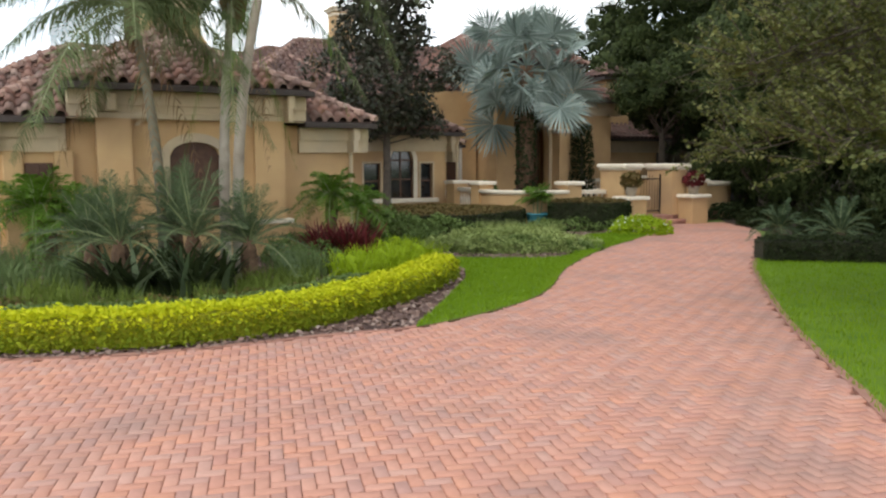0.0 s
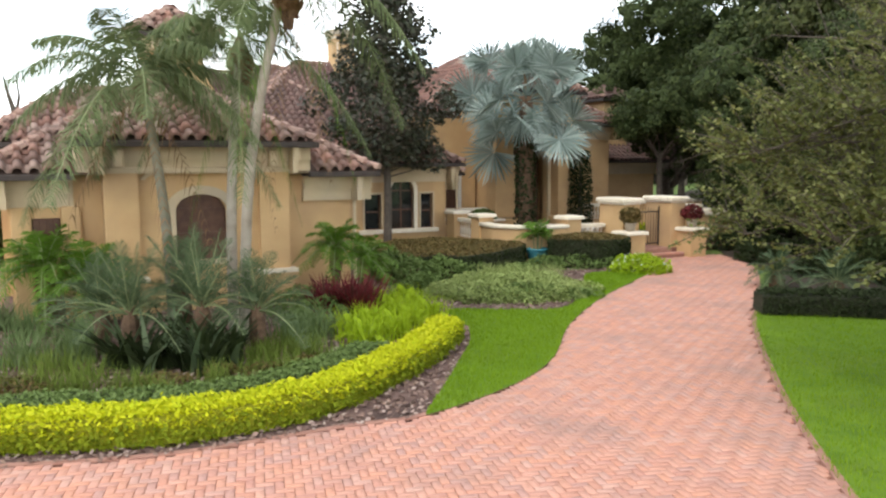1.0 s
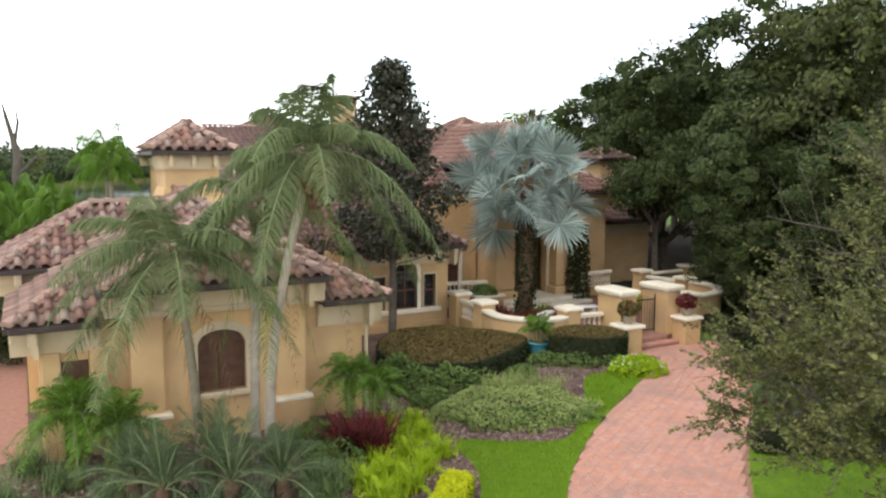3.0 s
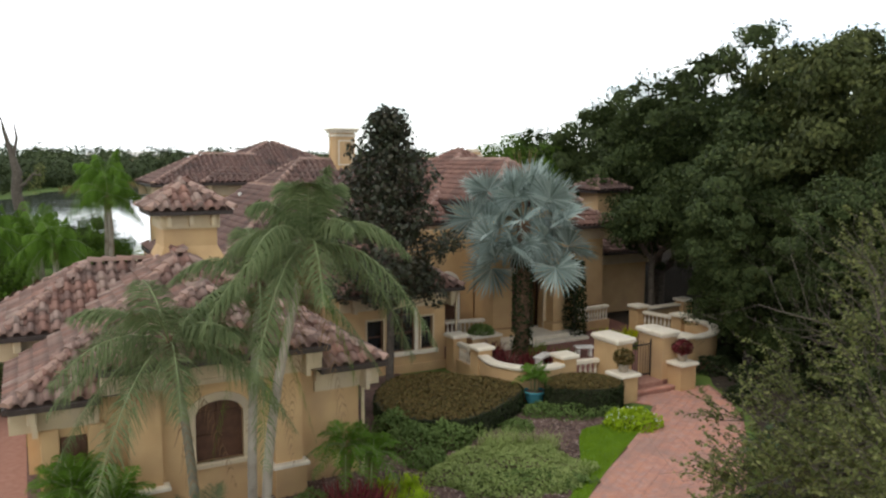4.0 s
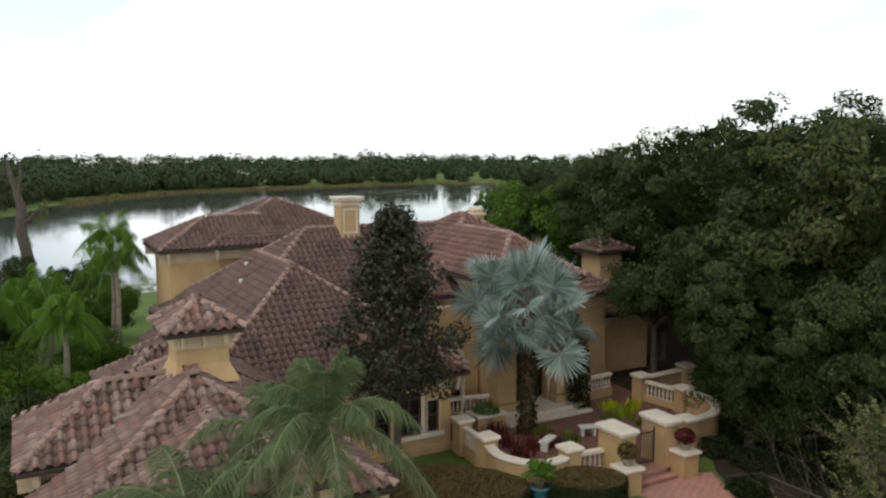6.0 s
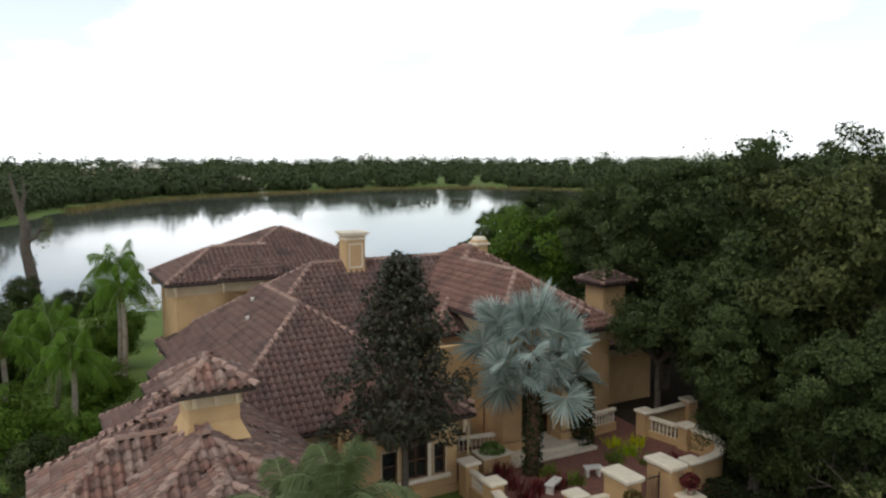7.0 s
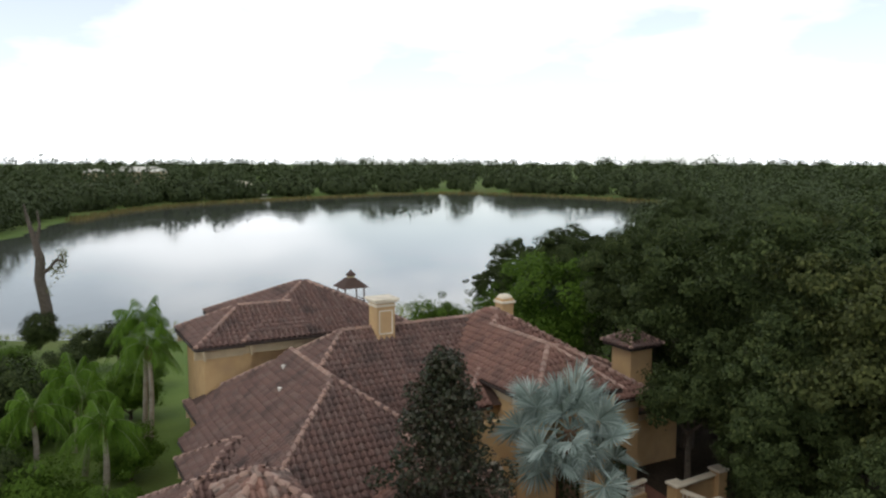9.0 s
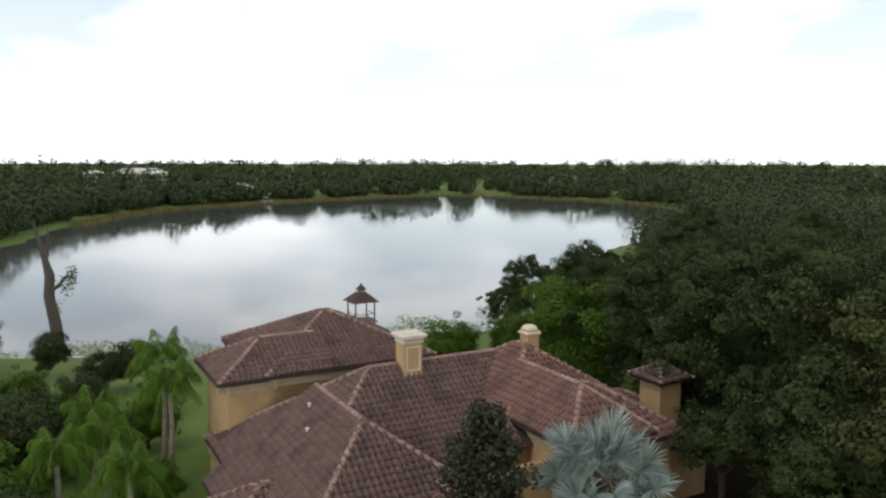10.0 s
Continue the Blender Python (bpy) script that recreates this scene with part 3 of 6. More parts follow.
def build_roof(name):
    r = ROOFS[name]
    a0, a1, b0, b1, ze, p, gone = r
    la, lb = a1 - a0, b1 - b0
    half = 0.5 * min(la if not ("e" in gone or "w" in gone) else 99, lb if not ("n" in gone or "s" in gone) else 99)
    deck = Geo()
    mats, poss = [], []
    for (oa, ob_), (ua, ub), (va, vb), length, depth in roof_planes(r):
        run = min(half, depth)
        # underlay: rows of strips so that its outline follows hips
        left_open = (("w" in gone and (ua, ub) == (1, 0)) or ("n" in gone and (ua, ub) == (0, -1)) or ("e" in gone and (ua, ub) == (-1, 0)) or ("s" in gone and (ua, ub) == (0, 1)))
        right_open = (("e" in gone and (ua, ub) == (1, 0)) or ("w" in gone and (ua, ub) == (-1, 0)) or ("n" in gone and (ua, ub) == (0, 1)) or ("s" in gone and (ua, ub) == (0, -1)))
        l2, r2 = (0 if left_open else run), (0 if right_open else run)
        P = lambda s, t: (oa + ua * s + va * t, ob_ + ub * s + vb * t, ze + p * t)
        deck.add([P(0, 0), P(length, 0), P(length - r2, run), P(l2, run)], [(0, 1, 2, 3)])
        sl = math.sqrt(1 + p * p)
        nrow, ncol = int(run * sl / TL) + 1, int(length / TW) + 1
        S, T = np.meshgrid((np.arange(ncol) + 0.5) * TW, np.arange(nrow) * TL / sl)
        S, T = S.ravel(), T.ravel()
        tm = T + 0.5 * TL / sl
        ok = (S > (0 if left_open else 1) * tm - 0.10) & (length - S > (0 if right_open else 1) * tm - 0.10) & (T < run - 0.1)
        S, T, tm = S[ok], T[ok], tm[ok]
        A, B = oa + ua * S + va * tm, ob_ + ub * S + vb * tm
        ok = ~covered(name, A, B, ze + p * tm)
        S, T = S[ok], T[ok]
        n = len(S)
        if not n:
            continue
        pos = np.stack([oa + ua * S + va * T, ob_ + ub * S + vb * T, ze + p * T + 0.02], 1)
        along = np.array([ua, ub, 0.0])
        uphill = np.array([va, vb, p]) / sl
        frame3 = np.stack([along, uphill, np.cross(along, uphill)], 1)
        # slight unevenness, tile by tile
        wob = RNG.normal(0, 0.02, (n, 3))
        rot = np.repeat(frame3[None], n, 0)
        rot[:, :, 1] += rot[:, :, 2] * wob[:, :1] + rot[:, :, 0] * wob[:, 1:2]
        mats.append(rot)
        poss.append(pos)
    ob = part("roof", deck, DECK, house, "hip roof of brown barrel tiles")
    rot, pos = np.concatenate(mats), np.concatenate(poss)
    single = np.zeros(len(pos), bool)
    if name in NEAR_ROOFS:
        # the tiles nearest to the front are pieces of their own
        order = np.argsort(pos[:, 1] + 0.15 * np.abs(pos[:, 0] - 3))
        single[order[:280]] = True
        if "tile" not in tile_mesh:
            tile_mesh["tile"] = fast_mesh("tile", TILE_V, TILE_F)
            tile_mesh["tile"].materials.append(TILE_ONE)
        for k in np.nonzero(single)[0]:
            m = Matrix.Identity(4)
            for i in range(3):
                for j in range(3):
                    m[i][j] = rot[k][i][j]
                m[i][3] = pos[k][i]
            part("tile", tile_mesh["tile"], TILE_ONE, ob, at=m)
    rest = ~single
    if rest.any():
        n = int(rest.sum())
        v = np.einsum("nij,kj->nki", rot[rest], TILE_V) + pos[rest][:, None, :]
        f = (np.arange(n)[:, None, None] * len(TILE_V) + TILE_F[None]).reshape(-1, 4)
        part("tiles", (v.reshape(-1, 3), f), TILE if name in FRONT_ROOFS else TILE_RED if name in RED_ROOFS else TILE_OLD, ob, kind="stuff")
    return ob


def hip_line(geo, name, p, q, r=0.135):
    """A row of overlapping cap tiles from the lower point p to q, where no other roof covers it."""
    p, q = Vector(p), Vector(q)
    d = q - p
    n = max(1, int(d.length / 0.40))
    d.normalize()
    side = d.cross(Vector((0, 0, 1))).normalized()
    up = side.cross(d)
    for i in range(n):
        c = p + d * (i * 0.40)
        m = c + d * 0.2
        if covered(name, np.array(m.x), np.array(m.y), m.z - 0.09).any():
            continue
        v, k = [], 5
        for s, rr, lift in ((-0.02, r, 0.075), (0.45, r * 0.8, 0.04)):
            for j in range(k):
                a = math.pi * j / (k - 1)
                v.append(c + d * s + side * math.cos(a) * rr * 1.15 + up * (math.sin(a) * rr + lift - 0.02))
        geo.add(v, [(j, j + 1, k + j + 1, k + j) for j in range(k - 1)] + [tuple(range(k - 1, -1, -1))])


def hips_of(name):
    a0, a1, b0, b1, ze, p, gone = ROOFS[name]
    la, lb = a1 - a0, b1 - b0
    half = 0.5 * min(la if not ("e" in gone or "w" in gone) else 99, lb if not ("n" in gone or "s" in gone) else 99)
    g = Geo()
    for ca, sa, ka in ((a0, 1, "w"), (a1, -1, "e")):
        for cb, sb, kb in ((b0, 1, "s"), (b1, -1, "n")):
            if ka not in gone and kb not in gone:
                hip_line(g, name, (ca, cb, ze + 0.02), (ca + sa * half, cb + sb * half, ze + p * half + 0.02))
    zr = ze + p * half + 0.03
    if "n" in gone or (lb > la and "e" not in gone and "w" not in gone):
        hip_line(g, name, ((a0 + a1) / 2, b0 + (0 if "s" in gone else half), zr), ((a0 + a1) / 2, b1 - (0 if "n" in gone else half), zr))
    else:
        hip_line(g, name, (a0 + (0 if "w" in gone else half), (b0 + b1) / 2, zr), (a1 - (0 if "e" in gone else half), (b0 + b1) / 2, zr))
    return g


def build_eaves(name):
    """Gutter and fascia along each eave, and the soffit."""
    a0, a1, b0, b1, ze, p, gone = ROOFS[name]
    runs = []
    if "s" not in gone: runs.append(("s", a0, a1))
    if "n" not in gone: runs.append(("n", a0, a1))
    if "w" not in gone: runs.append(("w", b0, b1))
    if "e" not in gone: runs.append(("e", b0, b1))
    for k, s0, s1 in runs:
        # open stretches alone; what lies under another roof is left out
        n = max(2, int((s1 - s0) / 0.3))
        u = s0 + (s1 - s0) * (np.arange(n) + 0.5) / n
        a, b = {"s": (u, u * 0 + b0), "n": (u, u * 0 + b1), "w": (u * 0 + a0, u), "e": (u * 0 + a1, u)}[k]
        free = list(~covered(name, a, b, ze)) + [False]
        o = -1 if k in "sw" else 1
        e = {"s": b0, "n": b1, "w": a0, "e": a1}[k]
        start = None
        for i, f in enumerate(free):
            if f and start is None:
                start = i
            if not f and start is not None:
                u0, u1 = s0 + (s1 - s0) * start / n, s0 + (s1 - s0) * i / n
                start = None

                def strip(g, d0, d1, z0, z1, c=0.0):
                    q0, q1 = sorted((e + o * d0, e + o * d1))
                    g.box(*((u0, u1, q0, q1) if k in "sn" else (q0, q1, u0, u1)), z0, z1, c)

                gt, cn = Geo(), Geo()
                strip(gt, 0.10, -0.02, ze - 0.13, ze, 0.02)
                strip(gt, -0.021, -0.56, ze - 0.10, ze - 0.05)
                strip(cn, -0.36, -0.552, ze - 0.42, ze - 0.102, 0.03)
                strip(cn, -0.44, -0.551, ze - 0.72, ze - 0.421)
                part("gutter", gt, GUTTER, house, "dark bronze gutter and soffit")
                part("cornice", cn, TRIM, house, "stepped cast stone cornice")


def front_wall(g, a0, a1, b, z0, z1, thick, openings=()):
    """A wall facing the front, openings (a_left, a_right, sill, spring, rise of the arch) cut right through."""
    cuts = {a0, a1}
    for l, r_, s, t, h in openings:
        n = 10 if h > 0 else 1
        cuts |= {l + (r_ - l) * i / n for i in range(n + 1)}
    cuts = sorted(cuts)
    for c0, c1 in zip(cuts, cuts[1:]):
        m = (c0 + c1) / 2
        hole = next((o for o in openings if o[0] < m < o[1]), None)
        if hole is None:
            g.box(c0, c1, b, b + thick, z0, z1)
            continue
        l, r_, s, t, h = hole
        if s > z0:
            g.box(c0, c1, b, b + thick, z0, s)
        top = []
        for c in (c0, c1):
            u = (2 * c - l - r_) / (r_ - l)
            top.append(t + h * math.sqrt(max(0, 1 - u * u)))
        v = [(c0, b, top[0]), (c1, b, top[1]), (c1, b, z1), (c0, b, z1)]
        v += [(x, y + thick, z) for x, y, z in v]
        g.add(v, [(0, 1, 2, 3), (7, 6, 5, 4), (0, 4, 5, 1), (1, 5, 6, 2), (2, 6, 7, 3), (3, 7, 4, 0)])


def arch_trim(a0, a1, b, sill, spring, rise, w, proud=0.05):
    """Moulded surround of an opening, following its arch."""
    ac, n = (a0 + a1) / 2, 14
    pts = [((a0, sill), (a0 - w, sill))]
    ha = (a1 - a0) / 2
    if rise > 0:
        for i in range(n + 1):
            th = math.pi * (1 - i / n)
            pts.append(((ac + ha * math.cos(th), spring + rise * math.sin(th)), (ac + (ha + w) * math.cos(th), spring + (rise + w) * math.sin(th))))
    else:
        pts += [((a0, spring), (a0 - w, spring + w)), ((a1, spring), (a1 + w, spring + w))]
    pts.append(((a1, sill), (a1 + w, sill)))
    g = Geo()
    v = []
    for (ia, iz), (oa, oz) in pts:
        v += [(ia, b - proud, iz), (oa, b - proud, oz), (oa, b + 0.02, oz), (ia, b + 0.1, iz)]
    g.add(v, [(4 * i + k, 4 * i + 4 + k, 4 * i + 4 + (k + 1) % 4, 4 * i + (k + 1) % 4) for i in range(len(pts) - 1) for k in range(4)])
    return g


def window_unit(name, a0, a1, b, sill, spring, rise, trim=0.12, mat=GLASS, frame_mat=WOOD, mullions=1, rails=2, tr_mat=WHITE, sill_part=True):
    """A window or door set into a front wall: surround, leaf frame, panes, sill."""
    w = part(name, arch_trim(a0, a1, b, sill, spring, rise, trim), tr_mat, house, "pale moulded surround")
    fr = Geo()
    y0, y1 = b + 0.12, b + 0.18
    def top(a):
        u = (2 * a - a0 - a1) / (a1 - a0)
        return spring + rise * math.sqrt(max(0, 1 - u * u))
    for k in range(mullions + 2):
        a = a0 + (a1 - a0) * k / (mullions + 1)
        x0, x1 = max(a0, a - 0.03), min(a1, a + 0.03)
        fr.box(x0, x1, y0, y1, sill, min(top(x0 + 0.01), top(x1 - 0.01)))
    for k in range(rails + 2):
        z = sill + (spring - sill) * k / (rails + 1)
        fr.box(a0, a1, y0 + 0.005, y1 - 0.005, max(sill, z - 0.03), z + 0.03)
    part("frame", fr, frame_mat, w, "dark stained wooden frame")
    n = 10 if rise > 0 else 1
    pane = Geo()
    v = [(a0, y0 + 0.035, sill), (a1, y0 + 0.035, sill)] + [(a1 - (a1 - a0) * i / n, y0 + 0.035, top(a1 - (a1 - a0) * i / n)) for i in range(n + 1)]
    v2 = [(x, y + 0.012, z) for x, y, z in v]
    k = len(v)
    pane.add(v + v2, [tuple(range(k)), tuple(range(2 * k - 1, k - 1, -1))])
    part("pane", pane, mat, w)
    if sill_part:
        part("sill", Geo().box(a0 - 0.2, a1 + 0.2, b - 0.12, b + 0.1, sill - 0.12, sill, 0.02), tr_mat, w, "projecting stone sill")
    return w


def block_walls(name, front=True, inset=0.55, z0=-0.1):
    a0, a1, b0, b1, ze, p, gone = ROOFS[name]
    g = Geo()
    x0, x1, y0, y1, z1 = a0 + inset, a1 - (0 if "e" in gone else inset), b0 + inset, b1 - (0 if "n" in gone else inset), ze - 0.06
    if front:
        g.box(x0, x1, y0, y0 + 0.25, z0, z1)
    if "w" not in gone: g.box(x0, x0 + 0.25, y0 + 0.25, y1, z0, z1)
    if "e" not in gone: g.box(x1 - 0.25, x1, y0 + 0.25, y1, z0, z1)
    if "n" not in gone: g.box(x0 + 0.25, x1 - 0.25, y1 - 0.25, y1, z0, z1)
    part("wall", g, STUCCO, house, "tan stucco wall")


for nm in ROOFS:
    build_roof(nm)
    cap_geo = hips_of(nm)
    if cap_geo.v:
        part("hip_tiles", cap_geo, CAPTILE, house, "pale clay hip and ridge caps", kind="stuff")
    build_eaves(nm)
for nm in ("garage", "left_wing", "left_rear", "left_far", "left_last", "centre", "main", "hall", "east", "rear", "rear_high", "right_wing"):
    block_walls(nm, front=True)
for nm in ("bay", "window_wing", "entry"):
    block_walls(nm, front=False)

# garage bay: arched window between two pilasters
g = Geo()
front_wall(g, 1.13, 5.2, 18.22, -0.1, 3.8, 0.3, [(2.62, 3.76, 1.15, 2.32, 0.34)])
part("wall", g, STUCCO, house, "tan stucco bay front")
for a in (1.13, 4.5):
    pil = part("pilaster", Geo().box(a, a + 0.70, 18.02, 18.222, 0.86, 3.15), STUCCO, house, "flat stucco pilaster")
    part("base", Geo().box(a - 0.03, a + 0.78, 17.92, 18.21, -0.1, 0.76), STUCCO, pil)
    part("plinth", Geo().box(a - 0.1, a + 0.85, 17.84, 18.21, 0.76, 0.86, 0.025), CAP, pil, "pale stone plinth cap")
    part("bracket", Geo().box(a + 0.2, a + 0.42, 17.78, 18.21, 3.3, 3.68, 0.03), TRIM, pil, "cast stone scroll bracket")
part("band", Geo().box(1.05, 5.3, 17.98, 18.218, 3.15, 3.28, 0.02), TRIM, house, "cast stone band under the eave")
part("relief", arch_trim(2.0, 4.45, 18.2, 3.0, 3.0, 0.22, 0.10, 0.06), TRIM, house, "shallow moulded relief arch")
window_unit("window", 2.62, 3.76, 18.22, 1.15, 2.32, 0.34, 0.2, WOOD, WOOD, 1, 1, TRIM)
# garage front, left of the bay: a wooden door between flat piers
for a in (-0.66, 0.3):
    part("pilaster", Geo().box(a, a + 0.38, 18.38, 18.552, -0.1, 2.45, 0.02), STUCCO, house, "flat stucco pilaster")
dr = part("door", Geo().box(-0.26, 0.28, 18.50, 18.546, 0.0, 2.2, 0.01), WOOD, house, "dark stained plank door")
for k in range(4):
    part("plank", Geo().box(-0.25 + 0.132 * k, -0.13 + 0.132 * k, 18.475, 18.5, 0.03, 2.17, 0.006), WOOD, dr)
for a, b, z in ((0.45, 18.40, 3.0), (7.0, 18.30, 3.0), (14.6, 26.6, 3.2)):
    part("downpipe", Geo().tube([(a, b - 0.2, z), (a, b - 0.05, z - 0.12), (a, b + 0.06, z - 0.35), (a, b + 0.06, 0.0)], 0.045, 8), TRIM, house, "pale downpipe")

# window wing: arched window flanked by two narrow ones
g = Geo()
trio = [(10.75, 11.42, 0.84, 2.18, 0.0), (11.84, 12.8, 0.84, 2.3, 0.5), (13.1, 13.62, 0.84, 2.18, 0.0)]
front_wall(g, 9.05, 14.2, 26.9, -0.1, 3.3, 0.3, trio)
part("wall", g, STUCCO, house, "tan stucco window wing front")
for k, (l, r_, s, t, h) in enumerate(trio):
    window_unit("window", l, r_, 26.9, s, t, h, 0.16 if k == 1 else 0.07, GLASS, WOOD, 1 if k == 1 else 0, 1, CAP if k == 1 else TRIM, sill_part=False)
part("sill", Geo().box(10.5, 13.85, 26.76, 26.9, 0.68, 0.84, 0.02), CAP, house, "long stone window sill")
part("base_course", Geo().box(9.0, 14.3, 26.8, 26.9, -0.1, 0.3, 0.02), STUCCO, house)

# link wall with an arched side door
g = Geo()
front_wall(g, 14.2, 17.4, 30.0, 0.0, 5.3, 0.3, [(15.55, 16.5, 0.4, 2.8, 0.47)])
part("wall", g, STUCCO, house, "tan stucco link wall")
window_unit("door", 15.55, 16.5, 30.0, 0.4, 2.8, 0.47, 0.16, WOOD, WOOD, 1, 3, WHITE, sill_part=False)

# entry pavilion: tall arch between paired piers
g = Geo()
front_wall(g, 17.6, 21.6, 28.72, 0.3, 6.45, 0.35, [(18.35, 20.45, 0.3, 3.35, 1.05)])
part("wall", g, STUCCO, house, "tan stucco entry front")
part("surround", arch_trim(18.35, 20.45, 28.72, 0.5, 3.35, 1.05, 0.16, 0.06), TRIM, house, "moulded arch surround")
for a in (17.3, 20.6):
    pier = part("pier", Geo().box(a, a + 1.0, 28.1, 28.718, 1.0, 3.5), STUCCO, house, "square stucco entry pier")
    part("base", Geo().box(a - 0.12, a + 1.12, 27.98, 28.715, 0.3, 0.95, 0.03), STUCCO, pier)
    part("capital", Geo().box(a - 0.1, a + 1.1, 28.0, 28.716, 3.5, 3.66, 0.03), CAP, pier, "pale stone capital")
    part("shaft", Geo().box(a + 0.06, a + 0.94, 28.18, 28.717, 3.66, 6.1), STUCCO, pier)
dd = part("door", Geo().box(18.3, 20.5, 29.5, 29.56, 0.4, 4.4, 0.01), WOOD, house, "dark wooden double front door deep in the porch")
for k in range(2):
    leaf_panel = part("leaf", Geo().box(18.42 + 1.0 * k, 19.38 + 1.0 * k, 29.44, 29.5, 0.45, 3.3, 0.015), WOOD, dd)
    for z in (0.7, 1.7, 2.5):
        part("panel", Geo().box(18.56 + 1.0 * k, 19.24 + 1.0 * k, 29.42, 29.44, z, z + 0.65, 0.01), WOOD, leaf_panel)
for a in (17.55, 22.1 - 0.57):
    part("wall", Geo().box(a, a + 0.25, 29.07, 31.8, 0.3, 6.45), STUCCO, house)

# turret on the garage
ROOFS["turret"] = (2.36, 4.72, 22.58, 24.94, 6.95, 0.66, "")
tur = part("turret", Geo().box(2.78, 4.3, 23.0, 24.52, 4.6, 6.9), STUCCO, house, "square stucco turret")
part("skirt", Geo().add([(2.78, 23.0, 5.9), (4.3, 23.0, 5.9), (4.55, 22.7, 5.35), (2.53, 22.7, 5.35), (2.78, 24.5, 5.9), (4.3, 24.5, 5.9), (4.55, 24.8, 5.3), (2.53, 24.8, 5.3)],
                        [(3, 2, 1, 0), (0, 4, 7, 3), (1, 2, 6, 5), (4, 5, 6, 7), (2, 3, 7, 6)]), STUCCO, tur, "flared stucco skirt")
build_roof("turret")
part("hip_tiles", hips_of("turret"), CAPTILE, house, "pale clay hip and ridge caps", kind="stuff")
part("frieze", Geo().box(2.70, 4.38, 22.92, 24.6, 6.42, 6.88, 0.03), TRIM, tur, "cast stone frieze")
for k in range(3):
    part("bracket", Geo().box(2.86 + 0.62 * k, 2.98 + 0.62 * k, 22.7, 22.93, 6.5, 6.86, 0.02), TRIM, tur)
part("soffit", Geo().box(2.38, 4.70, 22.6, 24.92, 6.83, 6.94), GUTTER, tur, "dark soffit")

# chimneys
def chimney(a, b, w, d, z0, z1, fancy=True):
    c = part("chimney", Geo().box(a - w / 2, a + w / 2, b - d / 2, b + d / 2, z0, z1 - 0.22, 0.02), STUCCO, house, "tall tan stucco chimney")
    if fancy:
        for z, o in ((z1 - 0.42, 0.05), (z1 - 0.22, 0.11), (z1 - 0.10, 0.2)):
            part("moulding", Geo().box(a - w / 2 - o, a + w / 2 + o, b - d / 2 - o, b + d / 2 + o, z, z + 0.12, 0.03), CAP, c, "stepped pale stone crown")
        fr = Geo()
        x0, x1, y = a - w / 2 + 0.14, a + w / 2 - 0.14, b - d / 2 - 0.025
        zz0, zz1 = z0 + 0.95, z1 - 0.6
        for q0, q1, r0, r1 in ((x0, x1, zz0, zz0 + 0.07), (x0, x1, zz1 - 0.07, zz1), (x0, x0 + 0.07, zz0 + 0.07, zz1 - 0.07), (x1 - 0.07, x1, zz0 + 0.07, zz1 - 0.07)):
            fr.box(q0, q1, y, b - d / 2 + 0.01, r0, r1)
        part("panel_frame", fr, CAP, c, "raised panel moulding")
    else:
        part("moulding", Geo().box(a - w / 2 - 0.1, a + w / 2 + 0.1, b - d / 2 - 0.1, b + d / 2 + 0.1, z1 - 0.5, z1 - 0.36, 0.03), CAP, c, "pale stone crown")
        part("pot", Geo().box(a - w / 2 + 0.03, a + w / 2 - 0.03, b - d / 2 + 0.03, b + d / 2 - 0.03, z1 - 0.25, z1, 0.12), CAP, c, "rounded chimney pot")


chimney(14.12, 38.05, 1.08, 1.0, 7.2, 10.05)
chimney(23.3, 40.1, 0.82, 0.82, 6.7, 9.15, False)
# small square tower at the far corner
st = part("corner_tower", Geo().box(27.45, 29.05, 33.3, 34.9, 0.0, 6.75), STUCCO, house, "square stucco corner tower")
ROOFS["corner_tower"] = (27.0, 29.5, 32.85, 35.35, 6.8, 0.55, "")
build_roof("corner_tower")
part("hip_tiles", hips_of("corner_tower"), CAPTILE, house, "pale clay hip and ridge caps", kind="stuff")
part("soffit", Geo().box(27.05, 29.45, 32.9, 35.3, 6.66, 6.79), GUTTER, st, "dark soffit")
# small vents on the roof
for a, b in ((9.0, 39.2), (8.2, 37.2)):
    z = float(roof_height(ROOFS["main"], np.array(a), np.array(b)))
    part("vent", Geo().lathe(a, b, [(0.07, z - 0.1), (0.07, z + 0.28), (0.11, z + 0.3), (0.11, z + 0.36), (0.02, z + 0.4)], 10), WHITE, house, "pale roof vent pipe")

# ---------------------------------------------------------------- courtyard walls, gate, steps
COURT = [xy(14.3, 26.9), xy(14.3, 23.9), xy(14.1, 22.2), xy(15.2, 21.3), xy(18.0, 21.2), xy(18.4, 20.4), xy(20.2, 20.4), xy(20.7, 21.3), xy(23.4, 21.4), xy(25.4, 23.2), xy(25.4, 27.4), xy(26.0, 32.0), xy(14.3, 32.0)]
tagged(part("terrace", flat(COURT, -0.05, 0.30), TERRACE, label="raised red paved entry court", kind="structure"), category="terrace")


def post(a, b, h, w=0.6, z0=0.0, label="square stucco garden post with pale stone cap"):
    t = thing("garden_post", label, "post", "court posts", HOUSE @ Matrix.Translation((a, b, 0)))
    part("shaft", Geo().box(-w / 2, w / 2, -w / 2, w / 2, z0, h - 0.1), STUCCO, t)
    part("cap", Geo().box(-w / 2 - 0.1, w / 2 + 0.1, -w / 2 - 0.1, w / 2 + 0.1, h - 0.1, h + 0.02, 0.04), CAP, t, "pale stone cap")


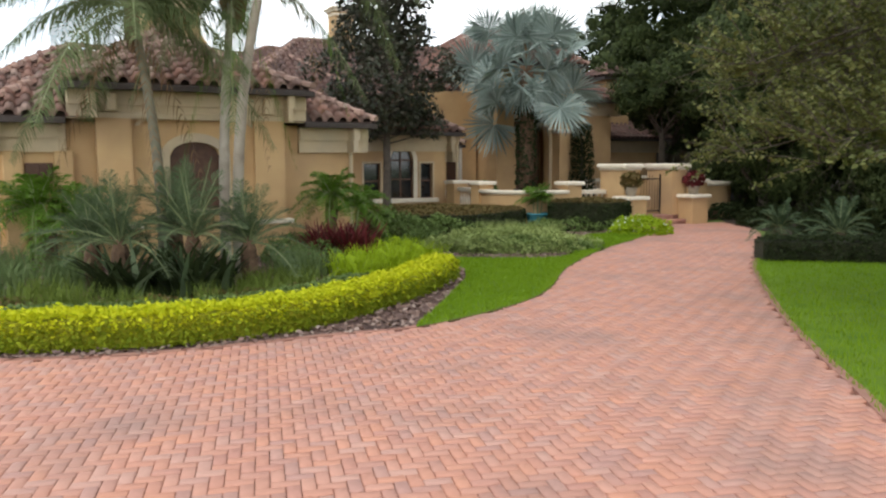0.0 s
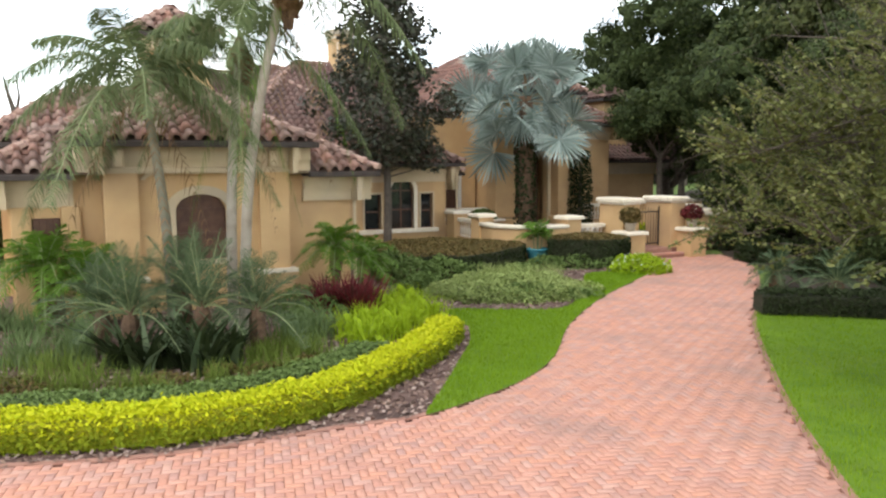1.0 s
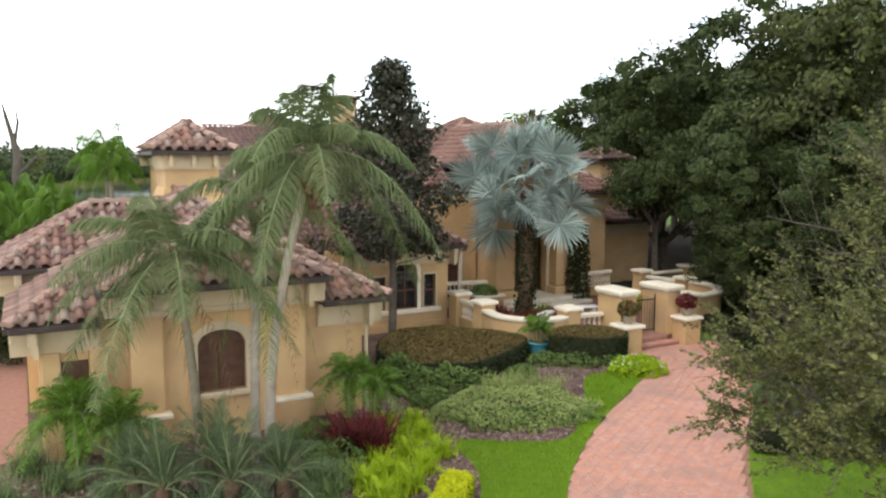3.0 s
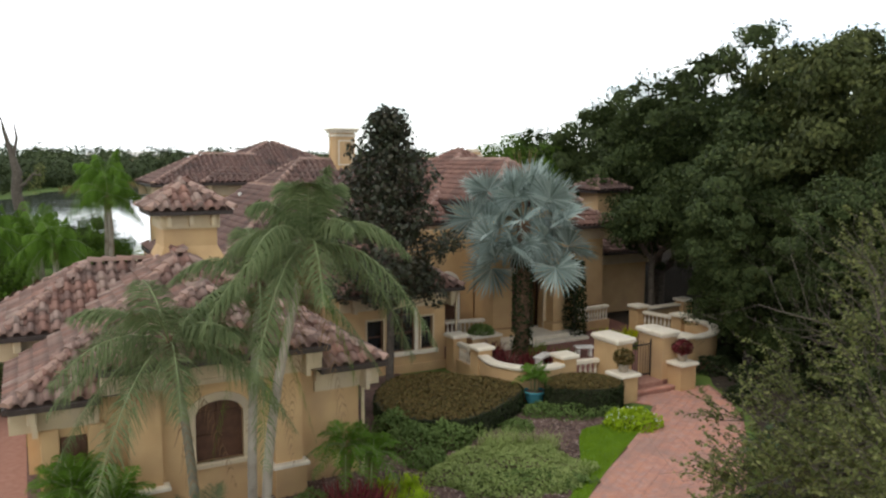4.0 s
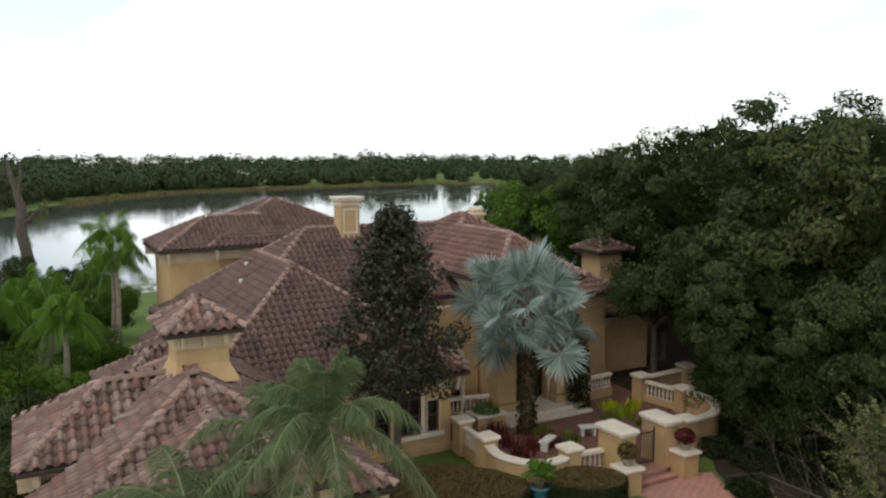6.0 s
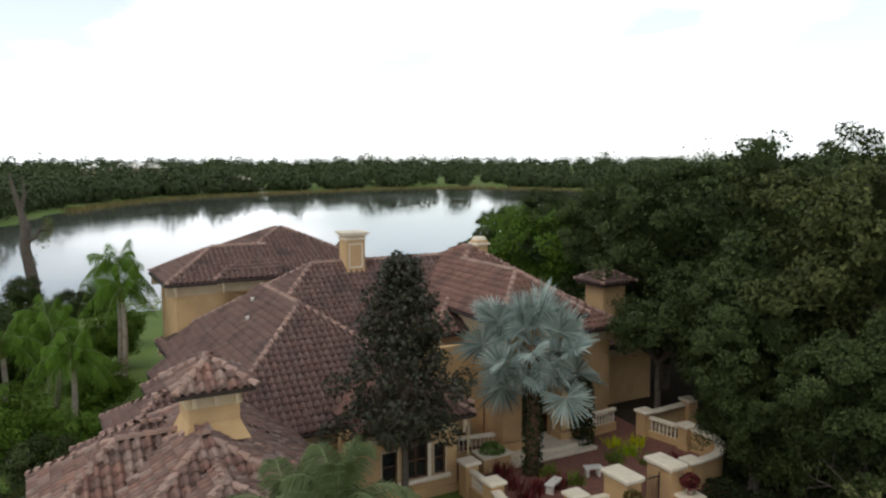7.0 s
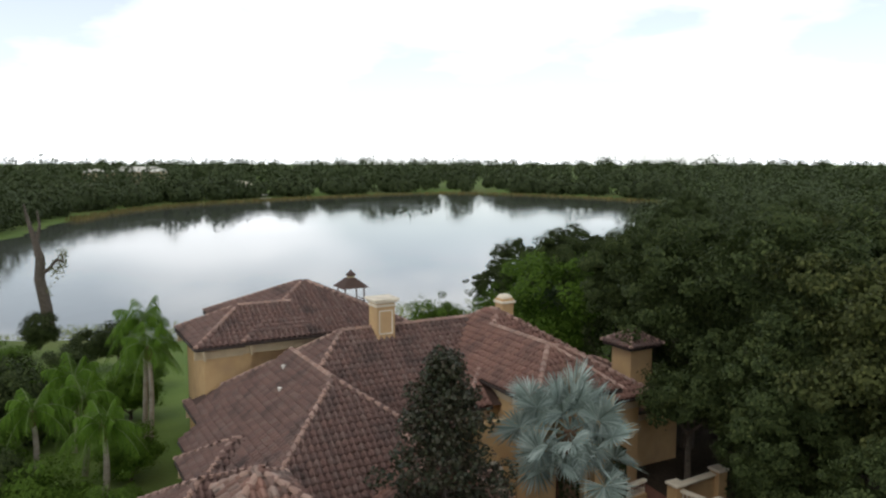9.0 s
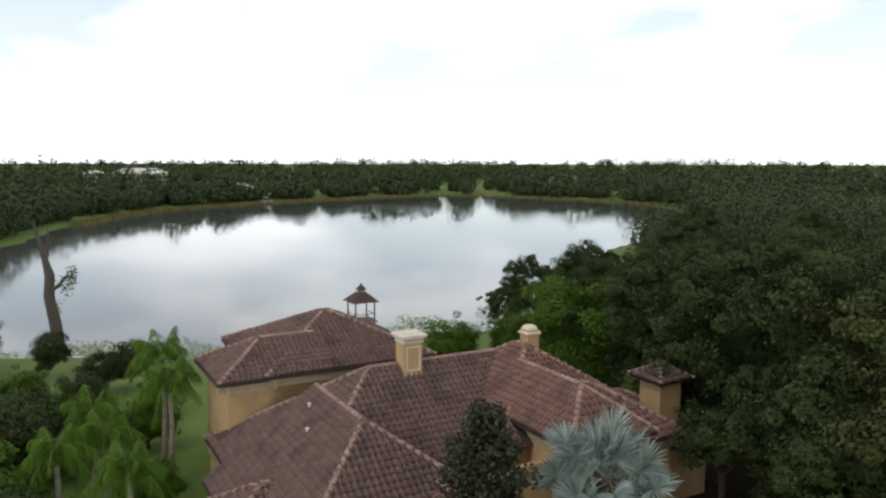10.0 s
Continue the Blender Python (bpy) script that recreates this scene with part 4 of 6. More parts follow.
for a, b, h in ((14.3, 26.1, 1.5), (14.15, 23.95, 1.5), (16.2, 21.5, 1.5), (22.4, 21.75, 1.5), (25.45, 24.9, 1.5), (25.1, 27.3, 1.55), (28.4, 27.6, 1.55)):
    post(a, b, h)


def curved_wall(points, h, label):
    t = thing("garden_wall", label, "wall", "court walls", HOUSE)
    path = smooth_path(points, 10)
    part("body", Geo().sweep(path, [(0.14, 0.0), (0.14, h - 0.1), (-0.14, h - 0.1), (-0.14, 0.0)]), STUCCO, t)
    part("coping", Geo().sweep(path, [(0.2, h - 0.1), (0.22, h - 0.06), (0.22, h - 0.01), (0.19, h + 0.02), (-0.19, h + 0.02), (-0.22, h - 0.01), (-0.22, h - 0.06), (-0.2, h - 0.1)]), CAP, t, "rounded pale stone coping")


curved_wall([(14.05, 23.65), (13.9, 22.6), (14.4, 21.6), (15.2, 21.25), (15.9, 21.35)], 1.22, "low curved stucco garden wall with pale coping")
curved_wall([(22.7, 21.8), (24.2, 22.0), (25.3, 22.9), (25.6, 23.9), (25.5, 24.6)], 1.35, "low curved stucco garden wall with pale coping")
curved_wall([(25.5, 27.5), (28.2, 27.7)], 1.3, "low straight stucco garden wall with pale coping")

baluster_geo = Geo().lathe(0, 0, [(0.055, 0.0), (0.055, 0.05), (0.03, 0.08), (0.06, 0.2), (0.055, 0.28), (0.028, 0.42), (0.03, 0.5), (0.05, 0.54), (0.05, 0.58)], 8)
baluster_mesh = mesh_of(baluster_geo, "baluster")


def balustrade(p, q, base, label="pale cast stone balustrade"):
    """Rails and balusters between two points of the house frame."""
    L = math.hypot(q[0] - p[0], q[1] - p[1])
    ang = math.degrees(math.atan2(q[1] - p[1], q[0] - p[0]))
    t = thing("balustrade", label, "balustrade", "court balustrades", HOUSE @ pose(p[0], p[1], base, 0, 0, ang))
    part("plinth", Geo().box(0, L, -0.13, 0.13, -base, 0.1), STUCCO, t)
    part("top_rail", Geo().box(0, L, -0.13, 0.13, 0.68, 0.82, 0.03), CAP, t)
    n = max(2, int(L / 0.2))
    for i in range(n):
        part("baluster", baluster_mesh, CAP, t, at=Matrix.Translation((L * (i + 0.5) / n, 0, 0.1)))


balustrade((14.25, 25.78), (14.18, 24.27), 0.45)
balustrade((16.52, 21.45), (17.62, 21.35), 0.4)
balustrade((25.45, 25.25), (25.15, 27.0), 0.5)
balustrade((14.9, 28.9), (17.1, 28.5), 0.62)
balustrade((22.3, 28.4), (24.3, 28.6), 0.62)

for a0, a1, b0, b1 in ((17.64, 18.34, 20.35, 21.62), (19.92, 20.62, 20.45, 21.72)):
    t = thing("gate_pier", "tall tan stucco gate pier with pale stone cap", "gate pier", "gate piers", HOUSE)
    part("shaft", Geo().box(a0, a1, b0, b1, 0.0, 1.98), STUCCO, t)
    part("moulding", Geo().box(a0 - 0.05, a1 + 0.05, b0 - 0.05, b1 + 0.05, 1.9, 1.98, 0.02), CAP, t, "pale stone moulding")
    part("cap", Geo().box(a0 - 0.12, a1 + 0.12, b0 - 0.12, b1 + 0.12, 1.98, 2.12, 0.05), CAP, t, "pale stone cap slab")
for a0, a1, b0, b1 in ((17.25, 17.98, 19.62, 20.34), (20.22, 20.96, 19.75, 20.44)):
    t = thing("plant_pedestal", "low square stucco pedestal with pale stone cap", "pedestal", "gate pedestals", HOUSE)
    part("shaft", Geo().box(a0, a1, b0, b1, -0.02, 0.92), STUCCO, t)
    part("cap", Geo().box(a0 - 0.1, a1 + 0.1, b0 - 0.1, b1 + 0.1, 0.92, 1.03, 0.04), CAP, t, "pale stone cap slab")
    urn = thing("plant_pot", "round grey clay pot on the pedestal", "pot", "gate pots", HOUSE @ Matrix.Translation(((a0 + a1) / 2, (b0 + b1) / 2, 1.03)))
    part("bowl", Geo().lathe(0, 0, [(0.10, 0), (0.16, 0.02), (0.19, 0.2), (0.21, 0.26), (0.22, 0.3), (0.19, 0.3), (0.17, 0.24)], 16), POT_CLAY, urn, smooth=True)
    p = ball_points(420, 0.38, 0.8, 0.4)
    part("foliage", leaves(p + np.array([0, 0, 0.52]), 0.15, 0.3), RED if a0 > 19 else BROWN_GREEN, urn, "red-brown croton foliage")

t = thing("iron_gate", "black wrought iron garden gate between the piers", "gate", at=HOUSE)
part("frame", Geo().box(18.36, 18.4, 21.0, 21.04, 0.34, 1.75).box(19.86, 19.9, 21.0, 21.04, 0.34, 1.75).box(18.4, 19.86, 21.0, 21.04, 0.4, 0.44).box(18.4, 19.86, 21.0, 21.04, 1.55, 1.59), IRON, t)
for k in range(11):
    part("bar", Geo().tube([(18.47 + 0.13 * k, 21.02, 0.44), (18.47 + 0.13 * k, 21.02, 1.55 + 0.22 * math.sin(math.pi * (k + 0.5) / 11))], 0.01, 5), IRON, t)
t = thing("entry_steps", "two red brick steps up to the gate", "steps", at=HOUSE)
part("step", Geo().box(18.0, 20.2, 20.02, 20.36, -0.05, 0.155, 0.015), JOINT, t)
part("step", Geo().box(18.34, 19.92, 20.361, 21.3, -0.05, 0.31, 0.015), JOINT, t)
for k in range(10):
    part("brick", Geo().box(18.02 + 0.218 * k, 18.225 + 0.218 * k, 20.0, 20.2, 0.10, 0.17, 0.008), BRICK_ONE, t)
part("porch_steps", Geo().box(17.2, 21.8, 26.9, 27.4, 0.28, 0.44, 0.02).box(17.2, 21.8, 27.4, 29.4, 0.28, 0.6, 0.02), CAP, house, "pale stone porch steps")

# court furniture: stone bench and planter box by the porch
t = thing("garden_bench", "small white stone bench in the court", "bench", at=HOUSE @ pose(17.2, 24.2, 0.3, 0, 0, 30))
part("seat", Geo().box(-0.5, 0.5, -0.2, 0.2, 0.36, 0.44, 0.02), WHITE, t)
for x in (-0.4, 0.3):
    part("leg", Geo().box(x, x + 0.12, -0.16, 0.16, 0.0, 0.36, 0.02), WHITE, t)
t = thing("garden_bench", "small white stone bench in the court", "bench", at=HOUSE @ pose(19.6, 24.6, 0.3, 0, 0, -20))
part("seat", Geo().box(-0.4, 0.4, -0.2, 0.2, 0.36, 0.44, 0.02), WHITE, t)
for x in (-0.32, 0.2):
    part("leg", Geo().box(x, x + 0.12, -0.16, 0.16, 0.0, 0.36, 0.02), WHITE, t)
t = thing("planter_box", "tan stucco planter with clipped green shrub", "planter", at=HOUSE)
part("box", Geo().box(15.6, 17.0, 27.0, 27.9, 0.28, 0.95), STUCCO, t)
part("rim", Geo().box(15.52, 17.08, 26.92, 27.98, 0.95, 1.05, 0.03), CAP, t, "pale stone rim")
p = ball_points(900, 0.6, 0.7, 0.5, True)
part("shrub", leaves(p + np.array([16.3, 27.45, 1.05]), 0.11, 0.4), GREEN, t, "clipped green shrub")


# ---------------------------------------------------------------- palms
def frond(length, droop, az, start, leaflet, pairs=34, width=0.045, rise=0.6, hang=0.5, bare=0.12):
    """One feather leaf: a stem that arches over, and a pair of leaflets at each step. Returns stem path and leaflet mesh."""
    d = np.array([math.cos(az), math.sin(az), 0.0])
    side = np.array([-d[1], d[0], 0.0])
    up = np.array([0, 0, 1.0])
    t = np.linspace(0, 1, 12)
    path = start + np.outer(length * (t * math.cos(rise) + 0.0), d) + np.outer(length * (t * math.sin(rise) - droop * t * t), up)
    n = pairs
    tt = np.linspace(bare, 1.0, n)
    c = np.stack([np.interp(tt, t, path[:, k]) for k in range(3)], 1)
    tang = np.gradient(c, axis=0)
    tang /= np.linalg.norm(tang, axis=1, keepdims=True)
    ll = leaflet * np.sin(np.pi * (0.12 + 0.83 * tt)) ** 0.7
    vs, fs, o = [], [], 0
    for s in (1, -1):
        jit = RNG.normal(0, 0.12, (n, 3))
        out = side * s * 0.75 + tang * 0.55 - up * (hang * (0.6 + 0.8 * RNG.uniform(0, 1, n)))[:, None] * 0.8 + up * 0.25 + jit
        out /= np.linalg.norm(out, axis=1, keepdims=True)
        mid = c + out * (ll * 0.5)[:, None] + up * 0.02
        tip = c + out * (ll * 0.93)[:, None] - up * (ll * hang * 0.35)[:, None]
        w = tang * width * 0.5
        v = np.stack([c - w * 0.6, c + w * 0.6, mid - w, mid + w, tip - w * 0.15, tip + w * 0.15], 1).reshape(-1, 3)
        b = np.arange(n)[:, None] * 6 + o
        fs += [b + np.array([0, 1, 3, 2]), b + np.array([2, 3, 5, 4])]
        vs.append(v)
        o += len(v)
    return path, np.concatenate(vs), np.concatenate(fs)


def feather_crown(parent, hub, n, length, leaflet, mat, droop=(0.35, 0.9), rise=(0.2, 1.25), pairs=34, width=0.045, hang=0.5, stem=0.022):
    hub = np.array(hub, float)
    for k in range(n):
        az = k * 2.39996 + RNG.uniform(-0.2, 0.2)
        u = k / max(1, n - 1)
        rs = rise[1] + (rise[0] - rise[1]) * u + RNG.uniform(-0.1, 0.1)
        dr = droop[0] + (droop[1] - droop[0]) * u
        path, v, f = frond(length * RNG.uniform(0.85, 1.1), dr, az, hub, leaflet, pairs, width, rs, hang)
        fr = part("frond", (v, f), mat, parent)
        part("stem", Geo().tube(path, [stem * (1 - 0.8 * i / 11) for i in range(12)], 5), RACHIS, fr)


def trunk_path(p, q, bow=0.2, n=9):
    p, q = Vector(p), Vector(q)
    return [p.lerp(q, i / (n - 1)) + Vector((bow, 0.3 * bow, 0)) * math.sin(math.pi * i / (n - 1)) for i in range(n)]


def ringed_trunk(path, r0, r1, n=10, rings=26):
    """Trunk with a slight swelling at each leaf scar."""
    path = [Vector(p) for p in path]
    pts, rad = [], []
    for i in range(rings * 2 + 1):
        u = i / (rings * 2) * (len(path) - 1)
        k = min(int(u), len(path) - 2)
        pts.append(path[k].lerp(path[k + 1], u - k))
        rad.append((r0 + (r1 - r0) * i / (rings * 2)) * (1.0 if i % 2 else 1.07))
    return Geo().tube(pts, rad, n)


def feather_palm(label, base, hub, r, n, length, leaflet, mat=PALM, bark=PALE_BARK, bow=0.0, dead=0, group="", **kw):
    t = thing("palm_tree", label, "palm tree", group, Matrix.Translation(base))
    h = (hub[0] - base[0], hub[1] - base[1], hub[2] - base[2])
    part("trunk", ringed_trunk(trunk_path((0, 0, -0.1), h, bow), r * 1.25, r * 0.8), bark, t, smooth=True)
    # brown fibrous boots under the crown
    part("leaf_base", Geo().tube([(h[0], h[1], h[2] - 0.75), (h[0], h[1], h[2] - 0.45), (h[0], h[1], h[2] - 0.1), (h[0], h[1], h[2] + 0.15)], [r * 0.9, r * 1.7, r * 1.6, r * 0.6], 9), BROWN_BARK, t, "brown fibrous leaf bases")
    feather_crown(t, h, n, length, leaflet, mat, **kw)
    for k in range(dead):
        az = 1.1 + k * 2.1
        path, v, f = frond(length * 0.75, 1.0, az, np.array(h) + np.array([0, 0, -0.25]), leaflet * 0.6, 22, 0.04, -0.6, 1.2)
        part("frond", (v, f), DEAD, t, "dry hanging brown frond")
    return t


# twin-stemmed tall palm in the bed
tw = thing("palm_tree", "tall twin-stemmed feather palm with pale curved trunks and drooping fronds", "palm tree", "garden palms", Matrix.Translation((-4.15, 14.2, 0)))
for hub, bow in (((1.08, -0.1, 6.75), -0.28), ((-0.3, 1.7, 5.8), -0.1)):
    tr = part("trunk", ringed_trunk(trunk_path((0.12 if hub[0] > 0.5 else -0.12, 0, -0.1), hub, bow), 0.105, 0.075), PALE_BARK, tw, "pale ringed trunk", smooth=True)
    part("leaf_base", Geo().tube([(hub[0], hub[1], hub[2] - 1.0), (hub[0], hub[1], hub[2] - 0.6), (hub[0], hub[1], hub[2] - 0.15), (hub[0], hub[1], hub[2] + 0.1)], [0.09, 0.13, 0.15, 0.08], 9), BROWN_BARK, tr, "brown fibrous leaf bases")
    p = ball_points(260, 0.24, 1.7, 0.6) + np.array(hub) + np.array([0, 0, -0.45])
    part("fibre", leaves(p, 0.2, 0.0), DEAD, tr, "shaggy dry fibre")
    feather_crown(tw, hub, 18 if hub[0] > 0.5 else 11, 2.7, 0.60, PALM, (0.4, 1.25), (0.1, 1.45), 100, 0.025, 0.75)
    for k in range(4):
        path, v, f = frond(1.9, 1.0, 0.4 + k * 1.7, np.array(hub) + np.array([0, 0, -0.3]), 0.4, 26, 0.03, -0.9, 1.4)
        part("frond", (v, f), DEAD if k % 2 else PALM_BRIGHT, tw, "hanging dry or yellow frond")

feather_palm("feather palm with slim trunk and arching grey-green fronds", (-5.2, 13.6, 0), (-5.75, 14.0, 4.9), 0.085, 18, 2.75, 0.64, PALM, GREEN_BARK, 0.12, 3, "garden palms",
             droop=(0.4, 1.0), rise=(0.0, 1.1), pairs=100, width=0.025, hang=0.7)
# young palms by the garage wall
feather_palm("young bushy green palm by the garage wall", (-2.85, 17.75, 0), (-2.85, 17.75, 1.4), 0.09, 24, 1.1, 0.34, PALM_BRIGHT, BROWN_BARK, 0, 0, "young palms", pairs=28, width=0.026, hang=0.3)
feather_palm("young bushy green palm by the garage wall", (-2.3, 18.0, 0), (-2.2, 18.0, 1.1), 0.08, 20, 1.0, 0.32, PALM_BRIGHT, BROWN_BARK, 0, 0, "young palms", pairs=26, width=0.026, hang=0.3)
feather_palm("young bushy green palm near the side door", (-8.5, 15.5, 0), (-8.5, 15.5, 1.2), 0.10, 34, 1.45, 0.40, PALM_BRIGHT, BROWN_BARK, 0, 0, "young palms", pairs=28, width=0.03, hang=0.35)
feather_palm("young bushy green palm near the side door", (-7.5, 15.3, 0), (-7.5, 15.3, 1.0), 0.10, 26, 1.25, 0.36, PALM_BRIGHT, BROWN_BARK, 0, 0, "young palms", pairs=28, width=0.026, hang=0.35)
# clump of blue-green low palms
for x, y, h, ln in ((-5.6, 12.7, 0.8, 1.5), (-4.4, 12.8, 0.9, 1.5), (-6.4, 13.4, 0.7, 1.35), (-3.6, 13.3, 0.75, 1.3), (-5.0, 13.6, 1.0, 1.45)):
    feather_palm("low blue-green clumping palm in the bed", (x, y, 0), (x, y, h), 0.09, 19, ln, 0.36, PALM_LOW, BROWN_BARK, 0, 0, "low palms", droop=(0.15, 0.6), rise=(0.35, 1.45), pairs=50, width=0.011, hang=0.1)
# background palms at the side garden
for x, y, z, ln in ((-22.3, 40.5, 4.3, 2.6), (-21.3, 46.5, 7.3, 2.8), (-20.2, 44.5, 6.2, 2.6), (-19.5, 36.5, 4.2, 2.4), (-24.5, 44, 4.4, 2.6), (-23.5, 37.5, 4.6, 2.4)):
    feather_palm("bright green feather palm in the side garden", (x, y, -0.1), (x + 0.2, y, z), 0.14, 18, ln, 0.8, PALM_BRIGHT, PALE_BARK, 0.15, 0, "side garden palms", pairs=44, width=0.035, hang=1.5, droop=(0.35, 1.2))
feather_palm("dark feather palm behind the roof by the lake", (6.2, 62.0, -0.3), (6.2, 62.0, 5.6), 0.2, 20, 2.8, 0.7, PALM_DARK, BROWN_BARK, 0.1, 0, "lakeside palms", pairs=28, width=0.07)


def fan_leaf(radius, segs=32, spread=4.5):
    """A pleated fan folded along its rib, joined to half its depth, with free drooping tips; stalk end at the origin, pointing along y."""
    vs, fs = [], []
    fold, curl = RNG.uniform(0.2, 0.5), RNG.uniform(0.0, 0.2)
    for i in range(segs):
        a = -spread / 2 + spread * (i + 0.5) / segs + RNG.normal(0, 0.02)
        ln = radius * (0.80 + 0.20 * math.cos(a * 0.7)) * RNG.uniform(0.88, 1.06)
        hw = spread / segs * 0.5
        droop = RNG.uniform(0.0, 0.2) + (0.35 if RNG.uniform() < 0.12 else 0.0)

        def at(rad, off, lift=0.0):
            u = rad / radius
            z = fold * abs(math.sin(a)) * rad * (1 - 0.55 * u) - curl * 0.35 * rad * u * max(0.0, math.cos(a)) + lift
            return (math.sin(a + off) * rad * (1 - 0.2 * fold * u), math.cos(a + off) * rad, z)
        o = len(vs)
        vs += [at(0.05, -hw), at(0.05, hw), at(ln * 0.5, -hw * 0.98, -0.03), at(ln * 0.5, 0.0, 0.035), at(ln * 0.5, hw * 0.98, -0.03),
               at(ln * 0.78, -hw * 0.42, -0.03 - droop * ln * 0.12), at(ln * 0.78, hw * 0.42, -0.03 - droop * ln * 0.12), at(ln, RNG.normal(0, 0.035), -droop * ln * 0.5)]
        fs += [(o, o + 3, o + 2), (o, o + 1, o + 4, o + 3), (o + 2, o + 3, o + 5), (o + 3, o + 6, o + 5), (o + 3, o + 4, o + 6), (o + 5, o + 6, o + 7)]
    return vs, fs


def silver_fan_palm(base, hub_z, n=40):
    t = thing("fan_palm", "large silver-blue fan palm with thick dark trunk in the court", "palm tree", at=Matrix.Translation(base))
    part("trunk", ringed_trunk([(0, 0, -0.1), (0.03, 0, hub_z * 0.5), (0, 0, hub_z)], 0.30, 0.27, 12, 22), BROWN_BARK, t, "rough dark trunk", smooth=True)
    p = ball_points(1500, 0.5, 1.0, 0.75)
    p[:, 2] = RNG.uniform(-0.2, hub_z - 1.4, len(p))
    part("creeper", leaves(p * np.array([0.95, 0.95, 1.0]), 0.16, 0.1), DARK_GREEN, t, "dark creeper round the trunk")
    meshes = []
    for k in range(6):
        vs, fs = fan_leaf(1.25 + 0.14 * (k % 3))
        g = Geo()
        tri = [tuple(dict.fromkeys(q)) for q in fs]
        g.add(vs, tri)
        me = mesh_of(g, "leaf")
        me.materials.append(SILVER)
        meshes.append(me)
    for k in range(n):
        az = k * 2.39996
        el = 1.45 - 2.15 * (k / n) ** 0.85 + RNG.uniform(-0.16, 0.16)
        stalk = 1.95 * RNG.uniform(0.65, 1.25) * (0.8 if k < 9 else 1.0)
        d = Vector((math.cos(az) * math.cos(el), math.sin(az) * math.cos(el), math.sin(el)))
        start = Vector((0, 0, hub_z - 0.35 * k / n))
        end = start + d * stalk - Vector((0, 0, 0.12 * stalk * math.cos(el)))
        side = Vector((-math.sin(az), math.cos(az), 0))
        d2 = (d + Vector((0, 0, 0.05 * math.cos(el)))).normalized()
        nrm = side.cross(d2).normalized() * -1
        if nrm.z < 0:
            nrm = -nrm
        xax = d2.cross(nrm)
        m = Matrix(((xax.x, d2.x, nrm.x, end.x), (xax.y, d2.y, nrm.y, end.y), (xax.z, d2.z, nrm.z, end.z), (0, 0, 0, 1)))
        lf = part("leaf", meshes[k % 6], SILVER, t, at=m @ pose(0, 0, 0, RNG.uniform(-28, 24), RNG.choice((-1, 1)) * RNG.uniform(20, 70), RNG.uniform(-14, 14)))
        inv = lf.matrix_basis.inverted()
        part("stalk", Geo().tube([inv @ start, inv @ ((start + end) / 2 + Vector((0, 0, 0.06))), inv @ end], [0.035, 0.025, 0.02], 5), SILVER, lf)
    for k in range(5):
        az = 0.7 + k * 1.2
        lf = part("leaf", meshes[k % 6], DEAD, t, at=pose(math.cos(az) * 0.5, math.sin(az) * 0.5, hub_z - 0.9, 0, 0, 0) @ Matrix.Rotation(az - math.pi / 2, 4, 'Z') @ pose(0, 0, 0, -75, 0, 0))
    for k in range(6):
        az = k * 1.05
        part("flower_stalk", Geo().tube([(0, 0, hub_z), (0.15 * math.cos(az), 0.15 * math.sin(az), hub_z + 1.6), (0.5 * math.cos(az), 0.5 * math.sin(az), hub_z + 2.9)], [0.03, 0.025, 0.008], 5), DEAD, t, "pale upright flower stalk")


silver_fan_palm((2.9, 31.2, 0.3), 5.7, 36)


# ---------------------------------------------------------------- broad-leaved trees
def branching(g, start, direction, length, radius, depth, tips, spread=0.55):
    d = Vector(direction).normalized()
    p = Vector(start)
    pts, rad = [p.copy()], [radius]
    for i in range(4):
        d = (d + Vector((random.uniform(-0.2, 0.2), random.uniform(-0.2, 0.2), random.uniform(-0.05, 0.18)))).normalized()
        p = p + d * length / 4
        pts.append(p.copy())
        rad.append(radius * (1 - 0.14 * (i + 1)))
    g.tube(pts, rad, 7 if depth > 1 else 5, cap=False)
    tips.append(p.copy())
    if depth:
        for k in range(3):
            a = random.uniform(0, 6.28)
            s = d.cross(Vector((math.cos(a), math.sin(a), 0.3))).normalized()
            branching(g, pts[2 + k % 3], d * (1 - spread) + s * spread + Vector((0, 0, 0.12)), length * random.uniform(0.6, 0.8), rad[2 + k % 3] * 0.62, depth - 1, tips, spread)


def bough_points(n):
    """Clump centres over rounded boughs that bulge from the crown, open below each bough, and the way each faces."""
    out, face = [], []
    for k in range(26):
        u = 1 - 1.7 * (k + 0.5) / 26
        s, a = math.sqrt(max(0.0, 1 - u * u)), k * 2.39996 + RNG.uniform(-0.35, 0.35)
        c = np.array([s * math.cos(a), s * math.sin(a), u]) * RNG.uniform(0.56, 0.82)
        q = RNG.normal(0, 1, (n // 26 + 1, 3))
        q /= np.linalg.norm(q, axis=1, keepdims=True)
        q[:, 2] = np.abs(q[:, 2]) * 1.0 - 0.2
        out.append(c + q * RNG.uniform(0.18, 0.34))
        face.append(q)
    return np.concatenate(out), np.concatenate(face)


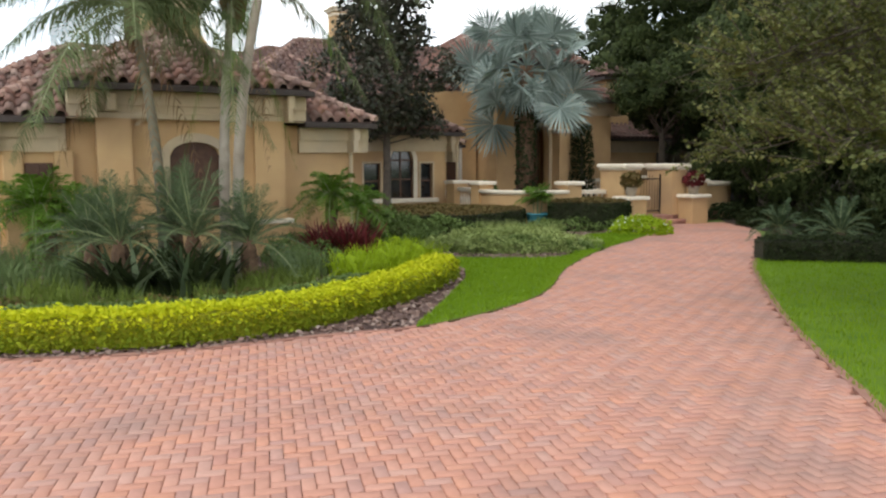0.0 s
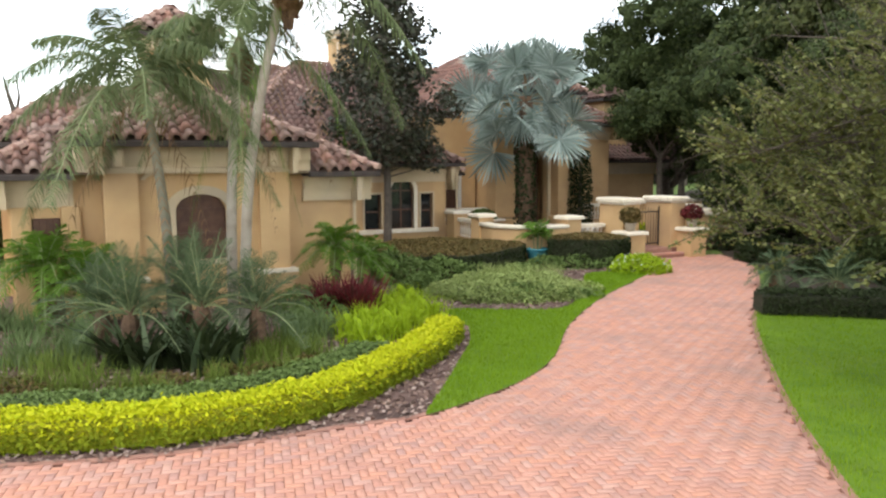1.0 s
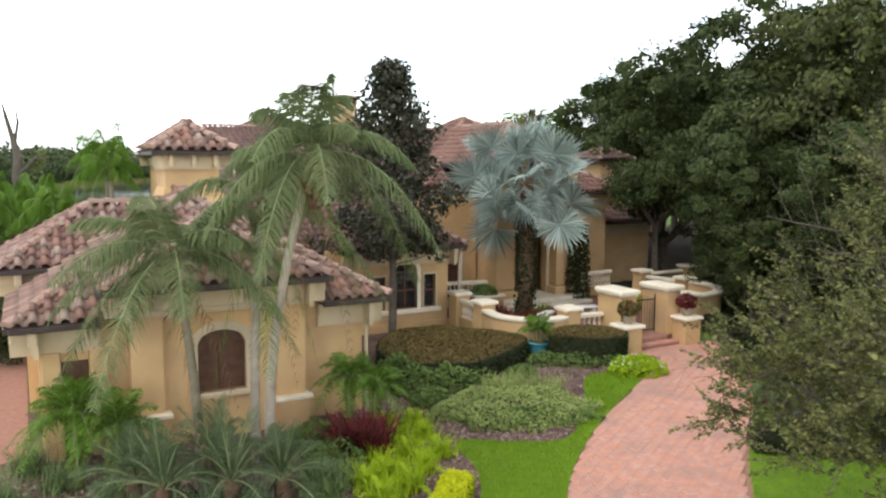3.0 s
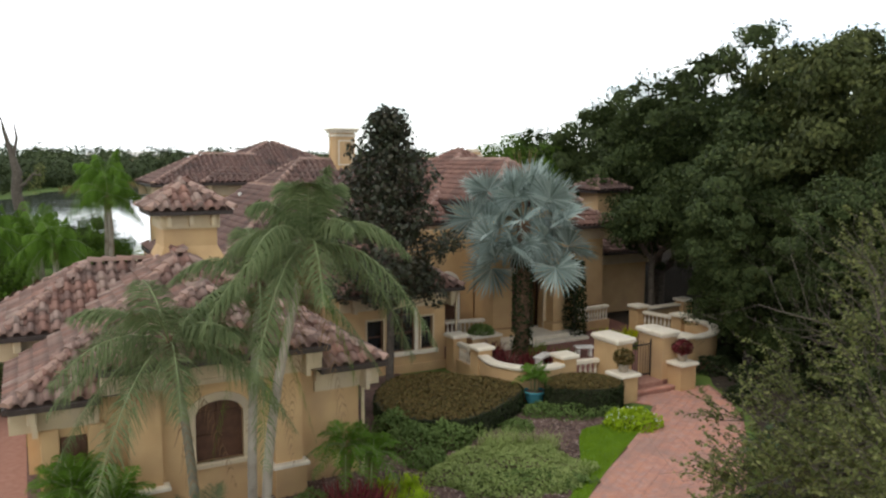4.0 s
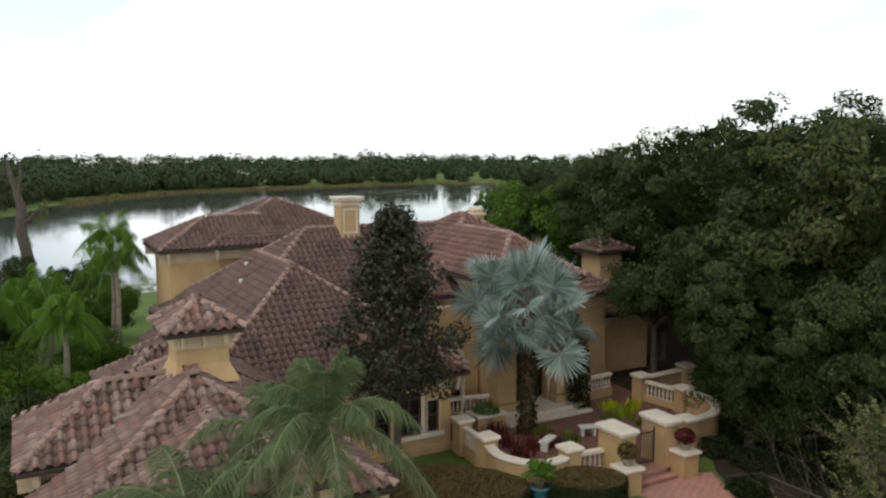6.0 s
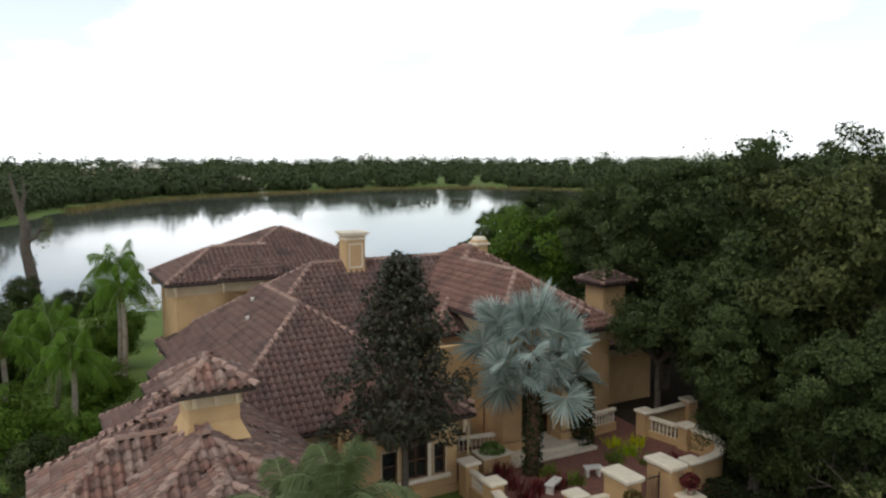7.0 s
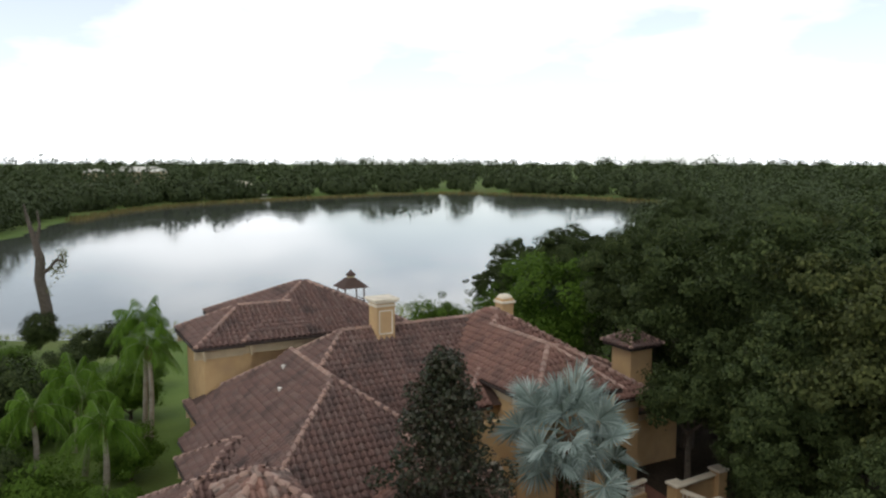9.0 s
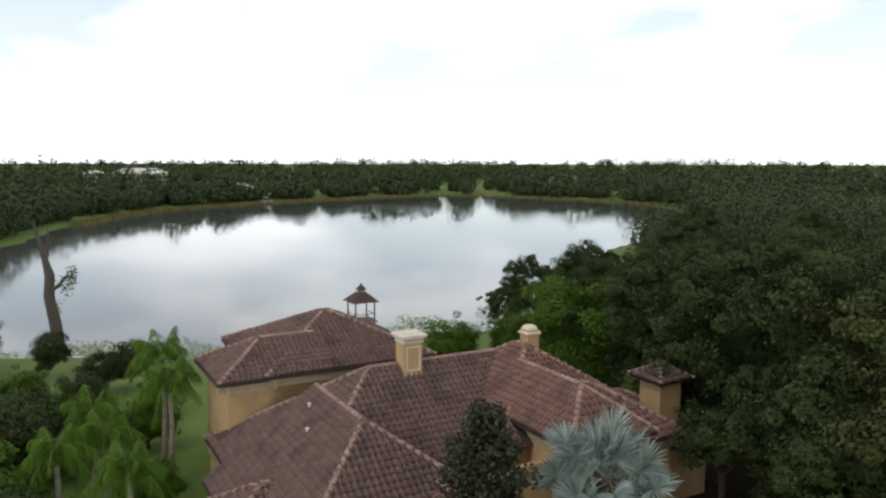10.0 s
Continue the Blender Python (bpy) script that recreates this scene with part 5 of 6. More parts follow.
def broad_tree(name, label, category, height, radius, n_clumps, per, leaf, mat, bark=BARK, base=0.3, squash=0.8, clump=0.85, up=0.5, group="", shape=DIAMOND, at=(0, 0, 0), droop=0.0, boughs=False):
    """Trunk and limbs, and clumps of leaves over an uneven crown."""
    t = thing(name, label, category, group, Matrix.Translation(at))
    g, tips = Geo(), []
    g.tube([(0, 0, -0.4), (0.1, 0, height * 0.12), (0.05, 0.1, height * base)], [height * 0.032, height * 0.024, height * 0.02], 10)
    for k in range(6):
        a = k * 1.05 + random.uniform(-0.3, 0.3)
        branching(g, (0.05, 0.1, height * (base - 0.04)), (math.cos(a), math.sin(a), random.uniform(0.5, 1.3)), radius * 0.62, height * 0.012, 2, tips)
    part("trunk", g, bark, t, "grey-brown trunk and limbs")
    zc = height * (base + 1) / 2
    half = height * (1 - base) / 2
    if boughs:
        c, face = bough_points(n_clumps)
    else:
        c = ball_points(n_clumps, 1.0, 1.0, 0.62)
        face = c.copy()
    lump = 1 + 0.22 * np.sin(c[:, 0] * 5 + height) * np.cos(c[:, 1] * 4.3) + 0.15 * np.sin(c[:, 2] * 6 + c[:, 0] * 3)
    c = c * lump[:, None] * np.array([radius, radius, half])
    c[:, 2] = zc + c[:, 2] * np.where(c[:, 2] < 0, squash, 1.0)
    c[:, 2] -= droop * np.hypot(c[:, 0], c[:, 1])
    tp = np.array([tuple(p) for p in tips if p.z < height])
    tp = tp[:: max(1, len(tp) // 40)]
    face = np.concatenate([face, tp / radius - np.array([0, 0, zc / radius])])
    c = np.concatenate([c, tp])
    sz = clump * RNG.uniform(0.6, 1.35, len(c))
    off = ball_points(len(c) * per, 1.0, 0.75, 0.5)
    # fringes: some leaves stand off their clump
    off *= (1 + 0.3 * np.maximum(0, RNG.normal(0, 1, len(off)))[:, None] ** 2 * 0.4)
    pts = np.repeat(c, per, 0) + off * np.repeat(sz, per)[:, None]
    part("crown", leaves(pts, leaf, 0.15, shape, out=off * 0.5 + np.repeat(face, per, 0) * 1.2), mat, t, "dense uneven leafy crown")
    return t


def copies(src, spots):
    for x, y, s, rz in spots:
        copy_thing(src, Matrix.Translation((x, y, 0)) @ Matrix.Rotation(rz, 4, 'Z') @ Matrix.Diagonal((s, s, s, 1)))


oak_a = broad_tree("oak_tree", "large dark green oak with a dense rounded crown", "oak tree", 15.0, 5.8, 234, 170, 0.21, OAK, group="oak wood", at=(15.8, 36.0, 0), base=0.2, clump=0.62, boughs=True)
oak_b = broad_tree("oak_tree", "tall dark green oak with an uneven crown", "oak tree", 14.5, 6.3, 260, 170, 0.21, OAK_OLIVE, group="oak wood", at=(17.0, 28.8, 0), base=0.2, clump=0.66, boughs=True)
oak_c = broad_tree("oak_tree", "broad dark oak reaching over the house roof", "oak tree", 14.2, 5.3, 234, 170, 0.21, OAK, group="oak wood", at=(12.4, 44.8, 0), base=0.16, clump=0.6, boughs=True)
for src, spots in ((oak_a, ((24, 44, 1.05, 1.0), (36.5, 61, 1.0, 2.2), (24, 57, 0.95, 0.4), (30, 76, 0.88, 3.3), (45, 72, 1.0, 4.0), (14.2, 24.0, 0.62, 2.0))),
                   (oak_b, ((33, 47, 1.02, 2.0), (26, 33, 1.0, 5.0), (21.5, 22.5, 0.8, 1.1), (55, 60, 1.0, 0.5), (29, 24, 0.95, 3.7), (40, 92, 0.85, 2.8), (60, 88, 0.9, 1.3), (43, 40, 1.0, 0.2))),
                   (oak_c, ((11.5, 54, 0.92, 1.5), (16.5, 60, 0.93, 0.9), (8.0, 67, 0.82, 3.0), (15, 73, 0.78, 0.2), (21, 88, 0.66, 4.4), (18.5, 50, 1.0, 5.2), (30, 105, 0.85, 2.0), (50, 110, 0.9, 1.0), (38, 125, 0.9, 3.0), (26, 66, 0.98, 5.9), (12.5, 84, 0.76, 2.5), (5.8, 84, 0.64, 0.8), (2.9, 80.5, 0.46, 4.1), (9.0, 76, 0.66, 5.0), (23, 77, 0.85, 1.9), (34, 84, 0.85, 0.7), (15.0, 39.2, 0.74, 3.9), (47, 55, 1.05, 0.3), (12, 30.0, 0.55, 1.2)))):
    copies(src, spots)
# two smaller oaks that lean over the far end of the house and the court
broad_tree("oak_tree", "small dark oak leaning over the corner of the house", "oak tree", 7.0, 2.6, 130, 140, 0.17, OAK, group="oak wood", at=(9.9, 37.2, 0), base=0.54, clump=0.5, boughs=True)
broad_tree("oak_tree", "dark oak spreading over the court wall and the drive", "oak tree", 9.4, 3.5, 156, 150, 0.18, OAK, group="oak wood", at=(13.3, 32.0, 0), base=0.48, clump=0.55, boughs=True)
light_oak = broad_tree("garden_tree", "light green leafy tree by the lake", "tree", 10.5, 3.8, 70, 200, 0.24, LIGHT_TREE, group="lakeside trees", at=(6.3, 58.5, 0), base=0.15, clump=1.0)

# near oak at the drive's right side, seen close: fine grey-green leaves on thin twigs
near = thing("oak_tree", "near oak with fine grey-green leaves and thin drooping branches", "oak tree", "near oak", Matrix.Translation((8.6, 11.0, 0)))
g, tips = Geo(), []
random.seed(11)
g.tube([(0, 0, -0.3), (-0.05, 0.05, 1.2), (-0.2, 0, 2.8), (-0.1, 0.1, 4.6)], [0.34, 0.27, 0.22, 0.12], 12)
for k in range(15):
    a = k * 2.39996 + random.uniform(-0.2, 0.2)
    branching(g, (-0.15, 0, 2.2 + 0.16 * k), (math.cos(a), math.sin(a), random.uniform(0.12, 0.65)), 2.6, 0.07, 3, tips, 0.5)
part("trunk", g, BARK, near, "grey trunk and limbs")
c = np.array([tuple(p) for p in tips if 0.9 < p.z < 8.0])
rings = np.hypot(c[:, 0], c[:, 1])
c = c[(rings < 6.2) & (c[:, 2] < 7.2) & (c[:, 2] < 5.0 + 1.4 * (c[:, 0] + 3.0)) & (c[:, 0] > -4.2) & (c[:, 1] < 2.4) & ((c[:, 0] > -2.0) | (c[:, 2] > 2.7))]
tw_g = Geo()
pts = []
# long low boughs that droop over the lawn, each with sprays along its outer half
bough, low = Geo(), []
for k in range(34):
    a = 2.4 + 2.6 * k / 34 + random.uniform(-0.1, 0.1)
    ln, z1 = random.uniform(2.4, 4.7), random.uniform(2.1, 3.6)
    mid = Vector((0.45 * ln * math.cos(a), 0.45 * ln * math.sin(a), z1 + random.uniform(0.4, 0.9)))
    tip = Vector((ln * math.cos(a), ln * math.sin(a), z1))
    root = Vector((-0.15, 0.0, random.uniform(2.4, 4.0)))
    line = [root.lerp(mid, u) if u <= 1 else mid.lerp(tip, u - 1) for u in (0, 0.5, 1, 1.35, 1.7, 2)]
    bough.tube(line, [0.06, 0.045, 0.032, 0.022, 0.014, 0.006], 5, False)
    low += [tuple(mid.lerp(tip, u)) for u in (0.1, 0.3, 0.5, 0.7, 0.85, 1.0)]
part("bough", bough, BARK, near, "low drooping boughs", kind="stuff")
for p in list(c[:: max(1, len(c) // 760)]) + [np.array(q) for q in low]:
    for q in range(4):
        d = np.array([p[0] * 0.16, p[1] * 0.16, random.uniform(0.1, 0.9)]) + RNG.normal(0, 0.36, 3)
        d /= np.linalg.norm(d)
        ln = random.uniform(0.6, 1.25)
        tw_g.tube([p, p + d * ln * 0.5 + np.array([0, 0, 0.04]), p + d * ln], [0.010, 0.007, 0.003], 4, False)
        u = RNG.uniform(0.1, 1.0, 50)
        pts.append(p + d * (u * ln)[:, None] + RNG.normal(0, 0.05, (50, 3)) * (1.15 - 0.7 * u)[:, None])
part("twig", tw_g, BARK, near, "thin grey twigs", kind="stuff")
part("crown", leaves(np.concatenate(pts), 0.08, 0.5), OAK_NEAR, near, "fine grey-green leaves")

# magnolia in front of the window wing
mag = thing("magnolia_tree", "narrow dark magnolia with glossy leaves before the windows", "magnolia", at=Matrix.Translation((-2.45, 27.6, 0)))
g = Geo().tube([(0, 0, -0.2), (0.05, 0, 2.0), (0, 0.05, 6.0), (0.1, 0, 9.6)], [0.17, 0.14, 0.09, 0.02], 9)
cl = []
for k in range(120):
    z = 3.2 + 6.8 * (k / 120)
    rmax = 2.55 * (1 - ((z - 2.7) / 7.6) ** 1.4) ** 1.0 * (0.85 + 0.15 * math.sin(z * 2.6)) * min(1.0, 0.6 + (z - 2.7) * 0.5) + 0.25
    a, rr = k * 2.39996, rmax * random.choice((0.4, 0.75, 0.95, 1.15))
    tip = (math.cos(a) * rr, math.sin(a) * rr, z + random.uniform(-0.2, 0.3))
    g.tube([(0.03, 0, z - 0.35), (tip[0] * 0.5, tip[1] * 0.5, z - 0.12), tip], [0.035, 0.022, 0.01], 5, False)
    cl.append(tip)
cl = np.array(cl)
part("trunk", g, BARK, mag, "slim grey trunk and boughs")
off = ball_points(len(cl) * 130, 0.55, 0.85, 0.4)
part("crown", leaves(np.repeat(cl, 130, 0) + off, 0.15, 0.2, BROAD, out=off * 1.6), MAGNOLIA, mag, "glossy dark leaves, some with brown undersides")

# columnar creeper-clad tree beside the entry
cyp = thing("column_shrub", "tall narrow dark green columnar shrub beside the entry", "shrub", at=Matrix.Translation((5.7, 34.6, 0.3)))
part("trunk", Geo().tube([(0, 0, 0), (0, 0, 3.2)], [0.1, 0.04], 7), BARK, cyp)
p = ball_points(3000, 0.62, 1.0, 0.6)
p[:, 2] = RNG.uniform(0.1, 3.6, 3000)
p[:, :2] *= (1.0 - 0.3 * (p[:, 2:] / 3.6) ** 2)
part("crown", leaves(p, 0.13, 0.3), DARK_GREEN, cyp)

# side garden: bright shrubs and small trees on the left
light = broad_tree("garden_tree", "light green leafy garden tree", "tree", 5.2, 2.6, 70, 130, 0.2, LIGHT_TREE, group="side garden trees", at=(-26.5, 36, -0.1), base=0.12, clump=0.7)
dark_small = broad_tree("garden_tree", "dark green leafy garden tree", "tree", 6.0, 2.9, 80, 130, 0.22, OAK, group="side garden trees", at=(-28.5, 44, -0.1), base=0.1, clump=0.8)
for src, spots in ((light, ((-17.5, 33, 0.55, 1), (-23.5, 50, 0.75, 2), (-19.5, 40, 0.6, 3), (-29, 50, 0.7, 4), (-21, 33.5, 0.7, 5), (-17.8, 50.5, 0.6, 0.6), (-36, 58, 0.6, 2.5), (-25.5, 58, 0.5, 1.7), (-3, 70, 0.9, 1.0), (3.5, 72, 1.0, 2.0), (-13.5, 61, 0.5, 0.5))),
                   (dark_small, ((-24, 34, 0.7, 1), (-31, 38, 1.0, 2), (-33, 64, 0.5, 3), (-40, 70, 0.55, 4), (-31, 57, 0.55, 0.3), (-31, 66, 0.6, 2.2), (-42, 55, 1.3, 5), (-36, 46, 1.2, 1.4), (-48, 66, 1.0, 2), (-17.5, 29.5, 0.45, 3), (-49, 74, 0.6, 2.9), (-15.2, 24.3, 0.42, 0.8), (13.5, 30.5, 0.75, 1.0), (15.5, 26.5, 0.8, 2.0), (18.5, 24.0, 0.9, 3.0), (13.2, 34.5, 0.7, 4.0), (21, 28, 1.0, 5.0), (12.8, 20.8, 0.5, 1.5), (16.8, 20.5, 0.7, 0.4)))):
    copies(src, spots)


def bare_tree(x, y, h):
    t = thing("dead_tree", "tall bare grey cypress snag hung with moss at the shore", "dead tree", at=Matrix.Translation((x, y, -1.2)))
    g, tips = Geo(), []
    # a crooked trunk with a broken fork and one long arm
    g.tube([(0.5, 0, -0.5), (0.3, 0, h * 0.2), (-0.25, 0, h * 0.42), (-0.1, 0.1, h * 0.58), (-0.6, 0.1, h * 0.72), (-1.2, 0.1, h * 0.88), (-1.5, 0, h)], [0.75, 0.62, 0.55, 0.5, 0.3, 0.2, 0.06], 9)
    g.tube([(-0.5, 0.1, h * 0.66), (0.1, 0, h * 0.84), (-0.1, 0, h * 0.95)], [0.22, 0.15, 0.06], 7)
    g.tube([(-0.2, 0, h * 0.46), (0.8, 0, h * 0.5), (1.6, 0, h * 0.57), (2.5, 0, h * 0.56)], [0.26, 0.2, 0.15, 0.06], 7)
    random.seed(5)
    for k, (x, z) in enumerate(((0.9, 0.5), (1.7, 0.57), (2.3, 0.56), (0.2, 0.3))):
        branching(g, (x, 0, h * z), (0.5 - 0.3 * k, 0.3, 0.5), 0.7, 0.07, 1, tips)
    part("trunk", g, BARK, t, "bare grey trunk and broken limbs")
    c = np.array([tuple(p) for p in tips])
    pts = np.repeat(c, 26, 0) + RNG.normal(0, 1, (len(c) * 26, 3)) * np.array([0.22, 0.22, 0.6]) - np.array([0, 0, 0.5])
    part("moss", leaves(pts, 0.26, 0.0), OAK_NEAR, t, "hanging grey moss", kind="stuff")


bare_tree(-45.2, 81.0, 14.0)

# ---------------------------------------------------------------- distant woods round the lake
def far_woods():
    pts, rng = [], np.random.default_rng(21)
    for k in range(3000):
        a = rng.uniform(-1.35, 1.2)
        d = 90 + 1250 * rng.uniform(0, 1) ** 1.5
        x, y = d * math.sin(a), d * math.cos(a)
        if y < 60:
            continue
        pts.append((x, y))
    q = np.array(pts)
    ok = ~inside(LAKE, q[:, 0], q[:, 1]) & (edge_distance(LAKE, q[:, 0], q[:, 1]) > 7)
    ok &= ~((np.abs(q[:, 0] + 8) < 52) & (q[:, 1] < 100))
    ok &= ~((q[:, 0] > -45) & (q[:, 0] < 62) & (q[:, 1] < 128))
    ok &= ~((q[:, 0] < 0.27 * q[:, 1] - 2) & (q[:, 0] > 0) & (q[:, 1] < 300))
    q = q[ok]
    # a denser belt along the far shore
    lk = np.array(LAKE)
    i = rng.integers(0, len(lk), 1700)
    u = rng.uniform(0, 1, (1700, 1))
    s = lk[i] * (1 - u) + lk[(i + 1) % len(lk)] * u + rng.normal(0, 1, (1700, 2)) * 15
    s = s[~inside(LAKE, s[:, 0], s[:, 1]) & (edge_distance(LAKE, s[:, 0], s[:, 1]) > 9) & (s[:, 1] > 105) & ~((s[:, 0] > -60) & (s[:, 0] < 60) & (s[:, 1] < 130))]
    s = s[~((s[:, 0] < 0.27 * s[:, 1] - 2) & (s[:, 0] > 0) & (s[:, 1] < 300))]
    # open meadow between the trees along parts of the shore
    s = s[~((np.sin(s[:, 0] * 0.045 + 1.0) > 0.3) & (s[:, 0] > -95) & (edge_distance(LAKE, s[:, 0], s[:, 1]) < 28))]
    q = np.concatenate([q, s])
    v_all = []
    dist = np.hypot(q[:, 0], q[:, 1])
    h = rng.uniform(6.5, 15, len(q)) * np.where(RNG.uniform(0, 1, len(q)) < 0.06, 1.25, 1.0)
    r = h * RNG.uniform(0.42, 0.62, len(q))
    h = h * (1 + 0.45 * np.clip((dist - 300) / 600, 0, 1) * (1 + 0.25 * np.sin(q[:, 0] * 0.013) * np.cos(q[:, 1] * 0.01)))
    h[len(q) - len(s):] *= 0.72
    gz = ground_height(q[:, 0], q[:, 1])
    for j in range(len(q)):
        n = int(np.clip(110000 / dist[j], 130, 700))
        p = ball_points(n, 1.0, 1.0, 0.7)
        lump = 1 + 0.25 * np.sin(p[:, 0] * 6 + j) * np.cos(p[:, 1] * 5 + 2 * j)
        away = p.copy()
        p = p * lump[:, None] * np.array([r[j], r[j], h[j] * 0.52])
        p += np.array([q[j, 0], q[j, 1], gz[j] + h[j] * 0.48])
        v_all.append(leaves(p, float(np.clip(dist[j] * 0.0042, 0.5, 2.6)), 0.3, out=away, loose=0.28))
    tagged(part("far_woods", joined(*v_all), OAK_FAR, label="dark green woods all round the far lake shore", kind="stuff"), category="woods")


far_woods()


def shore_reeds():
    lk = np.array(LAKE)
    i = RNG.integers(0, len(lk) - 1, 9000)
    u = RNG.uniform(0, 1, 9000)[:, None]
    s = lk[i] * (1 - u) + lk[i + 1] * u + RNG.normal(0, 1.6, (9000, 2))
    s = s[(s[:, 1] > 240)]
    z = np.maximum(ground_height(s[:, 0], s[:, 1]), -1.7)
    v, f = blades(np.column_stack([s, z]), 1.1, 0.7, 0.3, 0.4, 1)
    tagged(part("reeds", (v, f), REED, label="yellow-green reeds along the lake shore", kind="stuff"), category="reeds")


shore_reeds()


def lily_pads():
    """Pale floating leaves on the shallow water near the garden shore, thinning outward."""
    q = RNG.uniform((-62, 78), (8, 104), (60000, 2))
    q = q[inside(LAKE, q[:, 0], q[:, 1])]
    d = edge_distance(LAKE, q[:, 0], q[:, 1]) + 3.0 * np.sin(q[:, 0] * 0.21) + 2.0 * np.sin(q[:, 0] * 0.53 + q[:, 1] * 0.4)
    q = q[RNG.uniform(0, 1, len(q)) < np.clip(0.45 - d / 15, 0, 0.4)]
    v, f = leaves(np.column_stack([q, np.full(len(q), -1.575)]), 0.30, 40.0, BROAD)
    tagged(part("lily_pads", (v, f), PALE_GREEN, label="pale green lily pads on the shallows by the shore", kind="stuff"), category="water plants")


lily_pads()


# ---------------------------------------------------------------- hedges, shrubs and ground cover
def hedge(name, label, path, width, height, mat, leaf, n, category="hedge", group="", top=None, round_top=0.1, core_mat=None, low=None):
    """A clipped hedge: leaf-covered sides and top over a core coloured as inner shade."""
    t = thing(name, label, category, group)
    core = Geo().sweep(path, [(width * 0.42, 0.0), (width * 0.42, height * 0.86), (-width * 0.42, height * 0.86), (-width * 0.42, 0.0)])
    part("core", core, core_mat or HEDGE_SHADE, t, "dense inner foliage with its shade painted in")
    p = np.array(path)
    seg = np.hypot(*np.diff(p, axis=0).T)
    cum = np.concatenate([[0], np.cumsum(seg)])
    s = RNG.uniform(0, cum[-1], n)
    c = np.stack([np.interp(s, cum, p[:, 0]), np.interp(s, cum, p[:, 1])], 1)
    d = np.stack([np.interp(s + 0.1, cum, p[:, 0]), np.interp(s + 0.1, cum, p[:, 1])], 1) - np.stack([np.interp(s - 0.1, cum, p[:, 0]), np.interp(s - 0.1, cum, p[:, 1])], 1)
    d /= np.linalg.norm(d, axis=1, keepdims=True) + 1e-9
    side = np.stack([d[:, 1], -d[:, 0]], 1)
    around = RNG.uniform(0, 1, n)
    per = 2 * height + width
    q = around * per
    o = np.where(q < height, -width / 2, np.where(q < height + width, q - height - width / 2, width / 2))
    z = np.where(q < height, q, np.where(q < height + width, height, per - q))
    wav = 0.03 * np.sin(s * 5.1) + 0.025 * np.sin(s * 11 + o * 9)
    o = o * (1 + wav * 1.5) * np.where(z > height - round_top, 1 - 0.25 * (z - height + round_top) / max(round_top, 1e-3), 1.0)
    end = np.minimum(s, cum[-1] - s)
    z = z * (1 + wav) * np.clip(0.8 + end, 0, 1)
    pts = np.column_stack([c + side * o[:, None], z]) + RNG.normal(0, 0.022, (n, 3))
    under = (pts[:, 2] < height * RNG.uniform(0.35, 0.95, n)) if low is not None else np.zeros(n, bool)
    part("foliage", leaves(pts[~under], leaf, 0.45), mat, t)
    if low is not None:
        part("lower_foliage", leaves(pts[under], leaf, 0.3), low, t, "darker, greener leaves low on the sides")
    if top is not None:
        k = n // 2
        s = RNG.uniform(0, cum[-1], k)
        c = np.stack([np.interp(s, cum, p[:, 0]), np.interp(s, cum, p[:, 1])], 1)
        dd = np.stack([np.interp(s + 0.1, cum, p[:, 0]), np.interp(s + 0.1, cum, p[:, 1])], 1) - np.stack([np.interp(s - 0.1, cum, p[:, 0]), np.interp(s - 0.1, cum, p[:, 1])], 1)
        dd /= np.linalg.norm(dd, axis=1, keepdims=True) + 1e-9
        o = RNG.uniform(-0.47, 0.47, k) * width
        pts = np.column_stack([c + np.stack([dd[:, 1], -dd[:, 0]], 1) * o[:, None], np.full(k, height) + RNG.uniform(-0.02, 0.05, k)])
        part("new_growth", leaves(pts, leaf, 0.8), top, t, "reddish bronze new growth on top")
    return t


hedge("golden_hedge", "low clipped golden-yellow hedge curving along the drive", smooth_path([(-16, 8.5), (-9, 8.5), (-5.4, 8.75), (-3.4, 9.15), (-2.1, 10.0), (-1.2, 11.5), (-0.6, 13.0), (-0.22, 14.6)], 8), 0.62, 0.40, YELLOW, 0.06, 60000, core_mat=YELLOW_SHADE, low=HEDGE_LOW)
hedge("groundcover_strip", "low grey-green groundcover strip behind the golden hedge", smooth_path([(-12, 9.7), (-6.3, 9.75), (-3.7, 10.3), (-2.5, 11.3), (-1.7, 12.6), (-1.55, 13.2)], 8), 0.8, 0.24, GREEN, 0.06, 18000, "groundcover")


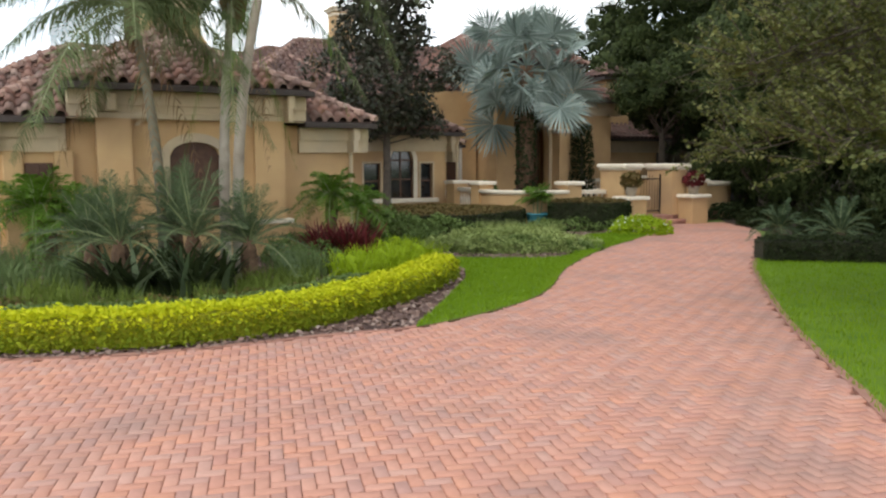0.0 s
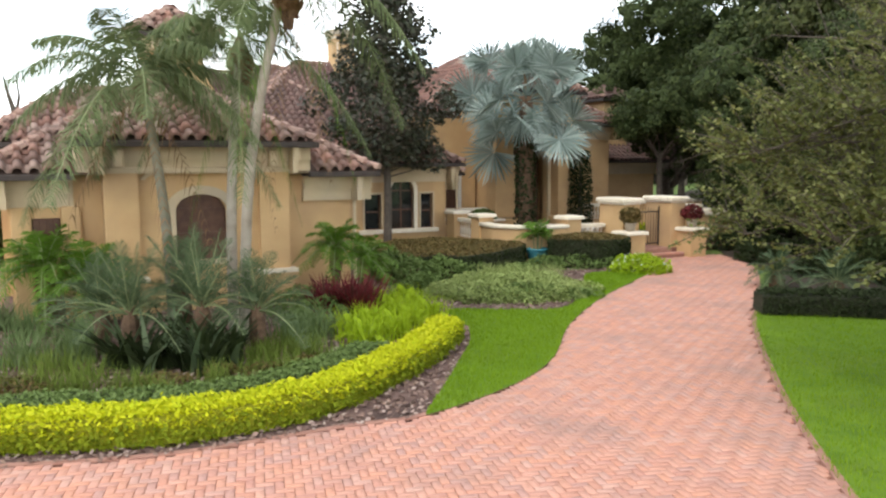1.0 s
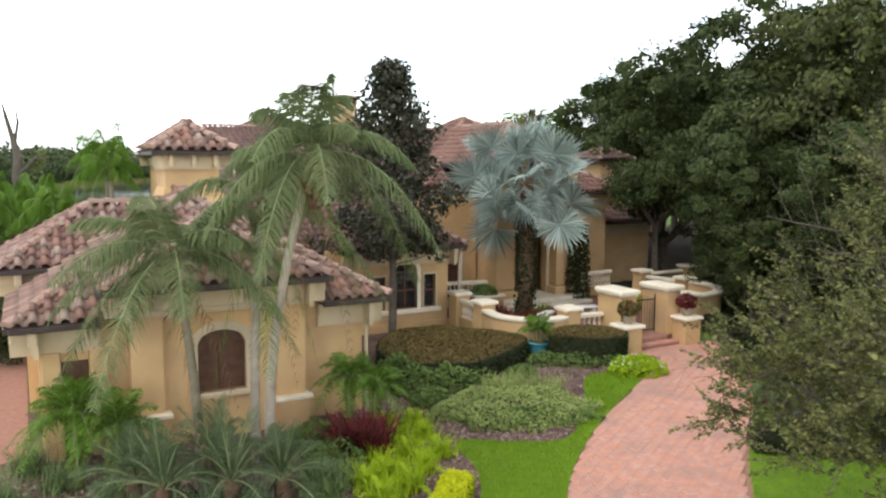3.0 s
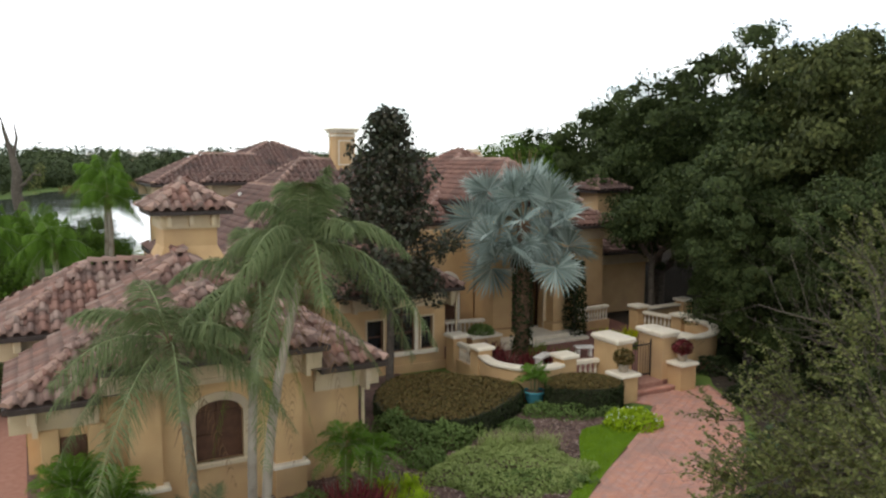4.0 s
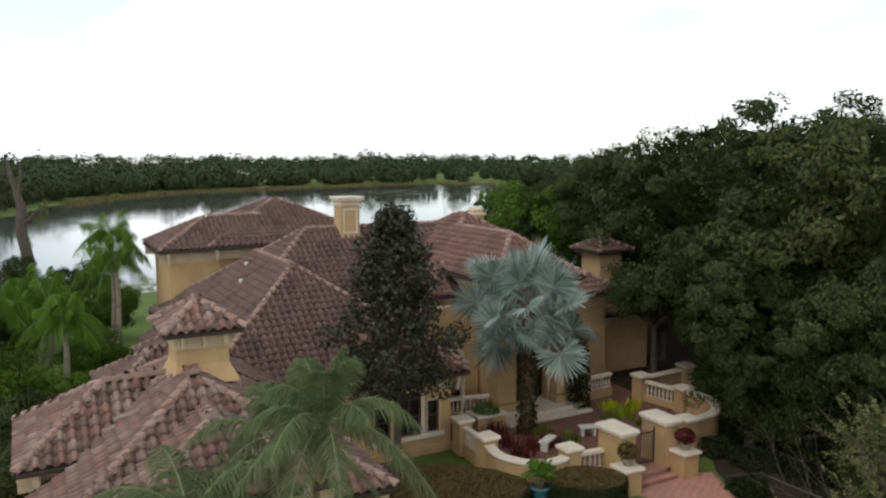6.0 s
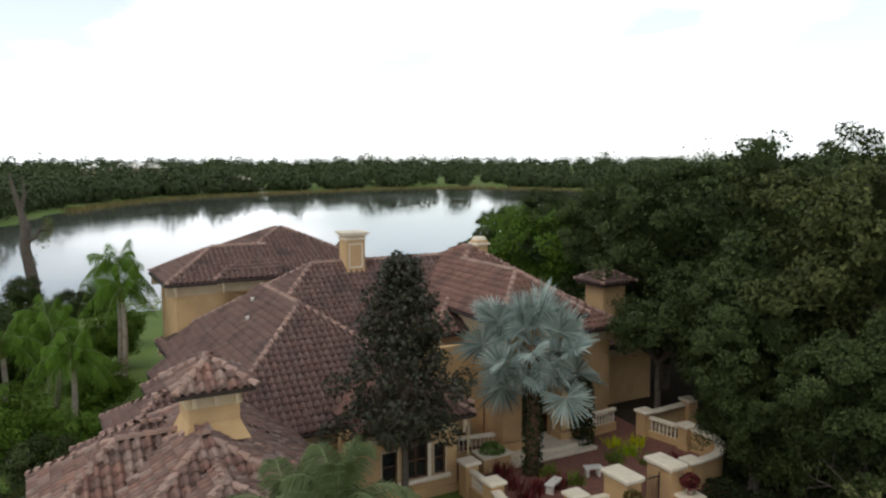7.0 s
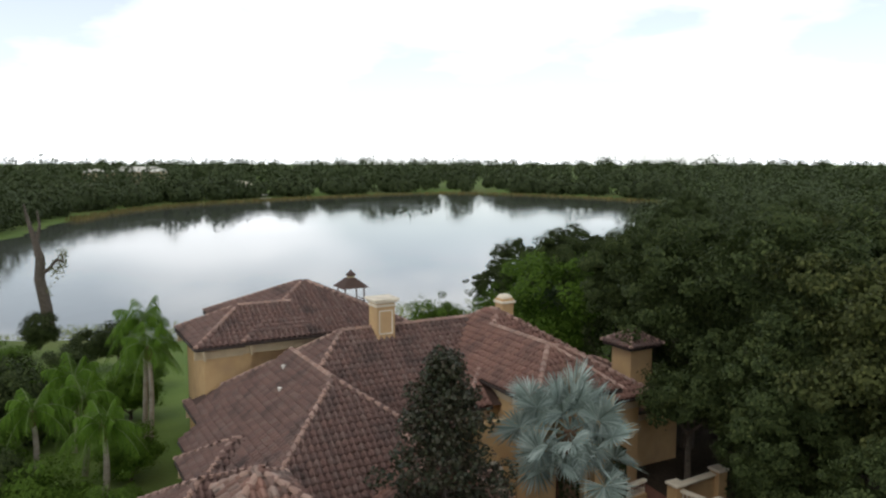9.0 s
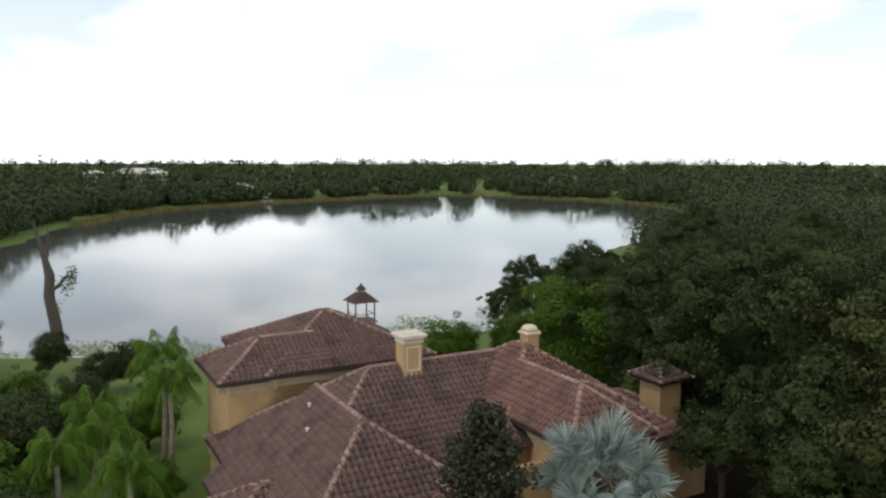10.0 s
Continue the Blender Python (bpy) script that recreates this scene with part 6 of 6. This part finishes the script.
def flat_hedge(label, outline, height, n_top, n_side):
    """A broad hedge clipped flat, over any outline: bronze top, dark sides."""
    path = smooth_path(outline, 6, True)
    t = thing("clipped_hedge", label, "hedge", "clipped hedges")
    # core painted near black as the shade behind the leaves
    part("core", flat([(x, y) for x, y in path], 0.0, height - 0.06), HEDGE_SHADE, t, "dense inner foliage with its shade painted in")
    p = np.array(path)
    q = RNG.uniform(p.min(0), p.max(0), (n_top * 2, 2))
    q = q[inside(path, q[:, 0], q[:, 1])][:n_top]
    d = edge_distance(path, q[:, 0], q[:, 1])
    zt = height - 0.10 * np.clip(1 - d / 0.25, 0, 1) ** 2 + 0.03 * np.sin(q[:, 0] * 3.1) * np.cos(q[:, 1] * 2.7) + RNG.normal(0, 0.02, len(q))
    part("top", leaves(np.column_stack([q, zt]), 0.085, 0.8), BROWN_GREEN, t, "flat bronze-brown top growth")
    i = RNG.integers(0, len(p), n_side)
    u = RNG.uniform(0, 1, n_side)[:, None]
    e = p[i] * (1 - u) + p[(i + 1) % len(p)] * u + RNG.normal(0, 0.03, (n_side, 2))
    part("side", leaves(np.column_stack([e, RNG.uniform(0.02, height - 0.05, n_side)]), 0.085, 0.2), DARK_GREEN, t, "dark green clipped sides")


flat_hedge("broad clipped hedge with flat bronze top below the windows", [(-2.3, 22.6), (-1.4, 21.9), (0.3, 22.0), (1.5, 23.4), (2.3, 25.3), (1.3, 26.4), (-0.8, 27.0), (-2.2, 26.4), (-2.7, 24.4)], 0.72, 16000, 8000)
flat_hedge("rounded clipped hedge with bronze top beside the gate", [(3.15, 24.6), (4.3, 24.2), (5.3, 24.5), (5.75, 25.3), (5.2, 26.0), (4.2, 26.2), (3.3, 25.7)], 0.95, 5500, 6500)
hedge("low_hedge", "low dark green hedge edging the far lawn", [(6.7, 16.9), (9.0, 16.6), (13.5, 16.4)], 0.9, 0.5, DARK_GREEN, 0.075, 9000, group="low hedges")


def mound(name, label, cx, cy, rx, ry, h, mat, leaf, n, category="shrub", group="", rot=0.0, up=0.5):
    """A low rounded shrub on woody stems."""
    t = thing(name, label, category, group, pose(cx, cy, 0, 0, 0, rot))
    g = Geo()
    for k in range(9):
        a = k * 0.7
        g.tube([(0.1 * rx * math.cos(a), 0.1 * ry * math.sin(a), -0.02), (0.5 * rx * math.cos(a), 0.5 * ry * math.sin(a), h * 0.6)], [0.02, 0.008], 5)
    part("stems", g, BROWN_BARK, t, "thin brown stems")
    p = ball_points(n, 1.0, 1.0, 0.72, True)
    lump = 1 + 0.14 * np.sin(p[:, 0] * 7 + cx) * np.cos(p[:, 1] * 6 + cy) + 0.07 * np.sin(p[:, 0] * 15) * np.cos(p[:, 1] * 13)
    p = p * lump[:, None] * np.array([rx, ry, h])
    part("foliage", leaves(p, leaf, up), mat, t)
    return t


mound("groundcover_mound", "broad pale green groundcover mound in the bed", 1.35, 19.5, 2.2, 1.65, 0.5, PALE_GREEN, 0.075, 16000, rot=8, up=0.9)
mound("groundcover_mound", "grey-green edge of low groundcover", 1.7, 18.75, 1.75, 0.6, 0.38, GREEN, 0.08, 4500, rot=4, up=0.7)
for x, y, rx, h in ((-1.35, 21.3, 0.85, 0.75), (-0.35, 21.6, 0.75, 0.7), (-1.9, 22.2, 0.7, 0.85), (0.2, 22.4, 0.65, 0.65), (-0.9, 20.1, 0.6, 0.45)):
    mound("shrub", "rounded mid-green shrub in the bed", x, y, rx, rx * 0.85, h, GREEN, 0.1, 2300, group="bed shrubs")
for x, y, rx, h in ((-2.9, 15.9, 0.75, 0.55), (-3.5, 16.9, 0.8, 0.6), (-2.5, 17.0, 0.5, 0.45)):
    mound("shrub", "low grey-green shrub in the bed", x, y, rx, rx * 0.85, h, GREEN, 0.085, 2000, group="bed shrubs")
for x, y, rx, h in ((3.9, 24.3, 0.9, 0.45), (2.9, 24.4, 0.7, 0.4), (4.9, 24.5, 0.7, 0.4), (1.9, 22.9, 0.55, 0.35)):
    mound("shrub", "low dull green shrub before the hedge", x, y, rx, rx * 0.7, h, GREEN, 0.085, 1500, group="bed shrubs")
wf = mound("flowering_shrub", "low bright green shrub with small white flowers by the drive", 5.65, 23.3, 0.95, 0.7, 0.55, LIME, 0.10, 2600)
p = ball_points(120, 1.0, 1.0, 0.95, True) * np.array([0.95, 0.7, 0.6])
part("flowers", leaves(p, 0.07, 0.9), PETAL, wf, "small white flowers", kind="stuff")
for x, y, rx in ((11.8, 28.5, 1.1), (13.3, 27.2, 1.2), (15, 25.5, 1.3), (12.0, 24.0, 0.9), (10.4, 26.0, 0.8), (14.0, 23.0, 1.2), (12.5, 20.8, 1.0), (10.6, 29.8, 0.9), (11.5, 31.5, 1.0), (17, 22, 1.4), (10.8, 22.6, 0.8), (15.5, 29, 1.5), (19, 26, 1.6)):
    mound("shrub", "dark green shrub under the oaks", x, y, rx, rx * 0.9, 0.6, DARK_GREEN, 0.12, 1600, group="shade shrubs")


def spiky(name, label, x, y, n, height, width, lean, mat, radius, category="plant", group="", z=0.0, segs=3):
    t = thing(name, label, category, group, Matrix.Translation((x, y, z)))
    base = np.column_stack([RNG.normal(0, radius * 0.4, n), RNG.normal(0, radius * 0.4, n), np.zeros(n)])
    part("leaves", blades(base, height, width, lean, 0.3, segs), mat, t)
    part("crown_base", Geo().lathe(0, 0, [(radius * 0.35, -0.05), (radius * 0.3, 0.04), (radius * 0.1, 0.1)], 8), BROWN_BARK, t, "brown leaf bases")
    return t


# red ti plants
for x, y in ((-2.75, 16.5), (-2.4, 16.7), (-2.05, 16.5), (-2.5, 16.2), (-2.15, 16.1), (-2.9, 16.2)):
    spiky("ti_plant", "dark red broad-leaved ti plant in the bed", x, y, 85, 0.85, 0.085, 0.8, RED, 0.35, group="red ti plants")


for x, y, s in ((-1.75, 13.9, 1.0), (-1.2, 14.5, 1.05), (-1.7, 15.0, 1.1), (-0.95, 15.4, 1.0), (-1.3, 16.1, 1.05), (-0.6, 16.3, 0.9), (-1.6, 17.2, 1.0), (-2.1, 14.6, 1.0), (-1.0, 17.4, 0.85), (-2.0, 15.8, 0.9), (-2.0, 18.2, 0.8), (-1.3, 18.4, 0.8)):
    t = spiky("lime_plant", "lime green strappy perennial in the bed", x, y, 130, 0.5 * s, 0.03, 0.75, LIME, 0.42, group="lime perennials")
    feather_crown(t, (0, 0, 0.03), 8, 0.7 * s, 0.13, LIME, (0.3, 0.75), (0.5, 1.35), 22, 0.028, 0.1, 0.006)
# broad-leaved bird-of-paradise clump under the palms
for x, y in ((-5.1, 12.1), (-4.4, 12.2), (-5.6, 12.4), (-3.8, 12.5), (-4.75, 12.5), (-4.1, 12.0)):
    t = spiky("strelitzia", "dark broad-leaved strelitzia clump under the palms", x, y, 24, 0.85, 0.18, 0.85, DARK_GREEN, 0.3, group="strelitzia")
    part("pale_leaves", blades(RNG.normal(0, 0.12, (5, 3)) * np.array([1, 1, 0]), 0.95, 0.16, 0.95, 0.2, 3), PALM_LOW, t, "paler grey-green leaves")
# strappy grasses in the bed
random.seed(3)
for x, y, h in [(-6.5, 12.7, 0.6), (-7.3, 12.5, 0.55), (-7.0, 13.6, 0.65), (-8.3, 14.4, 0.6), (-9.1, 13.6, 0.55), (-9.4, 15.2, 0.65), (-2.9, 13.9, 0.55), (-3.2, 14.6, 0.6), (-2.7, 14.7, 0.5)]:
    spiky("grass_tuft", "pale strappy grass tuft in the mulch bed", x, y, 190, h, 0.028, 0.75, TUFT, 0.45, "grass", "pale tufts")
for x, y, h in [(-6.6, 11.9, 0.4), (-5.9, 11.5, 0.35), (-3.3, 12.4, 0.4), (-2.7, 12.9, 0.38), (-2.9, 13.5, 0.42), (-3.4, 13.2, 0.36), (-8.2, 12.2, 0.42), (-7.6, 11.6, 0.36), (-9.0, 12.6, 0.45)]:
    spiky("grass_tuft", "bushy green grass tuft in the mulch bed", x, y, 170, h, 0.02, 0.8, TUFT_DARK, 0.5, "grass", "green tufts")
for x, y, rx, h in ((-3.1, 11.7, 0.45, 0.22), (-4.5, 11.2, 0.5, 0.2), (-2.5, 12.2, 0.4, 0.22), (-6.6, 11.0, 0.55, 0.2), (-3.9, 11.9, 0.35, 0.2)):
    mound("shrub", "low bronze-green bedding shrub in the mulch", x, y, rx, rx * 0.8, h, BROWN_GREEN, 0.06, 900, group="bedding shrubs")
for k in range(14):
    x = -7.6 + 0.43 * k + random.uniform(-0.2, 0.2)
    y = 10.6 + 0.02 * k + random.uniform(-0.3, 0.35) + max(0, k - 8) * 0.28
    spiky("grass_tuft", "low green grass tuft in the mulch bed", x, y, 130, random.uniform(0.24, 0.4), 0.016, 0.7, TUFT_DARK, 0.35, "grass", "green tufts")
for x, y in ((0.9, 21.1), (1.5, 21.3), (2.1, 21.2), (2.6, 21.0), (1.2, 20.7)):
    spiky("grass_tuft", "pale yellow-green liriope tuft behind the mound", x, y, 150, 0.55, 0.03, 0.8, PALE_GREEN, 0.4, "grass", "liriope tufts")
# cycads beyond the far lawn
for x, y, s in ((9.3, 18.6, 1.25), (11.2, 18.0, 1.2), (13.0, 19.0, 1.2), (8.6, 20.4, 0.9)):
    t = thing("cycad", "dark green cycad with stiff arching fronds", "cycad", "cycads", Matrix.Translation((x, y, 0)))
    part("stem", Geo().lathe(0, 0, [(0.2, -0.05), (0.22, 0.2), (0.14, 0.4), (0.05, 0.45)], 10), BROWN_BARK, t)
    feather_crown(t, (0, 0, 0.4), 22, 1.15 * s, 0.22, PALM_DARK, (0.3, 0.8), (0.1, 1.3), 34, 0.022, 0.1, 0.012)
# court planting
for x, y, m, h in ((2.0, 29.8, RED, 0.5), (2.9, 29.4, RED, 0.55), (3.8, 29.9, RED, 0.5), (1.6, 31.0, RED, 0.6), (3.6, 31.0, TUFT_DARK, 0.5), (4.6, 30.2, TUFT_DARK, 0.5), (2.4, 28.6, RED, 0.5),
                   (6.8, 32.6, TUFT_DARK, 0.5), (7.6, 33.4, LIME, 0.45), (8.2, 32.2, TUFT_DARK, 0.5), (9.3, 32.0, RED, 0.6), (9.9, 31.4, RED, 0.6), (7.2, 34.5, YELLOW, 0.4), (8.3, 34.6, YELLOW, 0.4)):
    spiky("court_plant", "leafy bedding plant in the entry court", x, y, 80, h, 0.07, 0.7, m, 0.5, group="court planting", z=0.3)

# potted palm in a turquoise pot before the curved wall
pot = thing("potted_plant", "bright green palm in a turquoise glazed pot", "potted plant", at=Matrix.Translation((2.75, 25.4, 0)))
part("pot", Geo().lathe(0, 0, [(0.2, -0.02), (0.24, 0.02), (0.33, 0.25), (0.36, 0.45), (0.39, 0.47), (0.39, 0.52), (0.34, 0.52), (0.32, 0.44)], 20), POT_BLUE, pot, "turquoise glazed pot", smooth=True)
part("soil", Geo().lathe(0, 0, [(0.33, 0.40), (0.33, 0.46)], 20), MULCH_BED, pot)
for k in range(4):
    a = k * 1.57
    hx, hy = 0.16 * math.cos(a), 0.16 * math.sin(a)
    part("cane", Geo().tube([(hx * 0.6, hy * 0.6, 0.4), (hx, hy, 1.0)], [0.02, 0.014], 6), RACHIS, pot)
    feather_crown(pot, (hx, hy, 1.0), 7, 0.7, 0.26, PALM_BRIGHT, (0.3, 0.9), (0.1, 1.2), 14, 0.045, 0.4, 0.008)

# ---------------------------------------------------------------- lakeside things
t = thing("gazebo", "small two-tier roofed gazebo on a dock in the lake", "gazebo", at=pose(-13.9, 95.5, 0, 0, 0, PHI) @ Matrix.Diagonal((0.84, 0.84, 1.0, 1.0)))
for x in (-1.5, 1.5):
    for y in (-1.5, 1.5):
        part("post", Geo().box(x - 0.09, x + 0.09, y - 0.09, y + 0.09, -3.0, 1.6, 0.02), WOOD, t)
part("roof", Geo().add([(-2.1, -2.1, 1.55), (2.1, -2.1, 1.55), (2.1, 2.1, 1.55), (-2.1, 2.1, 1.55), (-0.6, -0.6, 2.7), (0.6, -0.6, 2.7), (0.6, 0.6, 2.7), (-0.6, 0.6, 2.7)],
                       [(3, 2, 1, 0), (0, 1, 5, 4), (1, 2, 6, 5), (2, 3, 7, 6), (3, 0, 4, 7), (4, 5, 6, 7)]), DECK, t, "brown hip roof")
part("lantern", Geo().box(-0.45, 0.45, -0.45, 0.45, 2.7, 3.05), TRIM, t, "pale louvred lantern")
part("upper_roof", Geo().lathe(0, 0, [(0.85, 3.02), (0.8, 3.1), (0.15, 3.6), (0.12, 3.75), (0.02, 3.8)], 8), DECK, t, "small brown upper roof")
part("deck", Geo().box(-1.9, 1.9, -1.9, 1.9, -1.0, -0.85), GREY_WOOD, t, "grey timber deck")
for x in (-1.5, 1.5):
    part("railing", Geo().box(x - 0.03, x + 0.03, -1.4, 1.4, 0.0, 0.08).box(x - 0.03, x + 0.03, -1.4, 1.4, -0.7, -0.64), WOOD, t)
part("railing", Geo().box(-1.4, 1.4, -1.53, -1.47, 0.0, 0.08).box(-1.4, 1.4, -1.53, -1.47, -0.7, -0.64), WOOD, t)


def far_house(label, x, y, w, d, h, roof_mat, wall_mat, rz=0.0, zb=-0.5):
    t = thing("far_house", label, "house", "far houses", pose(x, y, zb, 0, 0, rz))
    part("wall", Geo().box(-w / 2, w / 2, -d / 2, d / 2, -1, h), wall_mat, t)
    part("roof", Geo().add([(-w / 2 - 0.8, -d / 2 - 0.8, h), (w / 2 + 0.8, -d / 2 - 0.8, h), (w / 2 + 0.8, d / 2 + 0.8, h), (-w / 2 - 0.8, d / 2 + 0.8, h), (-w / 2 + d / 2, 0, h + d * 0.28), (w / 2 - d / 2, 0, h + d * 0.28)],
                           [(3, 2, 1, 0), (0, 1, 5, 4), (1, 2, 5), (2, 3, 4, 5), (3, 0, 4)]), roof_mat, t)
    for k in range(max(2, int(w / 5))):
        part("window", Geo().box(-w / 2 + 2 + 5 * k, -w / 2 + 3.6 + 5 * k, -d / 2 - 0.06, -d / 2 + 0.02, h * 0.35, h * 0.8), GLASS, t)


far_house("long low white-roofed building behind the far trees", -205, 520, 34, 12, 10.6, WHITE, TRIM, 6)
far_house("long low white-roofed building behind the far trees", -232, 512, 16, 10, 9.6, WHITE, TRIM, 6)
far_house("small pale house on the far shore", -113, 425, 10, 8, 5.0, CAP, WHITE, -10)
far_house("brown roofed house among the far trees", 71, 108, 16, 12, 8.5, DECK, STUCCO, 20)
t = thing("boat", "small white boat moored at the far shore", "boat", at=pose(-89.5, 381, -1.6, 0, 0, 15))
part("hull", Geo().add([(-2.6, -0.9, 0.7), (2.2, -0.9, 0.7), (3.4, 0, 0.85), (2.2, 0.9, 0.7), (-2.6, 0.9, 0.7), (-2.4, -0.6, -0.1), (1.9, -0.6, -0.1), (2.6, 0, -0.1), (1.9, 0.6, -0.1), (-2.4, 0.6, -0.1)],
                       [(0, 1, 2, 3, 4), (9, 8, 7, 6, 5), (5, 6, 1, 0), (6, 7, 2, 1), (7, 8, 3, 2), (8, 9, 4, 3), (9, 5, 0, 4)]), WHITE, t)
part("canopy", Geo().box(-1.4, 1.0, -0.85, 0.85, 2.2, 2.3, 0.03), WHITE, t)
for x in (-1.3, 0.9):
    for y in (-0.75, 0.75):
        part("pole", Geo().tube([(x, y, 0.6), (x, y, 2.2)], 0.03, 5), GREY_WOOD, t)

# ---------------------------------------------------------------- herringbone pavers of the drive
def lay_pavers():
    L, W, gap = 0.2, 0.1, 0.006
    ang = radians(14)
    ca, sa = math.cos(ang), math.sin(ang)
    n = 190
    I, J = np.meshgrid(np.arange(-n, n), np.arange(-n, n))
    I, J = I.ravel(), J.ravel()
    # the 90 degree herringbone: cell (i, j) of side W starts a brick by (i - j) mod 4
    m = (I - J) % 4
    keep = (m == 0) | (m == 3)
    I, J, m = I[keep], J[keep], m[keep]
    flatb = m == 0
    cx = np.where(flatb, I * W + W, I * W + W / 2)
    cy = np.where(flatb, J * W + W / 2, J * W + W)
    x, y = cx * ca - cy * sa, cx * sa + cy * ca + 14.0
    ok = (y > 2.5) & (x > -12) & inside(DRIVE, x, y)
    x, y, flatb = x[ok], y[ok], flatb[ok]
    hl, hw, c = L / 2 - gap / 2, W / 2 - gap / 2, 0.006
    ring = lambda d, z: [(-hl + d, -hw + d, z), (hl - d, -hw + d, z), (hl - d, hw - d, z), (-hl + d, hw - d, z)]
    V = np.array(ring(0, -0.03) + ring(0, -0.006) + ring(c, 0.0))
    F = np.array([(8, 9, 10, 11)] + [(4 + i, 4 + (i + 1) % 4, 8 + (i + 1) % 4, 8 + i) for i in range(4)] + [(i, (i + 1) % 4, 4 + (i + 1) % 4, 4 + i) for i in range(4)])
    turn = np.where(flatb, ang, ang + math.pi / 2)
    k = len(x)
    z = RNG.uniform(-0.004, 0.004, k) + 0.004
    near_ones = (np.hypot(x + 1.2, y - 4.9) < 1.42)
    me = fast_mesh("brick", V, F)
    me.materials.append(BRICK_ONE)
    for i in np.nonzero(near_ones)[0][:300]:
        part("brick", me, BRICK_ONE, DRIVE_SLAB, at=Matrix.Translation((x[i], y[i], z[i])) @ Matrix.Rotation(turn[i], 4, 'Z'))
    rest = np.ones(k, bool)
    rest[np.nonzero(near_ones)[0][:300]] = False
    x, y, z, turn = x[rest], y[rest], z[rest], turn[rest]
    R = np.zeros((len(x), 3, 3))
    R[:, 0, 0], R[:, 0, 1], R[:, 1, 0], R[:, 1, 1], R[:, 2, 2] = np.cos(turn), -np.sin(turn), np.sin(turn), np.cos(turn), 1
    v = np.einsum("nij,kj->nki", R, V) + np.stack([x, y, z], 1)[:, None, :]
    f = (np.arange(len(x))[:, None, None] * len(V) + F[None]).reshape(-1, 4)
    part("pavers", (v.reshape(-1, 3), f), BRICK, DRIVE_SLAB, kind="stuff")


lay_pavers()
